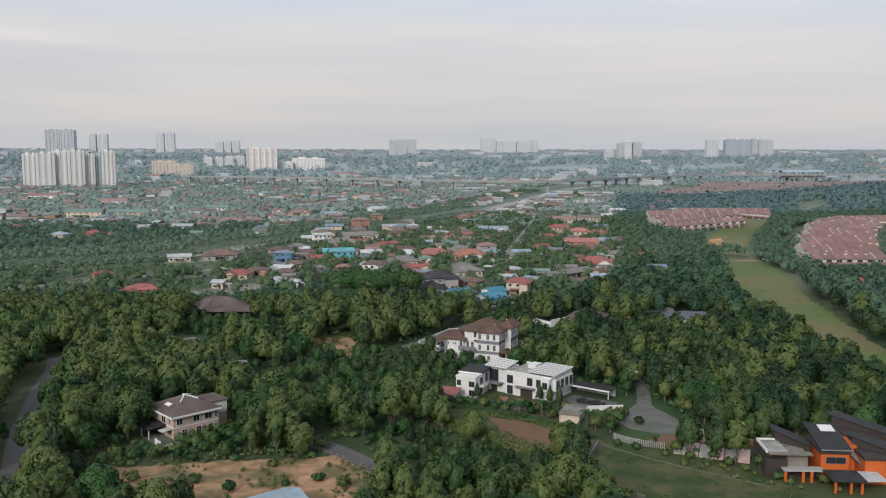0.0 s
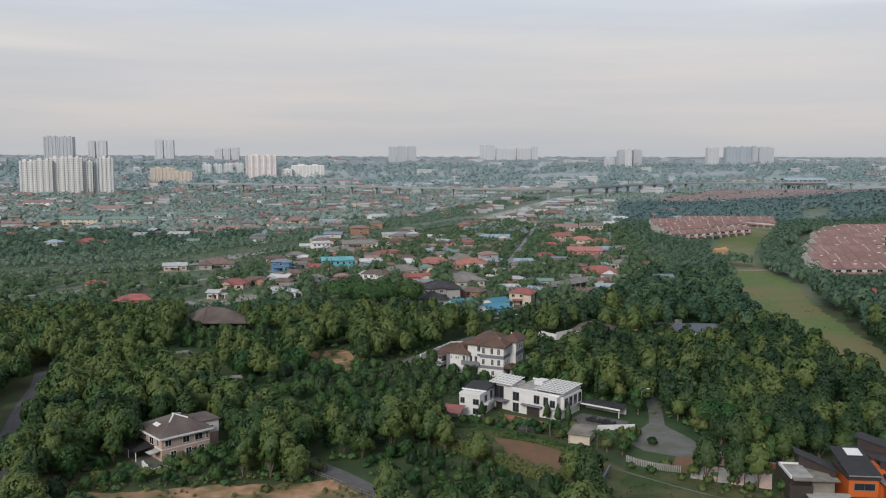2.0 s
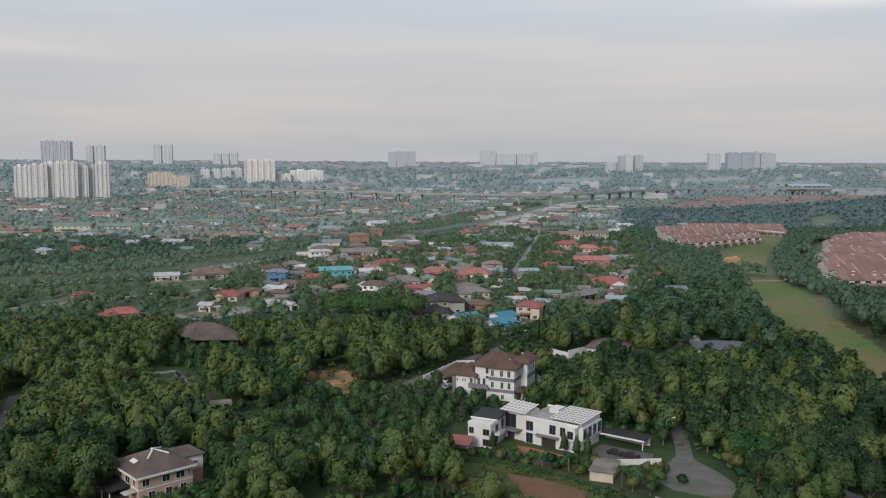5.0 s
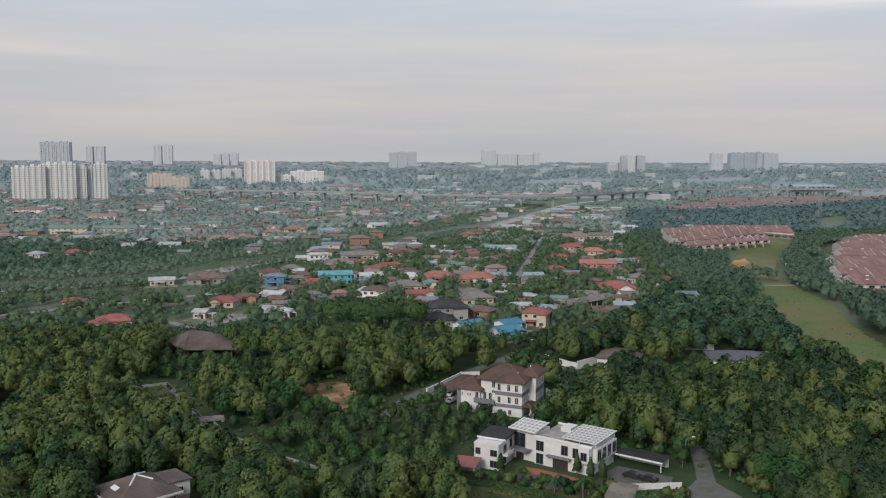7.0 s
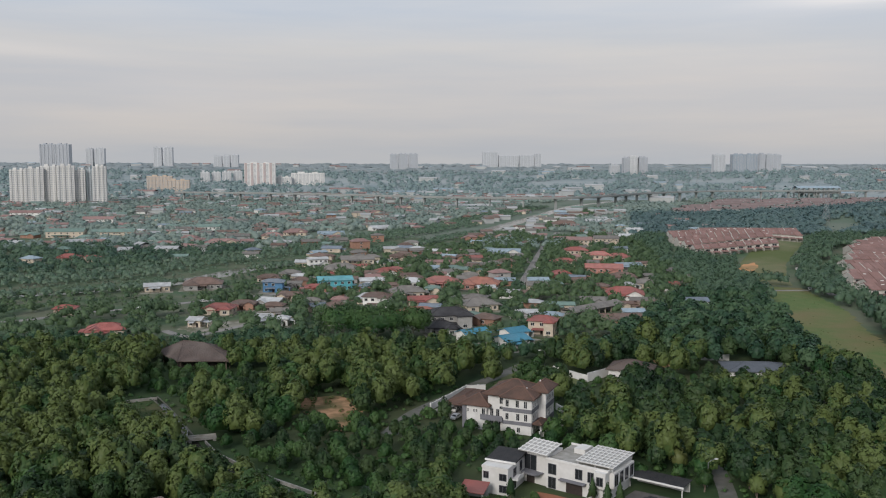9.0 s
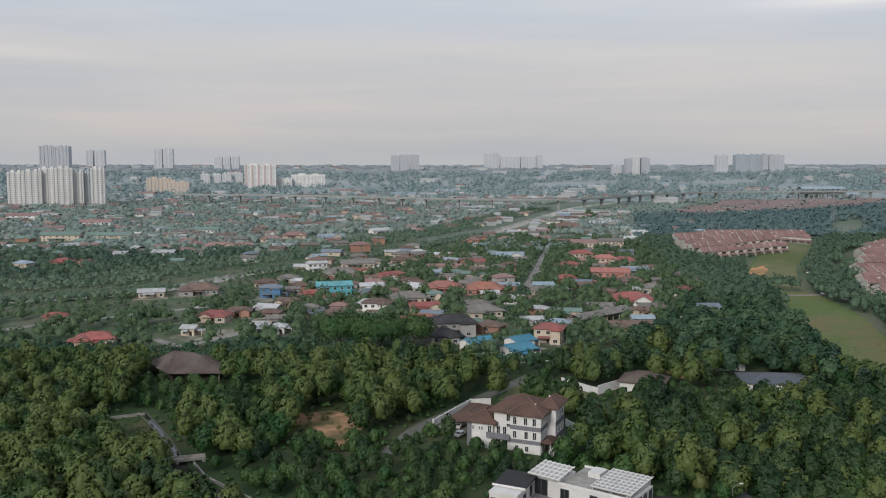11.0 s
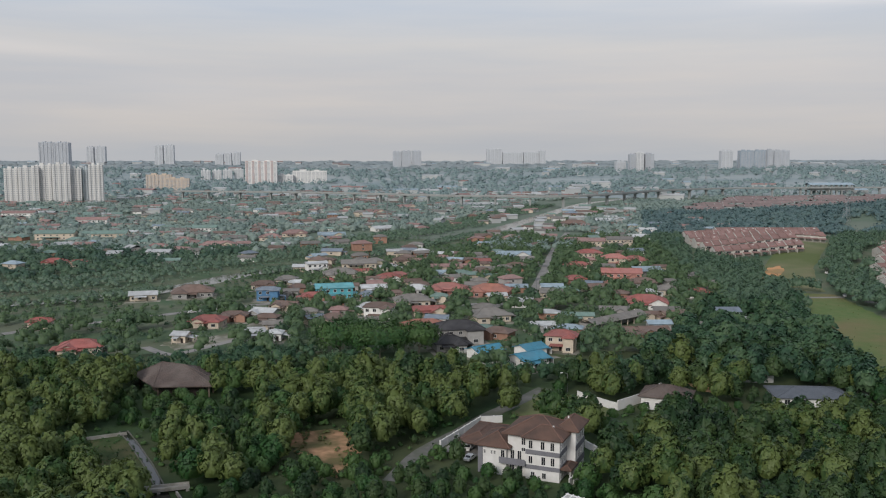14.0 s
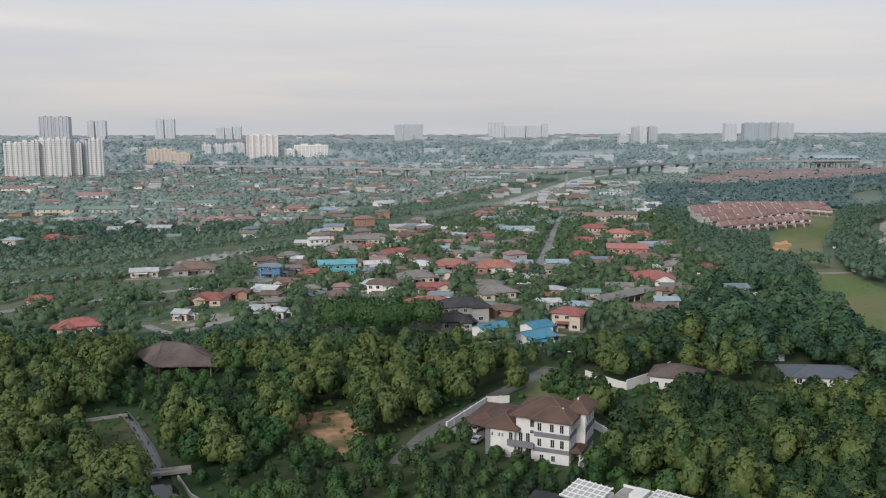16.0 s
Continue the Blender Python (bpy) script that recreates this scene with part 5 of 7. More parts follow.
village_house("brown", "cream", "hip", -24, 735, 0, 14.4, 8.9, 1)
village_house("bluemetal", "white", "gable", 3, 664, 10, 9.1, 6.0, 1)
village_house("lightmetal", "cream", "gable", 32, 566, 10, 10.6, 6.0, 1)
village_house("red", "brick", "gable", -53, 555, 5, 7.4, 6.0, 1)
village_house("red", "brick", "hip", -68, 570, 5, 12.2, 7.6, 1)
village_house("bluemetal", "grey", "gable", 99, 484, 0, 10.0, 6.0, 1)
village_house("brown", "brick", "hip", -98, 511, 0, 12.0, 7.4, 1)
village_house("lightmetal", "white", "gable", -80, 471, 4, 7.3, 6.0, 1)
village_house("bluegrey", "white", "gable", -1, 500, -12, 10.4, 6.0, 1)
village_house("grey", "white", "gable", -31, 495, 6, 12.8, 6.4, 1)
village_house("bluetile", "white", "gable", 17, 431, 32, 12.0, 9.0, 1)
village_house("bluetile", "white", "gable", 32, 417, 34, 12.0, 11.0, 1)
village_house("bluetile", "white", "gable", 35, 434, 34, 10.0, 9.0, 1)
village_house("red", "cream", "hip", -277, 730, 8, 16.4, 10.1, 1)
village_house("red", "cream", "hip", -259, 728, 8, 12.3, 7.6, 1)
village_house("orange", "cream", "gable", -337, 845, 10, 19.4, 9.7, 1)
village_house("greenroof", "cream", "gable", -364, 940, 5, 38.2, 15.0, 2)
village_house("greenroof", "cream", "gable", -311, 937, 5, 35.3, 15.0, 2)
village_house("greenroof", "white", "gable", -238, 1006, 10, 26.4, 13.2, 2)
village_house("red", "cream", "hip", -187, 850, 5, 34.0, 15.0, 1)
village_house("red", "brick", "hip", -234, 834, 5, 21.4, 13.3, 1)
village_house("red", "white", "gable", -401, 1128, 4, 40.2, 15.0, 2)
village_house("red", "white", "gable", -548, 1260, 4, 45.6, 15.0, 2)
village_house("orange", "cream", "hip", -156, 928, 5, 21.4, 13.3, 1)
village_house("red", "cream", "hip", -139, 969, 5, 25.3, 15.0, 1)
village_house("bluemetal", "cream", "gable", -100, 949, 8, 27.4, 13.7, 1)
village_house("lightmetal", "white", "gable", -55, 1029, 30, 24.0, 12.0, 1)
village_house("orange", "cream", "hip", -39, 1437, 5, 38.9, 15.0, 1)
village_house("lightmetal", "white", "gable", 65, 1507, 3, 90.6, 15.0, 1)
village_house("orange", "cream", "hip", -294, 1454, 5, 17.7, 11.0, 2)
village_house("red", "cream", "hip", -81, 1308, 5, 39.0, 15.0, 1)
village_house("brown", "grey", "hip", 163, 1095, 0, 31.9, 15.0, 1)
village_house("lightmetal", "grey", "gable", 213, 1135, 0, 39.8, 15.0, 1)
village_house("lightmetal", "white", "gable", 215, 966, 0, 16.7, 8.4, 2)


def long_shed():
    t = thing("workshop_shed", 81, 495, 0, 42, "long low workshop shed with a grey sheet roof and open bays", "shed")
    part("roof", Geo().gable(-20, -4.5, 20, 4.5, 3.4, 1.9), "roof_grey", t)
    part("wall", Geo().box(-20, 0, 0, 20, 4.4, 3.2), "wall_grey", t)
    for k in range(9):
        part("post", Geo().box(-20 + 5 * k - 0.15, -4.4, 0, -20 + 5 * k + 0.15, -4.1, 3.3), "wall_cream", t)
    DISCS.append((74, 489, 11))
    DISCS.append((90, 503, 11))
    DISCS.append((84, 484, 10))


long_shed()

# smaller houses that fill the villages, in no order
RNG = np.random.default_rng(11)
taken = [(a, b) for a, b, r in DISCS]
DISCS += [(-142, 618, 22), (-124, 650, 18)]  # the open bank by the river bend


def fill(count, x0, x1, y0, y1, sizes, gap, far_wall, group="village houses", pad=5.0):
    """Scatters houses over a stretch of the plan, clear of roads, river and the others."""
    roofs = ["red", "faded", "brown", "brown", "brown", "grey", "grey", "lightmetal", "grey", "greenroof", "bluemetal", "bluegrey"]
    walls = ["cream", "white", "cream", "grey", "brick"]
    done = tries = 0
    while done < count and tries < count * 30:
        tries += 1
        x, y = RNG.uniform(x0, x1), RNG.uniform(y0, y1)
        if abs(x - 0.021 * y) > 0.56 * y + 20 or not free(np.array([x]), np.array([y]), pad)[0]:
            continue
        if min(math.hypot(x - a, y - b) for a, b in taken) < gap:
            continue
        taken.append((x, y))
        w = RNG.choice(sizes)
        village_house(roofs[RNG.integers(12)], walls[RNG.integers(5)], ("hip", "gable")[RNG.integers(2)], x, y, float(RNG.normal(0, 12)), w, max(6, round(w * 0.6 / 2) * 2), 1 + int(RNG.random() < 0.1 and w >= 14), group, far_wall)
        done += 1


fill(24, -85, 30, 470, 640, (8, 10, 12), 15, False)
fill(34, -100, 170, 560, 860, (8, 10, 12, 14), 16, False)
fill(50, -95, 150, 462, 800, (10, 12, 14), 9, True, pad=0.5)
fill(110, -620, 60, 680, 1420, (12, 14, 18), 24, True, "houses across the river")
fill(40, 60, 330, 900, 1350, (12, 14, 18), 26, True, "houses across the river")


# ---- red-roofed terraces ----
def terrace_model(look, front):
    t = thing("terraced_house", 0, 0, 0, 0, "two-storey white terraced house with a red-brown tiled roof", "terraced house", "terraced houses")
    w, d = 6.6, 15.0
    part("wall", Geo().box(0, 0, -1.0, w, d, 6.0).box(0.6, -3.8, -1.0, 0.9, 0, 3.0).add([(0.1, 0, 6), (0.1, d, 6), (0.1, d / 2, 8.6), (w - 0.1, 0, 6), (w - 0.1, d, 6), (w - 0.1, d / 2, 8.6)], [(0, 2, 1), (3, 4, 5), (0, 3, 5, 2), (1, 2, 5, 4)]), "wall_terrace", t)
    part("roof", Geo().slab([(0, -0.9, 5.9), (w, -0.9, 5.9), (w, d / 2, 8.9), (0, d / 2, 8.9)], 0.2).slab([(0, d / 2, 8.9), (w, d / 2, 8.9), (w, d + 0.9, 5.9), (0, d + 0.9, 5.9)], 0.2), "roof_terrace", t)
    part("party_wall", Geo().slab([(-0.15, -0.9, 6.3), (0.15, -0.9, 6.3), (0.15, d / 2, 9.2), (-0.15, d / 2, 9.2)], 0.5), "wall_terrace" if look in (1, 3) else "roof_terrace", t)
    part("porch_roof", Geo().slab([(0.5, -4.0, 2.9), (w - 0.5, -4.0, 2.9), (w - 0.5, 0, 3.7), (0.5, 0, 3.7)], 0.18), "roof_terrace", t)
    if look == 2:
        part("vent", Geo().box(2.2, 4.6, 7.6, 3.9, 5.2, 8.3), "wall_white", t, "white roof hatch")
    if look == 3:
        part("vent", Geo().box(3.9, 2.2, 6.8, 4.6, 3.8, 7.6), "wall_grey", t, "pale roof hatch")
    if front:
        window(t, 3.3, -0.02, 3.7, 3.4, 1.4)
    return t


paint("wall_terrace", (0.50, 0.475, 0.44), (0.40, 0.38, 0.35), 0.4, 0.85, vary=0.15)
paint("roof_terrace", (0.25, 0.15, 0.135), (0.19, 0.118, 0.108), 0.3, 0.8, 0.4, stripe=2.2, vary=0.14, big=(0.07, (0.20, 0.115, 0.10), 0.6))
# Estate roofs and far sheds: greys of low contrast, haze in the paint.
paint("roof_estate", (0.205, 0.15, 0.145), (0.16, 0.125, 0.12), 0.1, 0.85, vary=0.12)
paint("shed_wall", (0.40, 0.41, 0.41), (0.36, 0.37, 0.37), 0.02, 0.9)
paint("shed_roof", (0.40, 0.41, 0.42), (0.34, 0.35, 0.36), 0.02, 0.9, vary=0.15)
TERRACES = [terrace_model(k % 4, k < 4) for k in range(8)]
UNUSED = [True] * 8
LOWLAND = []


def terrace_row(x, y, rz, count, front=True):
    for k in range(count):
        a = radians(rz)
        px, py = x + 6.6 * k * math.cos(a), y + 6.6 * k * math.sin(a)
        m = pose(px, py, max(0.0, ground_z(px, py)), 0, 0, rz)
        look = int(RNG.choice(4, p=(0.4, 0.2, 0.22, 0.18))) + (0 if front else 4)
        if UNUSED[look]:
            UNUSED[look] = False
            TERRACES[look].matrix_basis = m
        else:
            copy_thing(TERRACES[look], m)
    a = radians(rz)
    ex, ey = x + 6.6 * count * math.cos(a), y + 6.6 * count * math.sin(a)
    LINES.append(([(x - 7 * math.sin(a), y + 7 * math.cos(a)), (ex - 7 * math.sin(a), ey + 7 * math.cos(a))], 15))
    LOWLAND.append(np.array([(x - 12, y + 8), (x - 4, y - 62), (ex, ey - 62), (ex + 12, ey + 8)]))


for k, (x, y, count) in enumerate(((212, 748, 10), (215, 783, 11), (219, 818, 13), (224, 854, 18), (232, 892, 18), (274, 932, 15))):
    terrace_row(x, y, -2, count, k < 2)
for k in range(14):
    y = 536 + 46 * (k // 2) + 16 * (k % 2)
    terrace_row(float(np.interp(y, (533, 609, 690, 776, 845), (243, 269, 310, 360, 408))) + 3 * math.sin(2.1 * k), y, 1, 7 if k < 2 else 8, k < 3)


def far_terrace(x, y, rz, count):
    """A whole row in the far estates."""
    t = thing("terrace_row", x, y, max(0.0, ground_z(x, y)), rz, "row of red-roofed terraced houses in a far estate", "terraced row", "far terraced rows")
    L0 = 7.0 * count
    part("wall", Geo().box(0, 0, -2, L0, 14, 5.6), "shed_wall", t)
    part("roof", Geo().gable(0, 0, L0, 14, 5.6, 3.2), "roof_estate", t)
    for k in range(count):
        if RNG.random() < 0.22:
            part("roof_hatch", Geo().box(7 * k + 2.5, 3, 6.8, 7 * k + 4.0, 4.2, 8.0), "shed_roof", t)
    DISCS.append((x + L0 / 2 * math.cos(radians(rz)), y, L0 * 0.4))


for r in range(11):
    for c in range(5):
        if RNG.random() < 0.86:
            far_terrace(350 + 84 * c + 21 * r + RNG.uniform(-14, 14), 1300 + 36 * r + 22 * c + RNG.uniform(-5, 5), RNG.uniform(0, 8), int(RNG.integers(6, 11)))


# ---- towers ----
paint("tower_white", (0.62, 0.61, 0.595), (0.57, 0.56, 0.545), 0.03, 0.9, vary=0.05)
paint("viaduct_concrete", (0.29, 0.30, 0.295), (0.25, 0.26, 0.255), 0.05, 0.9)
paint("tower_blue", (0.44, 0.48, 0.50), (0.41, 0.45, 0.47), 0.03, 0.9)
paint("tower_pale", (0.56, 0.565, 0.57), (0.51, 0.515, 0.52), 0.03, 0.9, vary=0.05)
# Far tower walls take distance haze into their paint, greyer and paler.
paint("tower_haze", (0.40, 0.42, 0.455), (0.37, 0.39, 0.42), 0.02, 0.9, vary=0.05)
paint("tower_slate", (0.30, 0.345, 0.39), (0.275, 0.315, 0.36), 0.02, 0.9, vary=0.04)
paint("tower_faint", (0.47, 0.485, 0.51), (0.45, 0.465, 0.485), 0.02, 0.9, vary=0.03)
paint("tower_cream", (0.52, 0.43, 0.35), (0.48, 0.40, 0.33), 0.03, 0.9)
paint("tower_red", (0.48, 0.37, 0.35), (0.45, 0.35, 0.33), 0.03, 0.9)


def tower(x, y, w, d, h, rz, wall, label, cols=4, stripe=None, glass="hazed_glass", storey=3.2, category="tower block", group="tower blocks"):
    """A slab block with bays that stand proud, window bands on every floor and plant on the roof."""
    z = ground_z(x, y)
    t = thing("apartment_tower" if h > 30 else "apartment_block", x, y, z - 1.0, rz, label, category, group)
    body = Geo().box(-w / 2, -d / 2, 0, w / 2, d / 2, h)
    part("wall", body, wall, t)
    cw, panes = w / cols, Geo()
    bay = Geo().box(cw * 0.08, -d / 2 - 1.2, 0, cw * 0.42, -d / 2, h + 0.6).mesh("bay", stripe or wall)
    for c in range(cols):
        x0 = -w / 2 + cw * c
        part("bay", bay, None, t).matrix_basis = Matrix.Translation((x0, 0, 0))
        for f in range(1, int(h / storey)):
            zz = f * storey
            panes.box(x0 + cw * 0.14, -d / 2 - 1.28, zz, x0 + cw * 0.36, -d / 2 - 1.1, zz + 1.5)
            panes.box(x0 + cw * 0.52, -d / 2 - 0.1, zz, x0 + cw * 0.9, -d / 2 + 0.1, zz + 1.6)
    for f in range(1, int(h / storey)):
        for s in (-1, 1):
            panes.box(s * (w / 2 - 0.05) - 0.1, -d * 0.3, f * storey, s * (w / 2 - 0.05) + 0.1, d * 0.3, f * storey + 1.4)
    tagged(part("glazing", panes, glass, t), kind="stuff")
    part("roof_plant", Geo().box(-w * 0.3, -d * 0.25, h, -w * 0.1, d * 0.25, h + 3.5), wall, t)
    part("roof_plant", Geo().box(w * 0.12, -d * 0.25, h, w * 0.28, d * 0.25, h + 2.8), wall, t)
    DISCS.append((x, y, w * 0.6))
    return t


# the white estate: x, width and roof height of each block
for k, (x, y, w, h) in enumerate(((-714, 1600, 26, 62), (-686, 1600, 31, 64), (-664, 1614, 31, 68), (-631, 1600, 28, 69), (-612, 1614, 17, 62), (-597, 1626, 14, 63), (-573, 1600, 22, 68))):
    tower(x, y, w, 18, h, 14, "tower_blue" if k == 5 else "tower_white", "tall white apartment tower with stacked balconies", 3)
for x in (-1258, -1209):
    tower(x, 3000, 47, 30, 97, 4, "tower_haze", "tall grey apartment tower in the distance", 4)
tower(-453, 2450, 83, 22, 62, 4, "tower_white", "white and dull red apartment tower", 5, "tower_red")
tower(-395, 2480, 45, 20, 24, 3, "tower_white", "low white apartment block by the towers", 5)
tower(-330, 2500, 92, 20, 34, 3, "tower_white", "low white apartment block by the towers", 9)
tower(-650, 2200, 59, 20, 36, 8, "tower_cream", "low orange-cream apartment block", 7)
tower(-589, 2140, 53, 20, 30, 8, "tower_cream", "low orange-cream apartment block", 6)
for x, y, h in ((-640, 2600, 28), (-613, 2620, 27), (-578, 2600, 30), (-550, 2620, 31)):
    tower(x, y, 25, 20, h, 10, "tower_pale", "white apartment block among trees", 3)
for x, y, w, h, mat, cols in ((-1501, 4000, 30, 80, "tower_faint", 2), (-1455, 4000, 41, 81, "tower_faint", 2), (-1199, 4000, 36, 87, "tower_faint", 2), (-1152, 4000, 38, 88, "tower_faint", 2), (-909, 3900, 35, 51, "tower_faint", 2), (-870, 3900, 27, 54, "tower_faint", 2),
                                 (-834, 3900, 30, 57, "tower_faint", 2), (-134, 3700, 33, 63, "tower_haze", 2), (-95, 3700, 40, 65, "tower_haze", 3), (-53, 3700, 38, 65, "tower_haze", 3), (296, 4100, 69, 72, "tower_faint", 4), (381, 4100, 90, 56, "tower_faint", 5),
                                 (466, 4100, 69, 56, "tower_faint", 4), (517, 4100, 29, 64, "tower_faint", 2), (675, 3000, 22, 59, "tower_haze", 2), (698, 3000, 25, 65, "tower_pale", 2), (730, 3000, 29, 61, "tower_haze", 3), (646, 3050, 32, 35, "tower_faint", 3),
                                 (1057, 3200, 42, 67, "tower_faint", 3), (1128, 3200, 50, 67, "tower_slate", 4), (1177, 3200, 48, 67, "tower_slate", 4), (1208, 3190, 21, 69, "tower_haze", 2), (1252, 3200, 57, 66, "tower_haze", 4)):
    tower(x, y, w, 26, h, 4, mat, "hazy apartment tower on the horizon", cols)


def shed_far(x, y, w, d, h, rz, mat):
    t = thing("factory_shed", x, y, ground_z(x, y), rz, "long pale factory shed in the distance", "shed", "far sheds")
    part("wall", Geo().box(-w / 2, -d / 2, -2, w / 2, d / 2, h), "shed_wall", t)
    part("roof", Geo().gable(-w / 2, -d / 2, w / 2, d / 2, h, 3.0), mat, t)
    DISCS.append((x, y, w * 0.4))


for k in range(96):
    y = RNG.uniform(1500, 4300)
    x = y * RNG.uniform(-0.5, 0.56)
    if free(np.array([x]), np.array([y]), 20)[0]:
        shed_far(x, y, RNG.uniform(18, 60), RNG.uniform(14, 24), RNG.uniform(6, 13), RNG.normal(0, 14), ("shed_roof", "shed_roof", "roof_bluemetal", "roof_faded")[RNG.integers(4)])


def far_roofs():
    """Low houses of the plain beyond the river, too many and too small to tell apart."""
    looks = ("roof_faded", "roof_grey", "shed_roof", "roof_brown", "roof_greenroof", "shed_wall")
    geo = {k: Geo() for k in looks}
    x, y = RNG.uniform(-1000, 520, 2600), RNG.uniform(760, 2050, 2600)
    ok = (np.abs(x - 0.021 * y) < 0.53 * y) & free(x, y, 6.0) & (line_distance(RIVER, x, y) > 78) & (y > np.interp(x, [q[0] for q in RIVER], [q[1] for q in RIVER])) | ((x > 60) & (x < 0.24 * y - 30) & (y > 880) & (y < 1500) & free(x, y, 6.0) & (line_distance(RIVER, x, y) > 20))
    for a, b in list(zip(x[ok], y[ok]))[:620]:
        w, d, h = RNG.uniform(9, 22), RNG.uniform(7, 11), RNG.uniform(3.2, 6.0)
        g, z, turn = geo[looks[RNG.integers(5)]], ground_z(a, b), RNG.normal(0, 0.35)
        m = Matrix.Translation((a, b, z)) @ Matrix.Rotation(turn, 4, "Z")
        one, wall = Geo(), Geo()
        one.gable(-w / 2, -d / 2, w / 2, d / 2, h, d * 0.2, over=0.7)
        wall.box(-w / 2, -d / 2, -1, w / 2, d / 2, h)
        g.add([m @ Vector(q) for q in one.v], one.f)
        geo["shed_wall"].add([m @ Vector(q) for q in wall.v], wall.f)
        DISCS.append((a, b - 2.0, w * 0.42))
    for k, g in geo.items():
        tagged(new("far_houses", g.mesh("far_houses", k)), "many small low houses far across the plain", "houses", kind="stuff")


far_roofs()


# ---- viaduct ----
def viaduct():
    t = thing("viaduct", 0, 0, 0, 0, "long pale concrete road viaduct on slender piers", "viaduct")
    line = [Vector((*q, 0)) for q in ((-470, 1700), (-260, 1640), (-115, 1570), (-5, 1500), (100, 1460), (205, 1450), (300, 1530), (415, 1680), (570, 1790), (715, 1815), (900, 1830), (1250, 1850))]
    z0, row = 18.5, []
    for i in range(len(line) - 1):
        a, b, c, d = line[max(i - 1, 0)], line[i], line[i + 1], line[min(i + 2, len(line) - 1)]
        for k in range(8):
            q = k / 8
            row.append(0.5 * (2 * b + (c - a) * q + (2 * a - 5 * b + 4 * c - d) * q**2 + (3 * b - a - 3 * c + d) * q**3))
    sides = []
    for i in range(len(row)):
        along = (row[min(i + 1, len(row) - 1)] - row[max(i - 1, 0)]).normalized()
        sides.append(Vector((along.y, -along.x, 0)))

    def sweep(u0, u1, za, zb):
        g = Geo()
        for p, n in zip(row, sides):
            g.v += [(*(p + n * u).xy, z) for u, z in ((u0, za), (u1, za), (u1, zb), (u0, zb))]
        g.f = [(4 * i + k, 4 * i + (k + 1) % 4, 4 * i + 4 + (k + 1) % 4, 4 * i + 4 + k) for i in range(len(row) - 1) for k in range(4)]
        return g

    part("deck", sweep(-6, 6, z0 - 1.6, z0), "viaduct_concrete", t)
    part("parapet", sweep(6.0, 6.3, z0 - 0.5, z0 + 1.1), "viaduct_concrete", t)
    part("parapet", sweep(-6.3, -6.0, z0 - 0.5, z0 + 1.1), "viaduct_concrete", t)
    pier = Geo().box(-1.3, -2.2, -4, 1.3, 2.2, z0 - 3).box(-1.5, -5.0, z0 - 3.1, 1.5, 5.0, z0 - 1.6).mesh("pier", "viaduct_concrete")
    gone = 99.0
    for i in range(1, len(row)):
        gone += (row[i] - row[i - 1]).length
        if gone > 44:
            gone = 0
            part("pier", pier, None, t).matrix_basis = pose(row[i].x, row[i].y, 0, 0, 0, math.degrees(math.atan2(sides[i].x, -sides[i].y)))


def station():
    t = thing("elevated_station", 800, 1835, 0, 3, "pale elevated station with a wide blue-grey roof on concrete columns", "station")
    part("platform", Geo().box(-46, -13, 13, 46, 13, 17), "viaduct_concrete", t)
    part("roof", Geo().gable(-44, -12, 44, 12, 24, 4, over=2), "roof_bluemetal", t)
    part("hall_wall", Geo().box(-38, -10, 17, 38, 10, 20), "shed_wall", t)
    for k in range(9):
        for y in (-11, 11):
            part("column", Geo().box(-42 + 10.5 * k - 1.2, y - 1.2, -3, -42 + 10.5 * k + 1.2, y + 1.2, 24.2), "viaduct_concrete", t)


viaduct()
station()


def mast(x, y, h, kind):
    z = ground_z(x, y)
    t = thing(kind, x, y, z, 20, "grey steel lattice pylon above the trees" if kind == "pylon" else "slim grey telecom mast", kind.replace("_", " "))
    b, n = (3.2, 7) if kind == "pylon" else (0.8, 9)
    for sx in (-1, 1):
        for sy in (-1, 1):
            part("leg", Geo().tube((sx * b, sy * b, 0), (sx * 0.4, sy * 0.4, h), 0.16, 0.1, 4), "steel", t)
    g = Geo()
    for k in range(n):
        a, c = k / n, (k + 1) / n
        ra, rc = b + (0.4 - b) * a, b + (0.4 - b) * c
        for s in (-1, 1):
            g.tube((-ra, s * ra, a * h), (rc, s * rc, c * h), 0.09, n=4).tube((ra, s * ra, a * h), (-rc, s * rc, c * h), 0.09, n=4)
            g.tube((s * ra, -ra, a * h), (s * rc, rc, c * h), 0.09, n=4).tube((s * ra, ra, a * h), (s * rc, -rc, c * h), 0.09, n=4)
    part("bracing", g, "steel", t)
    if kind == "pylon":
        for zz in (0.68, 0.82, 0.95):
            part("crossarm", Geo().tube((-6, 0, zz * h), (6, 0, zz * h), 0.25, n=4), "steel", t)


mast(452, 1040, 36, "pylon")
mast(-52, 1090, 32, "telecom_mast")
mast(700, 2300, 55, "pylon")


# ---- trees ----
def ico(level, low):
    """Triangles of a round clump, open below."""
    bm = bmesh.new()
    bmesh.ops.create_icosphere(bm, subdivisions=level, radius=1.0)
    tri = np.array([[tuple(q.co) for q in f.verts] for f in bm.faces])
    bm.free()
    return tri[tri[:, :, 2].mean(1) > low]


CLUMP = ico(1, -0.5)
DOME = ico(2, -0.45)


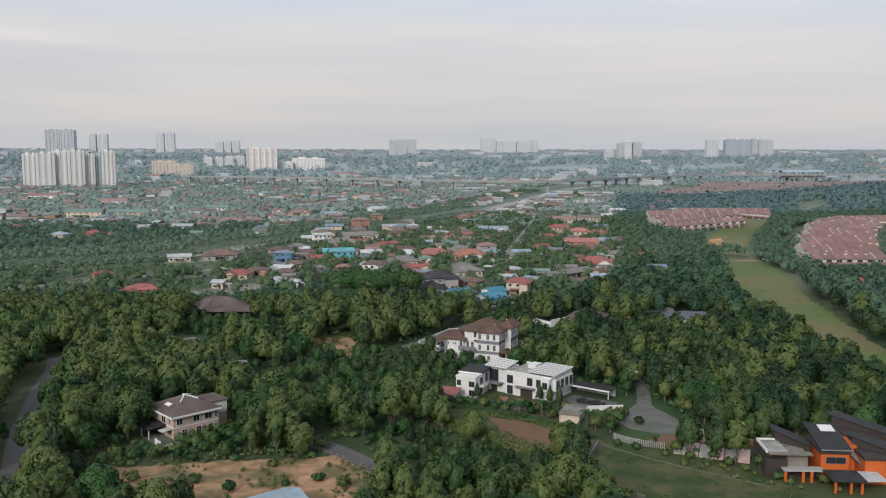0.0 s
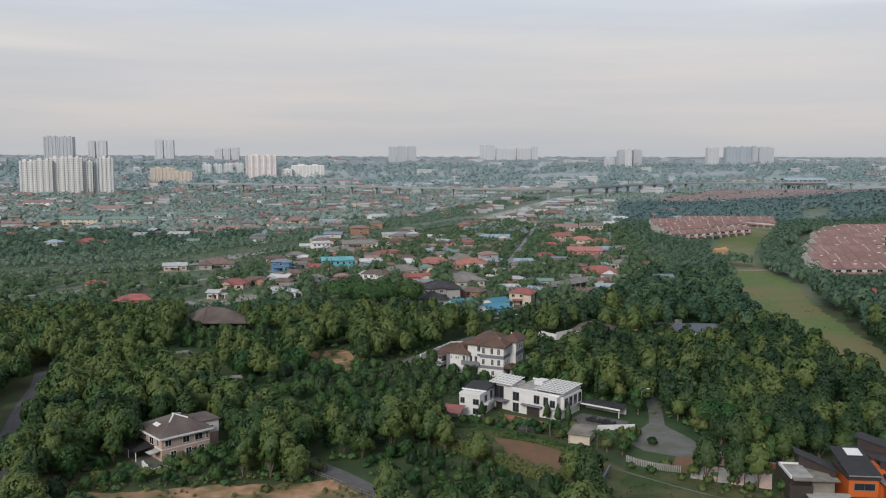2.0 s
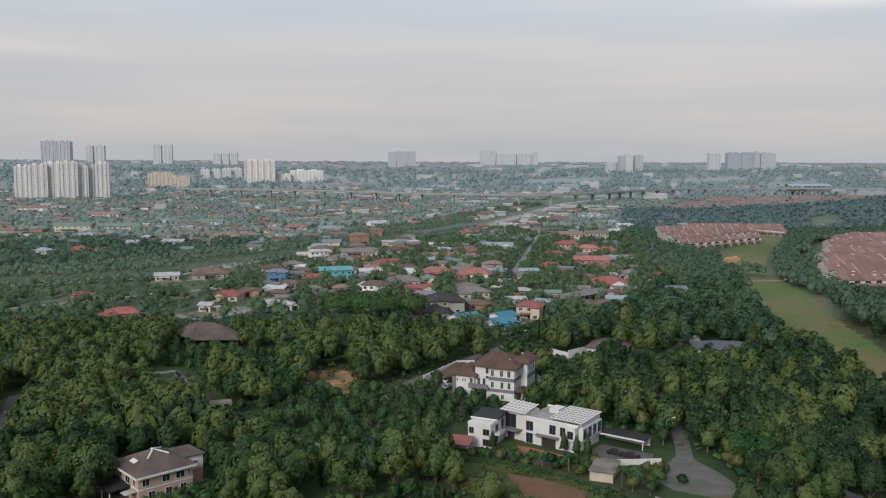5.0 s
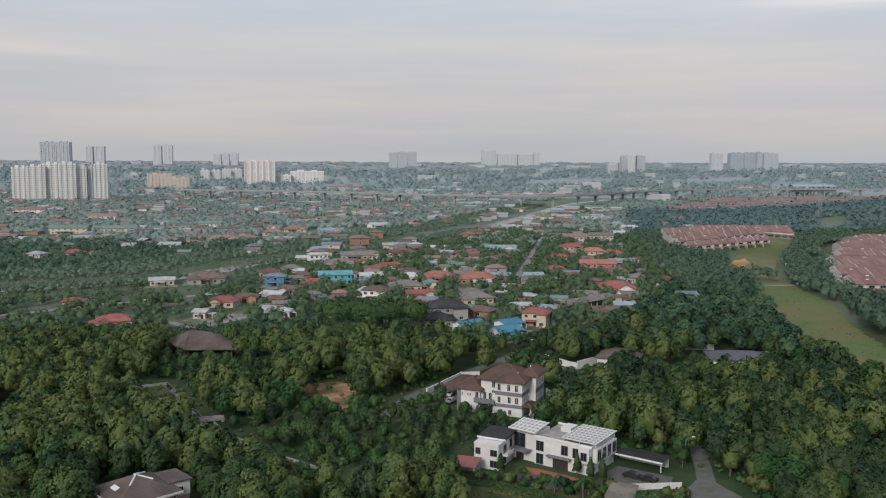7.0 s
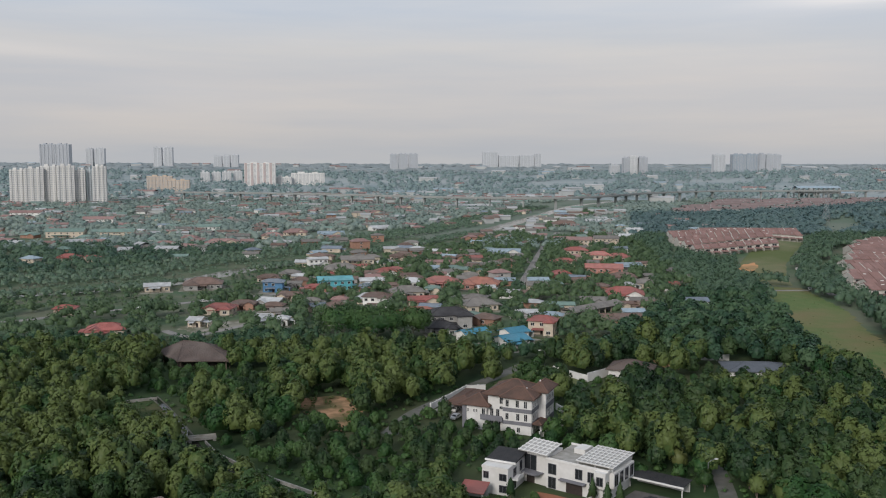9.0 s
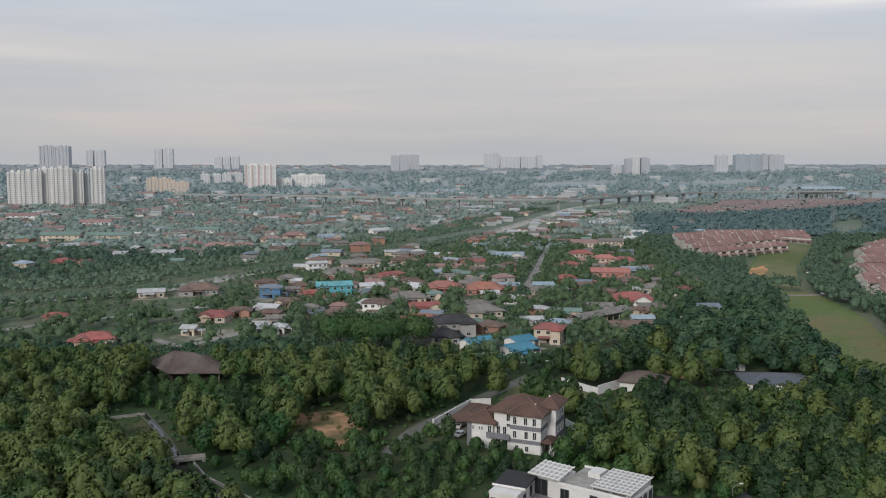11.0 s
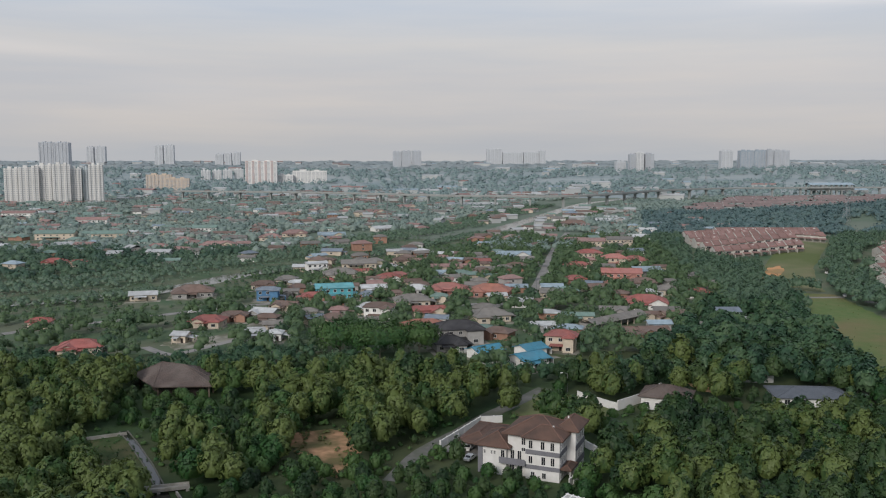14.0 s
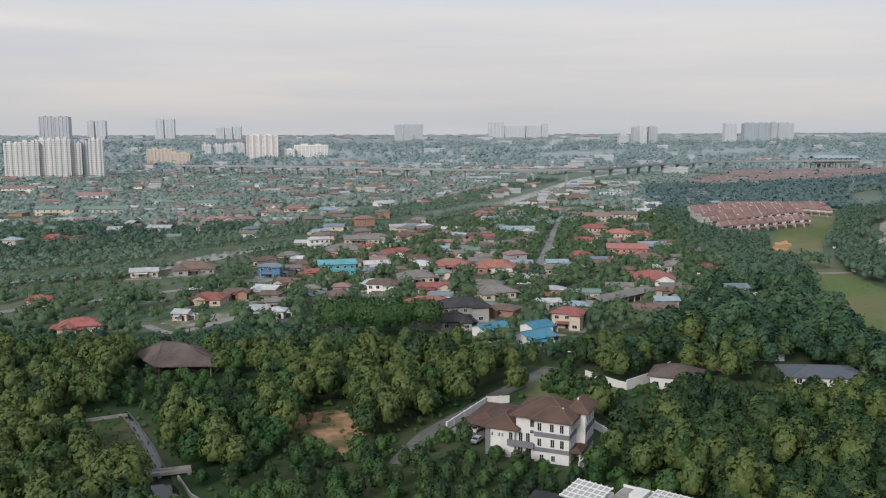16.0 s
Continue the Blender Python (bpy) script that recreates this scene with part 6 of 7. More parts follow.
def crown(seed, r, h0, h1, lobes, quads, size, spread=0.74, heart=0.0):
    """Leaf sprays over many small lobes of an uneven dome, round a leafy core: vertices and normals."""
    rg = np.random.default_rng(seed)
    hz = h1 - h0
    mid = np.array([0, 0, h0 + 0.46 * hz])
    radii = np.array([r, r, 0.54 * hz])
    wave, turn = rg.normal(size=(4, 3)) * np.array([1.6, 1.6, 1.2]), rg.uniform(0, 6.28, 4)

    def swell(d):
        return 1 + 0.09 * np.sin(d @ (wave.T * 1.5) + turn).sum(-1)

    k = np.arange(lobes)
    up = 1 - 1.32 * (k + 0.5) / lobes + rg.uniform(-0.06, 0.06, lobes)
    side = np.sqrt(np.clip(1 - up**2, 0, 1))
    a = 2.39996 * k + rg.uniform(-0.35, 0.35, lobes)
    dirs = np.stack([side * np.cos(a), side * np.sin(a), up], -1)
    rs = r * rg.uniform(0.20, 0.36, lobes)
    cs = mid + dirs * radii * (spread * swell(dirs) * rg.uniform(0.86, 1.1, lobes))[:, None]
    pick = rg.choice(lobes, quads, p=rs**2 / (rs**2).sum())
    d = rg.normal(size=(quads, 3)) + 0.75 * dirs[pick]
    d[:, 2] += 0.25
    d /= np.linalg.norm(d, axis=1, keepdims=True)
    p = cs[pick] + d * (rs[pick] * rg.uniform(0.7, 1.12, quads))[:, None] * np.array([1, 1, 1.15])
    nrm = 0.6 * d + 0.4 * dirs[pick] + rg.normal(size=(quads, 3)) * 0.3
    nrm /= np.linalg.norm(nrm, axis=1, keepdims=True)
    whole = (p - mid) / radii
    whole /= np.linalg.norm(whole, axis=1, keepdims=True) + 1e-9
    soft = 0.3 * d + 0.7 * whole + rg.normal(size=(quads, 3)) * 0.12
    soft /= np.linalg.norm(soft, axis=1, keepdims=True)
    u = np.cross(nrm, rg.normal(size=(quads, 3)))
    u /= np.linalg.norm(u, axis=1, keepdims=True) + 1e-9
    w = np.cross(nrm, u)
    s = (size * rg.uniform(0.55, 1.35, quads))[:, None]
    v = np.stack([p - u * s, p + u * s * 0.6 - w * s * 0.75, p + u * s * 0.6 + w * s * 0.75], 1)
    out = [np.concatenate([v.reshape(-1, 3), np.repeat(soft, 3, 0)], 1)]
    if heart:
        q = DOME.reshape(-1, 3)
        ridge = 1 + 0.10 * np.sin(q @ (wave[:3].T * 3.3) + turn[:3]).sum(-1)
        out.append(np.concatenate([mid + q * radii * (heart * swell(q) * ridge)[:, None], q], 1))
    return np.concatenate(out)


def clumps(seed, r, h0, h1, lobes, leaves, size, calm=0.0):
    """A crown of uneven clumps with leaf sprays over them, for trees farther off."""
    rg = np.random.default_rng(seed)
    hz, out = h1 - h0, []
    for k in range(lobes):
        a, q = 2.4 * k + rg.uniform(-0.5, 0.5), (0.0 if k == 0 else rg.uniform(0.45, 0.8))
        c = np.array([r * q * math.cos(a), r * q * math.sin(a), h0 + hz * (0.52 - 0.22 * q * rg.uniform(0.5, 1.3))])
        k1 = rg.normal(size=(3, 3)) * 1.7
        bump = 1 + 0.16 * np.sin(CLUMP @ k1[0] * 1.6 + k) + 0.12 * np.sin(CLUMP @ k1[1] * 2.6 + 2 * k) + 0.08 * np.sin(CLUMP @ k1[2] * 4.2)
        p = CLUMP * bump[..., None] * np.array([1, 1, hz / (2 * r) * 0.95]) * r * rg.uniform(0.48, 0.64) + c
        nn = CLUMP * np.array([1, 1, 0.8]) + 0.25 * (p - c) / r
        nn /= np.linalg.norm(nn, axis=-1, keepdims=True)
        out.append(np.concatenate([p.reshape(-1, 3), nn.reshape(-1, 3)], 1))
    if leaves:
        out.append(crown(seed, r * 1.05, h0, h1, 12, leaves, size))
    v = np.concatenate(out)
    v[:, 3:] = (1 - calm) * v[:, 3:] + calm * np.array([-0.1, -0.25, 0.95])
    v[:, 3:] /= np.linalg.norm(v[:, 3:], axis=1, keepdims=True) + 1e-9
    return v


def crown_mesh(name, v, mat):
    me = bpy.data.meshes.new(name)
    n = len(v) // 3
    me.vertices.add(3 * n)
    me.vertices.foreach_set("co", np.ascontiguousarray(v[:, :3], np.float32).ravel())
    me.loops.add(3 * n)
    me.loops.foreach_set("vertex_index", np.arange(3 * n, dtype=np.int32))
    me.polygons.add(n)
    me.polygons.foreach_set("loop_start", np.arange(0, 3 * n, 3, dtype=np.int32))
    me.polygons.foreach_set("use_smooth", np.ones(n, bool))
    me.update(calc_edges=True)
    me.normals_split_custom_set_from_vertices(v[:, 3:].tolist())
    me.materials.append(MATS[mat])
    return me


def limbs(seed, r, h0, h1):
    rg = np.random.default_rng(seed)
    g = Geo().tube((0, 0, -0.3), (0.2, 0.1, h0 + (h1 - h0) * 0.35), 0.22, 0.12, 7)
    for k in range(5):
        a, q = 1.3 * k + rg.uniform(0, 1), rg.uniform(0.4, 0.7)
        z = h0 * rg.uniform(0.6, 1.0)
        g.tube((0.1, 0.05, z), (r * q * math.cos(a), r * q * math.sin(a), z + (h1 - z) * rg.uniform(0.4, 0.7)), 0.10, 0.04, 5)
    return g


def tree_model(name, seed, r, h0, h1, lobes, quads, size, mat, label, group):
    t = thing(name, 0, 0, -50, 0, label, "tree", group)
    part("trunk", limbs(seed, r, h0, h1), "bark", t)
    part("crown", crown_mesh("crown", crown(seed, r, h0, h1, lobes, quads, size, heart=0.62), mat), None, t)
    return t


SHAPES = ((1, 3.5, 0.8, 11.4, 26), (2, 2.9, 0.8, 13.0, 26), (3, 4.1, 0.6, 10.4, 30), (4, 3.8, 0.4, 9.6, 28), (5, 3.3, 0.6, 11.2, 26), (6, 3.1, 0.8, 12.4, 26))
KINDS = (("acacia_tree", "acacia_leaf", "tall acacia with a lumpy olive-green crown"), ("acacia_tree", "acacia_leaf", "tall narrow acacia with an olive-green crown"),
         ("acacia_tree", "acacia_leaf", "broad acacia with a lumpy olive-green crown"), ("broadleaf_tree", "lush_leaf", "leafy broadleaf tree with a bright green crown"),
         ("broadleaf_tree", "dark_leaf", "broadleaf tree with a dark green crown"), ("acacia_tree", "acacia_leaf", "tall acacia with a yellowing olive crown"))
HIGH = [tree_model(name, *shape, 1750, 0.36, mat, label, name.replace("_", " ") + "s") for shape, (name, mat, label) in zip(SHAPES, KINDS)]
FIRST = [True] * len(HIGH)


def plant(k, x, y, s, rz):
    m = pose(x, y, ground_z(x, y), 0, 0, rz) @ Matrix.Scale(s, 4)
    if FIRST[k]:
        FIRST[k] = False
        HIGH[k].matrix_basis = m
        return HIGH[k]
    c = copy_thing(HIGH[k], m)
    c.matrix_basis = m
    return c


def spots(x0, x1, y0, y1, gap, jitter=0.42, slope=0.53, margin=14):
    """Places for trees over a stretch of the plan, in the part that can be seen."""
    xs, yy = np.meshgrid(np.arange(x0, x1, gap), np.arange(y0, y1, gap * 0.92))
    xs = xs + (np.arange(xs.shape[0]) % 2)[:, None] * gap / 2
    x, y = xs.ravel(), yy.ravel()
    x = x + RNG.uniform(-jitter, jitter, len(x)) * gap
    y = y + RNG.uniform(-jitter, jitter, len(y)) * gap
    ok = np.abs(x - 0.021 * y) < np.maximum(slope * y + margin, 90)
    return x[ok], y[ok]


LOW = (  # bushes and young trees: outline, least and greatest size
    ([(-20, 312), (-10, 330), (-2, 322), (2, 306), (-6, 292), (-18, 296)], 0.22, 0.35),
    ([(-58, 290), (-46, 262), (-28, 236), (-4, 232), (2, 262), (4, 300), (-14, 300), (-24, 296), (-40, 300)], 0.42, 0.66),
    ([(-4, 228), (40, 192), (30, 178), (-14, 190), (-20, 210)], 0.3, 0.55),
    ([(2, 306), (26, 297), (40, 282), (40, 268), (8, 268), (-6, 290)], 0.4, 0.6),
    ([(38, 324), (44, 312), (60, 330), (64, 350), (54, 354), (42, 344)], 0.34, 0.50),
    ([(92, 372), (134, 372), (134, 336), (98, 336)], 0.42, 0.57),
    ([(-108, 374), (-64, 374), (-50, 325), (-94, 325)], 0.42, 0.62),
    ([(-80, 218), (-66, 211), (-46, 226), (-38, 212), (-60, 196), (-84, 196)], 0.25, 0.42),
    ([(56, 354), (62, 336), (102, 336), (100, 364)], 0.34, 0.49),
    ([(-50, 308), (-18, 308), (-16, 284), (-52, 284)], 0.5, 0.6),
    ([(60, 372), (82, 372), (84, 345), (58, 345)], 0.3, 0.45))


def low_here(x, y, size):
    hit = np.zeros(len(x), bool)
    for q, least, most in LOW:
        here = inside(np.array(q, float), x, y)
        size[here] = RNG.uniform(least, most, int(here.sum()))
        hit |= here
    return hit


DISCS += [(-40, 434, 9), (-24, 428, 10), (-9, 433, 7)]


def forest():
    x, y = spots(-330, 330, 150, 520, 6.1)
    ok = free(x, y, 0.3) & ((y < 398) | east(x, y))
    x, y = x[ok], y[ok]
    scale = RNG.uniform(0.72, 1.08, len(x)) * np.where(RNG.random(len(x)) < 0.16, 1.25, 1.0)
    low = low_here(x, y, scale)
    scale *= np.where((y > 380) & (x < 60), 0.9, 1.0) * np.where((x > 205) & (y > 462), 0.55, 1.0) * np.where((x > 165) & (x < 205) & (y > 520), 0.7, 1.0)
    young = inside(np.array([(6, 376), (6, 420), (26, 424), (44, 414), (40, 376)], float), x, y)
    scale = np.where(young, np.minimum(scale, 0.55), scale)
    kind = np.where(low, RNG.choice([3, 4, 3], len(x)), np.where(x > 38, RNG.choice(6, len(x), p=[0.11, 0.09, 0.08, 0.1, 0.54, 0.08]), RNG.choice(6, len(x), p=[0.22, 0.2, 0.2, 0.12, 0.12, 0.14])))
    turn = RNG.uniform(0, 360, len(x))
    # Trees farther off move to the paler, bluer leaves: haze put into colour.
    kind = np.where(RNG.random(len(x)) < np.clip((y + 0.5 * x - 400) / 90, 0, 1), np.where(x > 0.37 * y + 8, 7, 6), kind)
    near = np.argsort(y)[:300]
    rest = np.argsort(y)[300:]
    for i in near:
        plant(int(kind[i]), x[i], y[i], float(scale[i]), float(turn[i]))
    for tx, ty, size, k in ((-46, 222, 0.95, 5), (-42, 218, 1.15, 0), (-37, 216, 1.2, 5), (-39, 224, 1.1, 1), (-33, 219, 1.05, 2), (-44, 228, 1.0, 1), (-35, 227, 1.1, 5), (-30, 224, 0.95, 0), (-86, 206, 1.1, 5), (-90, 214, 1.15, 2), (-83, 214, 1.0, 0)):
        plant(k, tx, ty, size, 57.0 * tx)
    for k, (tx, ty, r) in enumerate(((-40, 434, 11.0), (-24, 428, 12.0), (-9, 433, 9.0))):
        t = thing("rain_tree", tx, ty, 0, 0, "wide spreading rain tree with a flat green crown", "tree", "rain trees")
        part("trunk", limbs(70 + k, r, 4.0, 11.0), "bark", t)
        part("crown", crown_mesh("crown", crown(70 + k, r, 5.0, 12.5, 46, 2600, 0.5, heart=0.55), "lush_leaf"), None, t)
    mids = [crown(*shape, 640, 0.52, heart=0.64) for shape in SHAPES]
    far = [crown(*shape, 300, 0.74, heart=0.66) for shape in SHAPES]
    scatter("woodland", "dense acacia wood with lumpy olive-green crowns", mids, "acacia_leaf", x[rest], y[rest], scale[rest], turn[rest], kind[rest], lambda k: k not in (3, 4, 6, 7))
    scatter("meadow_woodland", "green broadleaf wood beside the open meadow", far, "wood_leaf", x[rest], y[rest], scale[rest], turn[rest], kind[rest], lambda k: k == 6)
    scatter("estate_woodland", "hazy green broadleaf wood by the terraces", far, "mid_haze_leaf", x[rest], y[rest], scale[rest], turn[rest], kind[rest], lambda k: k == 7)
    scatter("undergrowth", "dense bright green broadleaf trees and bushes", mids, "lush_leaf", x[rest], y[rest], scale[rest], turn[rest], kind[rest], lambda k: k == 3)
    scatter("dark_woodland", "dark green broadleaf trees in the wood", mids, "dark_leaf", x[rest], y[rest], scale[rest], turn[rest], kind[rest], lambda k: k == 4)


def scatter(name, label, models, mat, x, y, s, turn, kind, want):
    out = []
    z = height(x, y)
    for i in range(len(x)):
        if not want(int(kind[i])):
            continue
        a = radians(turn[i])
        c, sn = math.cos(a), math.sin(a)
        v = models[int(kind[i]) % len(models)]
        q, k = v[:, :3] * s[i], v[:, 3:]
        out.append(np.stack([q[:, 0] * c - q[:, 1] * sn + x[i], q[:, 0] * sn + q[:, 1] * c + y[i], q[:, 2] + z[i], k[:, 0] * c - k[:, 1] * sn, k[:, 0] * sn + k[:, 1] * c, k[:, 2]], -1))
    if out:
        tagged(new(name, crown_mesh(name, np.concatenate(out), mat)), label, "trees", kind="stuff")


def belt(name, label, mat, x0, x1, y0, y1, gap, keep, models, smin, smax, pad, test=None):
    x, y = spots(x0, x1, y0, y1, gap)
    ok = RNG.random(len(x)) < keep
    if pad is not None:
        ok &= free(x, y, pad)
    if test is not None:
        ok &= test(x, y)
    x, y = x[ok], y[ok]
    n = len(x)
    scatter(name, label, models, mat, x, y, RNG.uniform(smin, smax, n), RNG.uniform(0, 360, n), RNG.integers(len(models), size=n), lambda k: True)


MEADOW = np.array([(203, 590), (226, 582), (214, 500), (196, 441), (180, 360), (170, 300), (158, 250), (136, 240), (143, 286), (148, 334), (156, 409), (170, 479), (192, 550)], float)
CLEARING = np.array([(-46, 337), (-34, 341), (-22, 334), (-22, 318), (-28, 301), (-36, 305), (-42, 322)], float)
CLAY = np.array([(-80, 197), (-60, 201), (-40, 203), (-22, 205), (-10, 196), (-10, 182), (-30, 172), (-60, 172), (-76, 182)], float)
SLOPE = np.array([(5, 246), (30, 240), (46, 214), (62, 207), (78, 192), (84, 180), (60, 168), (30, 186), (20, 208), (4, 226)], float)
SMALL = [clumps(20 + k, 4.0, 1.0, 9.5, 3, 125, 0.56, 0.15) for k in range(6)]
BUSH = [clumps(30 + k, 4.6, 0.4, 8.0, 2, 44, 0.8, 0.3) for k in range(6)]
TINY = [clumps(40 + k, 6.0, -1.0, 8.0, 1 + k % 2, 12, 1.4, 0.25) for k in range(6)]
WIDE = [clumps(50 + k, 40.0, -8.0, 10.0, 2, 0, 1.0, 0.7) for k in range(6)]
east = lambda x, y: x > np.interp(y, [395, 560, 900], [66, 157, 197])  # noqa: E731
west = lambda x, y: ~east(x, y)  # noqa: E731
wooded = lambda x, y: np.sin(x * 0.021 + 1) + np.sin(y * 0.017 + 2) + np.sin((x + y) * 0.011) + np.sin((x - y) * 0.031) > -1.5  # noqa: E731
river_bank = lambda x, y: line_distance(RIVER, x, y) < 75  # noqa: E731
beyond = lambda x, y: y > np.interp(x, [p[0] for p in RIVER], [p[1] for p in RIVER])  # noqa: E731


estate_hill = lambda x, y: (x > 0.24 * y - 20) & (y < 1320)  # noqa: E731


def lowland(x, y):
    hit = np.zeros(len(x), bool)
    for q in LOWLAND:
        hit |= inside(q, x, y)
    return hit



forest()
# Belts from near to far; farther leaves have more haze in their colour.
belt("east_woodland", "dense green woodland beside the meadow, its colour paled for haze", "mid_haze_leaf", 60, 560, 515, 900, 6.5, 0.95, SMALL, 0.85, 1.2, -3.0, lambda x, y: east(x, y) & ~lowland(x, y))
belt("estate_trees", "low green trees in front of the terraces", "mid_haze_leaf", 60, 560, 440, 1050, 7.0, 0.9, BUSH, 0.3, 0.5, -2.0, lambda x, y: (x > 165) & lowland(x, y))
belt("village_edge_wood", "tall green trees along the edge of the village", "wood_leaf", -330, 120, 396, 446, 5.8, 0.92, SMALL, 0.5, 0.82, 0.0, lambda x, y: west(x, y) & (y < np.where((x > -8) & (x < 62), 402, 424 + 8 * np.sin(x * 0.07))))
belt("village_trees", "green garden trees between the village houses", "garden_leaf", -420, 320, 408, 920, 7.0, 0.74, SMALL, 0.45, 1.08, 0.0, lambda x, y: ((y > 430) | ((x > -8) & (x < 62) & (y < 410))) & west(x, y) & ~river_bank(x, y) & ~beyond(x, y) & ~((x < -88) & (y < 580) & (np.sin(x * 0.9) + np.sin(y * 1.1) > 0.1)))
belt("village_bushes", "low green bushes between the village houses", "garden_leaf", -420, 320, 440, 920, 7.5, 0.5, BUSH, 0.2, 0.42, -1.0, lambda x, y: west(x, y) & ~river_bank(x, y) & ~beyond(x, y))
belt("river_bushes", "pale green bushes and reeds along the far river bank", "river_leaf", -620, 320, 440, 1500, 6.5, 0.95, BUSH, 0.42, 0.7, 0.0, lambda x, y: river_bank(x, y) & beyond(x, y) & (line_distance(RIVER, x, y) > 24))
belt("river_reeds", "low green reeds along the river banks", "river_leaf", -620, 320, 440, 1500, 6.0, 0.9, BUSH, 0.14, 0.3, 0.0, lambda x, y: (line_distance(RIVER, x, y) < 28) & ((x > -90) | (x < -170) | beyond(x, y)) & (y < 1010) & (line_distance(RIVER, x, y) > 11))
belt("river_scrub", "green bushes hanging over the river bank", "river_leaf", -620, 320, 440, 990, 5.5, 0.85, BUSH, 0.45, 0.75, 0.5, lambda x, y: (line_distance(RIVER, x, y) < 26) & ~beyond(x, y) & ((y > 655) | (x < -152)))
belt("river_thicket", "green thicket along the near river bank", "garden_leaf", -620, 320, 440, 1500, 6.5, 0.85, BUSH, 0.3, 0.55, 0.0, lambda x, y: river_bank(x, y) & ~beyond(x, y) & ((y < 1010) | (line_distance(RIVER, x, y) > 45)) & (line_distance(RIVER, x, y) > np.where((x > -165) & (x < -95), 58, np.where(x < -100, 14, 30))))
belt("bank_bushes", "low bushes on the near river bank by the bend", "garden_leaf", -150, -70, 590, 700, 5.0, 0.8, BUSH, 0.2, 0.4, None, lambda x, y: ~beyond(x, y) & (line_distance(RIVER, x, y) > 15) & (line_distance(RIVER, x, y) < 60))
belt("north_bushes", "green gardens and scrub beyond the river", "mid_haze_leaf", -620, 60, 560, 830, 7.6, 0.9, BUSH, 0.5, 1.1, 0.0, lambda x, y: beyond(x, y) & ~river_bank(x, y) & ((y < 800) | (x < -0.1 * y)))
belt("far_trees", "trees between far houses, painted grey-green for haze", "far_haze_leaf", -900, 1000, 800, 1780, 9.8, 0.85, TINY, 0.4, 1.15, -1.0, lambda x, y: ~river_bank(x, y) & ~lowland(x, y) & wooded(x, y) & ~estate_hill(x, y))
belt("hill_woods", "woods before the far estates, painted blue-green for haze", "hazy_leaf", 180, 760, 900, 1330, 10.0, 0.92, TINY, 0.7, 1.2, 0.0, lambda x, y: estate_hill(x, y) & ~lowland(x, y))
belt("backdrop_woods", "hazy wooded patches towards the horizon", "distant_haze_leaf", -1700, 1900, 1800, 3200, 34.0, 0.85, TINY, 0.9, 2.2, 0.0, lambda x, y: wooded(x * 0.5, y * 0.5))
belt("horizon_woods", "hazy woods along the horizon", "horizon_haze_leaf", -2700, 2900, 3150, 4880, 78.0, 0.85, WIDE, 0.8, 1.3, -6.0)


belt("south_woodland", "wooded ground under the flight path", "dark_leaf", -110, 110, -20, 148, 7.0, 0.9, BUSH, 0.6, 1.1, 1.0)
belt("lawn_shrubs", "leafy shrubs along the lawn and the orange house", "bamboo_leaf", 56, 104, 176, 206, 2.6, 0.45, TINY, 0.1, 0.24, None, lambda x, y: inside(np.array([(58, 206), (80, 196), (80, 189), (92, 186), (92, 181), (76, 184), (60, 199)]), x, y))
belt("understorey", "low shrubs and saplings between the trees", "lush_leaf", -110, 110, 176, 350, 4.6, 0.8, TINY, 0.12, 0.28, -1.6)
belt("rough_grass", "tufts of rough grass and weeds over the slope", "acacia_leaf", 4, 92, 166, 250, 1.5, 0.5, BUSH, 0.03, 0.085, None, lambda x, y: inside(SLOPE, x, y) & ~inside(np.array([(17, 237), (28, 232), (44, 216), (41, 203), (21, 212)]), x, y) & (np.sin(x * 0.5) + np.sin(y * 0.37 + x * 0.2) > -0.5))
belt("clearing_weeds", "low green weeds round the bare clearing", "bamboo_leaf", -50, -16, 296, 346, 1.7, 0.5, BUSH, 0.05, 0.2, None, lambda x, y: inside(CLEARING, x, y) & (np.hypot((x + 33) / 7, (y - 322) / 13) + 0.35 * np.sin(x * 0.7 + y * 0.4) > 0.75))
belt("drain_grass", "rough grass beside the storm drain", "lush_leaf", -106, -64, 286, 340, 1.6, 0.6, BUSH, 0.03, 0.1, None, lambda x, y: inside(np.array([(-104, 330), (-92, 336), (-80, 322), (-70, 299), (-78, 290), (-90, 305)]), x, y))
belt("meadow_tufts", "tufts of longer grass over the open meadow", "bamboo_leaf", 130, 232, 236, 590, 4.0, 0.4, BUSH, 0.03, 0.1, None, lambda x, y: inside(MEADOW, x, y) & (np.sin(x * 0.11 + 1) + np.sin(y * 0.05) + np.sin(x * 0.3 + y * 0.21) > 0.2))
belt("clay_weeds", "low green weeds over the bare clay", "bamboo_leaf", -86, -6, 166, 212, 1.7, 0.55, BUSH, 0.05, 0.2, None, lambda x, y: inside(np.array([(-84, 206), (-60, 208), (-40, 210), (-22, 211), (-8, 196), (-8, 180), (-30, 170), (-62, 168), (-82, 180)]), x, y) & free(x, y, 0.0) | (inside(CLAY, x, y) & (np.sin(x * 0.3) + np.sin(y * 0.41 + x * 0.2) > 0.25)))


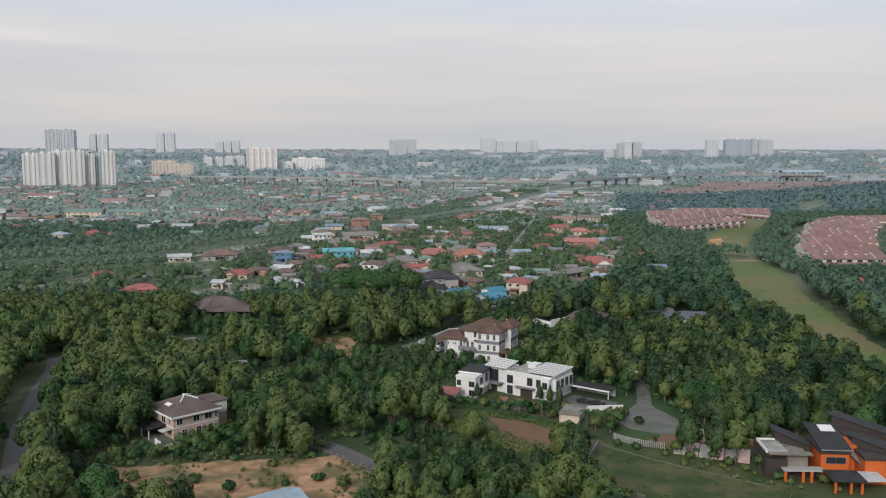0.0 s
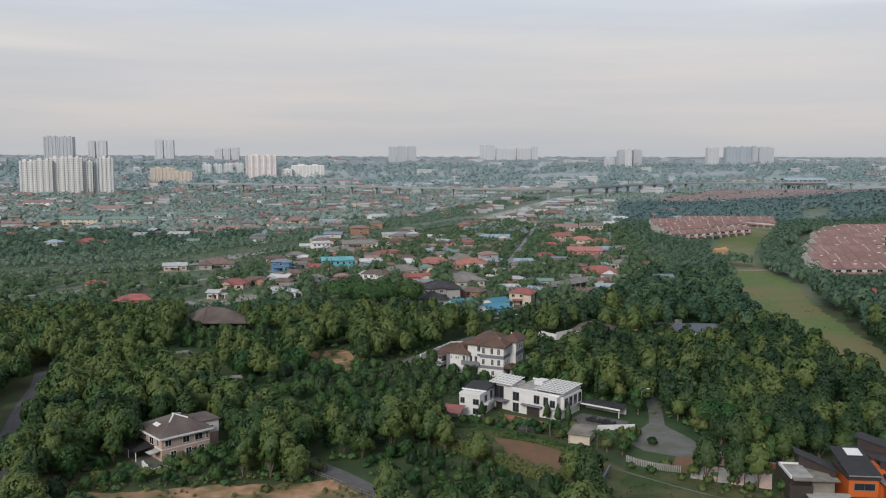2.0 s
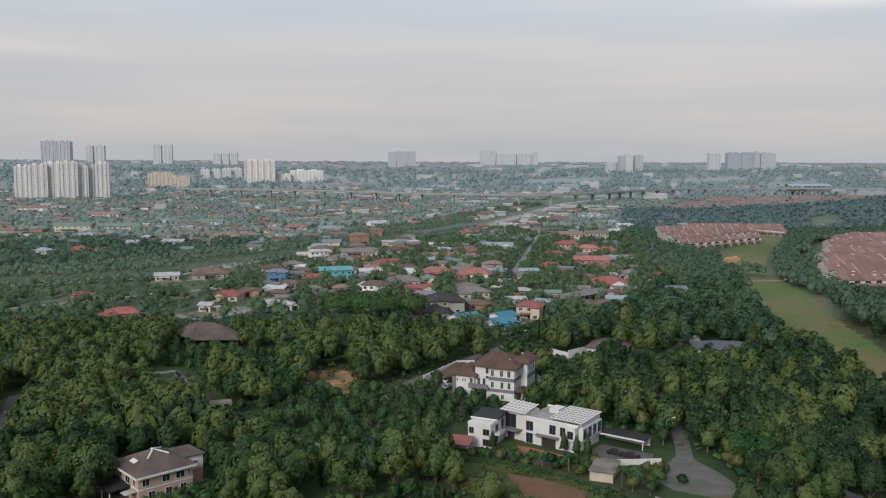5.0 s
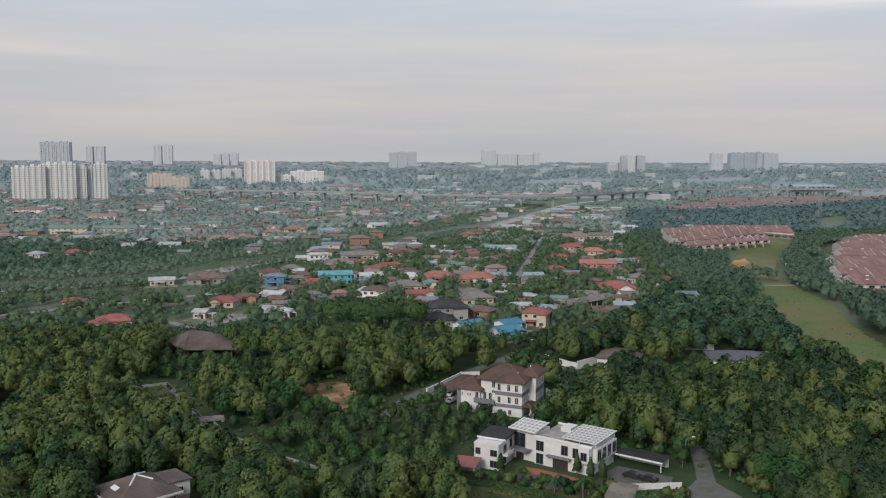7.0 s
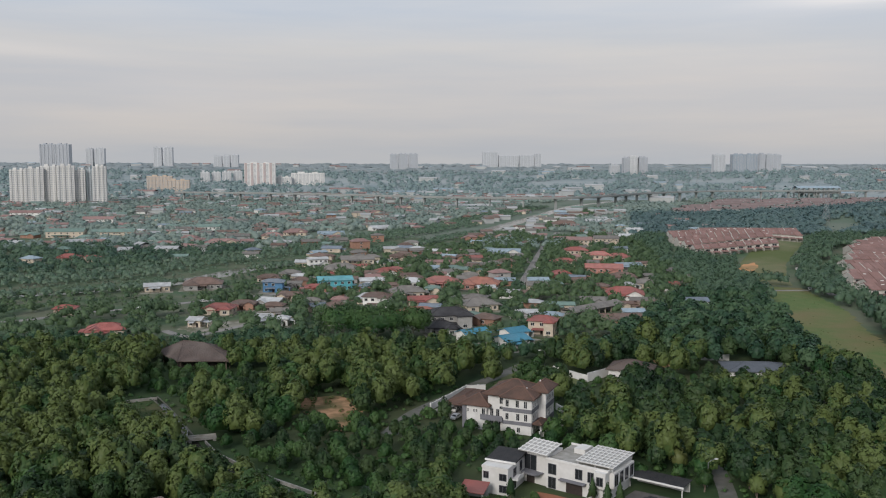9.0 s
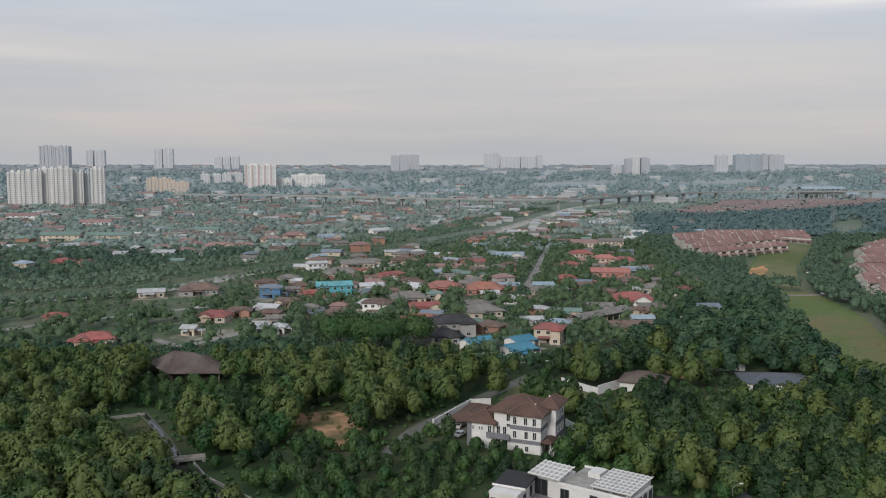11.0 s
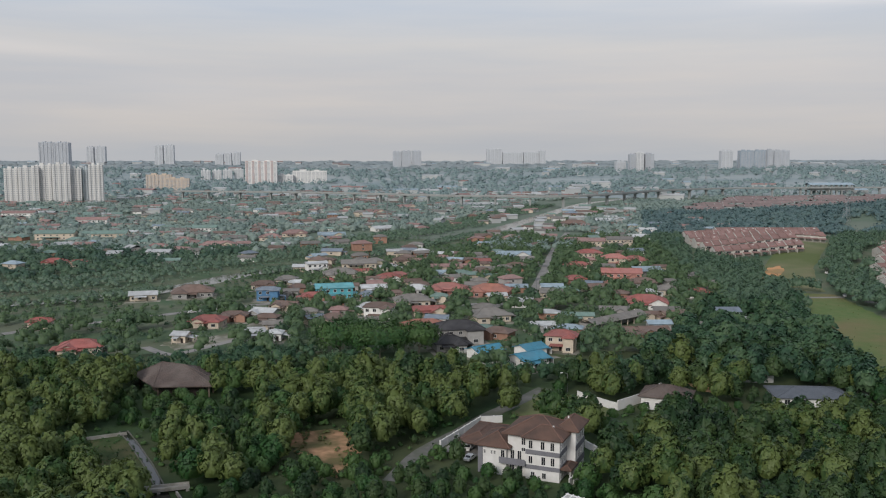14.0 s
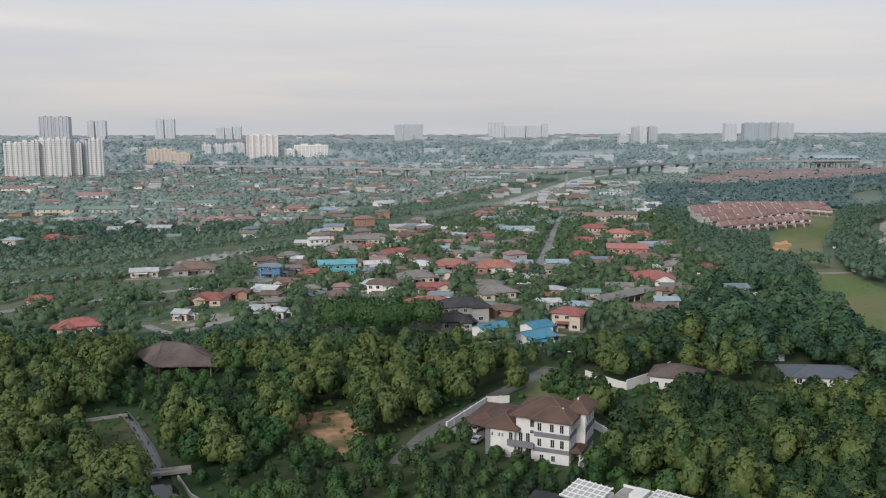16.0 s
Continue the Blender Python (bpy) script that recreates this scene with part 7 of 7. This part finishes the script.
# ---- garden plants ----
def leaf_line(name, label, category, pts, width, tall, per_metre, size, mat, seed):
    """A hedge: leaf sprays packed along a line."""
    rg = np.random.default_rng(seed)
    out = []
    for (ax, ay), (bx, by) in zip(pts[:-1], pts[1:]):
        L0 = math.hypot(bx - ax, by - ay)
        n = int(L0 * per_metre)
        t = rg.random(n)
        a = rg.uniform(-0.3, math.pi + 0.3, n)
        rr = rg.uniform(0.8, 1.08, n)
        tx, ty = (bx - ax) / L0, (by - ay) / L0
        bumps = 0.82 + 0.25 * np.sin(t * L0 * 1.1) * np.sin(t * L0 * 0.37 + 1)
        u, z = np.cos(a) * width / 2 * rr, np.maximum(np.sin(a), -0.2) * tall * rr * bumps
        p = np.stack([ax + (bx - ax) * t + ty * u, ay + (by - ay) * t - tx * u, 0.15 + np.abs(z)], -1)
        nn = np.stack([ty * np.cos(a), -tx * np.cos(a), np.abs(np.sin(a)) + 0.1], -1) + rg.normal(size=(n, 3)) * 0.3
        nn /= np.linalg.norm(nn, axis=1, keepdims=True)
        e = np.cross(nn, rg.normal(size=(n, 3)))
        e /= np.linalg.norm(e, axis=1, keepdims=True)
        w = np.cross(nn, e)
        s = (size * rg.uniform(0.6, 1.4, n))[:, None]
        v = np.stack([p - e * s, p + e * s * 0.6 - w * s * 0.8, p + e * s * 0.6 + w * s * 0.8], 1).reshape(-1, 3)
        out.append(np.concatenate([v, np.repeat(nn, 3, 0)], 1))
    return tagged(new(name, crown_mesh(name, np.concatenate(out), mat)), label, category)


leaf_line("clipped_hedge", "long clipped green hedge along the garden edge", "hedge", [(4, 246), (14, 243.5), (24, 238), (34, 229), (44, 217)], 1.3, 1.3, 90, 0.17, "lush_leaf", 3)
leaf_line("bamboo_hedge", "loose yellow-green bamboo hedge along the slope", "hedge", [(-2, 240), (6, 229), (14, 219), (26, 207), (38, 198)], 3.6, 3.6, 130, 0.26, "bamboo_leaf", 4)
leaf_line("field_hedge", "bushy green hedge beside the red soil", "hedge", [(12, 241), (22, 236), (32, 229), (42, 217.5)], 2.0, 1.0, 60, 0.2, "bamboo_leaf", 5)


def palm(x, y, h, seed, label="slender palm with drooping green fronds in the garden"):
    rg = np.random.default_rng(seed)
    t = thing("palm", x, y, 0, rg.uniform(0, 360), label, "palm", "garden palms")
    part("trunk", Geo().tube((0, 0, 0), (0.2, 0.1, h * 0.55), 0.16, 0.13).tube((0.2, 0.1, h * 0.55), (0.25, 0.2, h), 0.13, 0.09), "bark", t)
    for k in range(11):
        a = 0.571 * k + rg.uniform(-0.15, 0.15)
        up, L0 = rg.uniform(0.1, 1.0), rg.uniform(1.7, 2.4)
        g, c, sn = Geo(), math.cos(a), math.sin(a)
        for i in range(6):
            q = i / 5
            r, z, w = L0 * q, h + up * L0 * q * 0.9 - 1.25 * L0 * q * q * (0.6 + 0.4 * (1 - up)), 0.42 * math.sin(math.pi * min(1, q * 0.9 + 0.08))
            g.v += [(0.25 + r * c - w * sn, 0.2 + r * sn + w * c, z - w * 0.35), (0.25 + r * c, 0.2 + r * sn, z), (0.25 + r * c + w * sn, 0.2 + r * sn - w * c, z - w * 0.35)]
        g.f = [(3 * i + j, 3 * i + j + 1, 3 * i + j + 4, 3 * i + j + 3) for i in range(5) for j in (0, 1)]
        part("frond", g, "lush_leaf", t)


for k, (x, y, h) in enumerate(((27, 239.5, 3.6), (33, 236.5, 4.4), (43.5, 226, 4.8), (47, 226.5, 4.2), (-47, 240, 6.5))):
    palm(x, y, h, 60 + k)


def small_tree(name, x, y, r, h0, h1, mat, label, seed, quads=700, size=0.24):
    t = thing(name, x, y, 0, 0, label, "tree" if h1 > 2.6 else "bush")
    part("trunk", limbs(seed, r * 0.6, h0, h1 * 0.8), "bark", t)
    part("crown", crown_mesh("crown", crown(seed, r, h0, h1, 14, quads, size, heart=0.7), mat), None, t)


for k, (x, y) in enumerate(((33.9, 249.8), (39.3, 246.2), (36.4, 246.0), (15.5, 250.5))):
    t = thing("conifer", x, y, 0, 40 * k, "dark columnar conifer before the white house", "tree", "garden conifers")
    part("trunk", Geo().tube((0, 0, 0), (0, 0, 2.0), 0.12), "bark", t)
    v = crown(80 + k, 1.4, 0.2, 6.6, 22, 1000, 0.2, heart=0.8)
    v[:, :2] *= (1.15 - 0.135 * v[:, 2:3])
    part("crown", crown_mesh("crown", v, "dark_leaf"), None, t)
small_tree("yellow_tree", 81, 214, 1.7, 1.4, 5.4, "yellow_leaf", "thin tree with yellowing leaves by the yard", 91, 260, 0.3)
for k, (x, y, r, h) in enumerate(((73, 213, 1.9, 5.0), (76.5, 207, 1.7, 4.2), (62, 206, 1.5, 3.2), (70, 202, 1.3, 2.4), (57.5, 212.5, 1.4, 2.6), (63.5, 209, 1.4, 2.8), (80.5, 189, 1.5, 1.8), (90, 186.5, 1.7, 2.0), (84, 204, 2.0, 6.0),
                                  (29, 241, 1.6, 3.4), (32, 239.5, 1.4, 2.9), (34.5, 238.6, 1.7, 3.8), (25, 243.2, 1.5, 3.2), (21.5, 245.8, 1.3, 2.6), (17, 245.4, 1.4, 2.6), (13.5, 246.6, 1.5, 2.8), (45.5, 224, 1.9, 3.8), (49, 222, 1.8, 3.4), (52.5, 228, 2.0, 4.4), (54, 233.5, 1.7, 3.6), (10, 247.6, 1.4, 2.6), (30, 238, 1.3, 2.4), (35.5, 234.5, 1.5, 2.8), (23, 241, 1.2, 2.0), (20, 243, 1.3, 2.4), (46.5, 230.5, 1.6, 3.2), (18, 247, 1.3, 2.2), (24, 244, 1.2, 2.0), (40, 240, 1.5, 3.0), (12.5, 249, 1.2, 2.2), (47.5, 233, 1.5, 3.0), (50.5, 226, 1.8, 3.4),
                                  (49, 212.5, 1.0, 1.4), (53, 209, 1.2, 1.7), (59, 205, 1.0, 1.5), (64.5, 202.5, 1.2, 1.8), (67, 199, 0.9, 1.2), (72, 197.5, 1.3, 2.0), (75, 194, 1.1, 1.6), (79, 196, 1.5, 3.2), (56, 236, 1.4, 2.6), (61.3, 256, 2.0, 5.2), (62.6, 263, 2.2, 6.2), (72.6, 258, 2.6, 8.0), (71.2, 250, 2.2, 6.4), (57, 262, 2.0, 4.6), (58.6, 268, 2.4, 7.0), (75.5, 245, 2.6, 7.5), (48, 264, 1.8, 4.2), (74, 236, 2.0, 5.0), (52, 236.5, 1.3, 2.6), (30.5, 242.5, 1.4, 2.2), (26.5, 246.8, 1.1, 1.9), (21, 250.8, 1.2, 2.4), (37.5, 237.5, 1.5, 2.8), (42.5, 237, 1.4, 2.4), (58.5, 229, 1.3, 2.2), (73, 231, 1.6, 3.2), (73, 240, 1.8, 4.0), (-58, 214, 1.9, 2.8), (-61.5, 214.8, 2.0, 2.9), (-59.5, 217.5, 1.9, 2.9), (-56.5, 219.5, 2.2, 2.9), (-54, 222.5, 2.2, 2.95), (-51, 224.5, 2.1, 2.9), (-54.5, 216.5, 2.4, 2.9), (-50.5, 219.5, 2.5, 2.95), (-46.5, 223, 2.3, 2.95), (-47, 217, 2.6, 2.95), (-42, 219, 2.4, 2.9), (-42.5, 213, 2.4, 2.9), (-65, 207.5, 1.8, 2.6), (-70, 204.5, 2.2, 2.8), (-75, 206, 2.4, 2.9), (-62, 209, 2.0, 2.4), (-37, 211, 2.4, 2.9), (-31, 212, 2.5, 2.9), (-49, 210.5, 2.2, 2.5), (-55, 209.5, 2.0, 2.3), (-26, 211, 2.4, 2.8), (-56, 203, 1.5, 2.0), (-43, 184, 1.6, 2.4), (-36, 199, 1.2, 1.4), (-52, 189, 1.8, 1.8), (-24, 190, 1.5, 1.6), (-66, 190, 2.0, 2.2), (-72, 186, 1.8, 2.4), (-61, 181, 2.0, 2.4), (-18, 186, 1.8, 2.6), (-31, 187, 1.0, 1.2))):
    small_tree("garden_bush" if h < 3 else "garden_tree", x, y, r, 0.2 if h < 3 else 1.0, h, ("lush_leaf", "bamboo_leaf", "acacia_leaf")[k % 3], "leafy green garden bush" if h < 3 else "small leafy green garden tree", 100 + k, 420 if h < 3 else 700)


# ---- parked cars along the village streets ----
def park(line, spots_along, side):
    """Cars at the roadside, copied from the first two."""
    for k, u in enumerate(spots_along):
        (ax, ay), (bx, by) = line[int(u)], line[int(u) + 1]
        q = u - int(u)
        L0 = math.hypot(bx - ax, by - ay)
        x, y = ax + (bx - ax) * q + side * (by - ay) / L0, ay + (by - ay) * q - side * (bx - ax) / L0
        copy_thing(bpy.data.objects[("parked_car", "parked_car.002")[k % 3 == 2]], pose(x, y, ground_z(x, y) + 0.1, 0, 0, math.degrees(math.atan2(by - ay, bx - ax))))["label"] = "small car parked at the roadside"


park([(49, 566), (67, 653), (104, 843)], (0.2, 0.5, 0.9, 1.15, 1.3, 1.4, 1.6, 1.85), 4.2)
park([(230, 565), (254, 645), (338, 803)], (0.1, 0.35, 0.6, 0.8, 1.1, 1.3, 1.5, 1.75), -5.2)
park([(-174, 502), (-133, 530), (-111, 545)], (0.5, 1.3), 4.0)
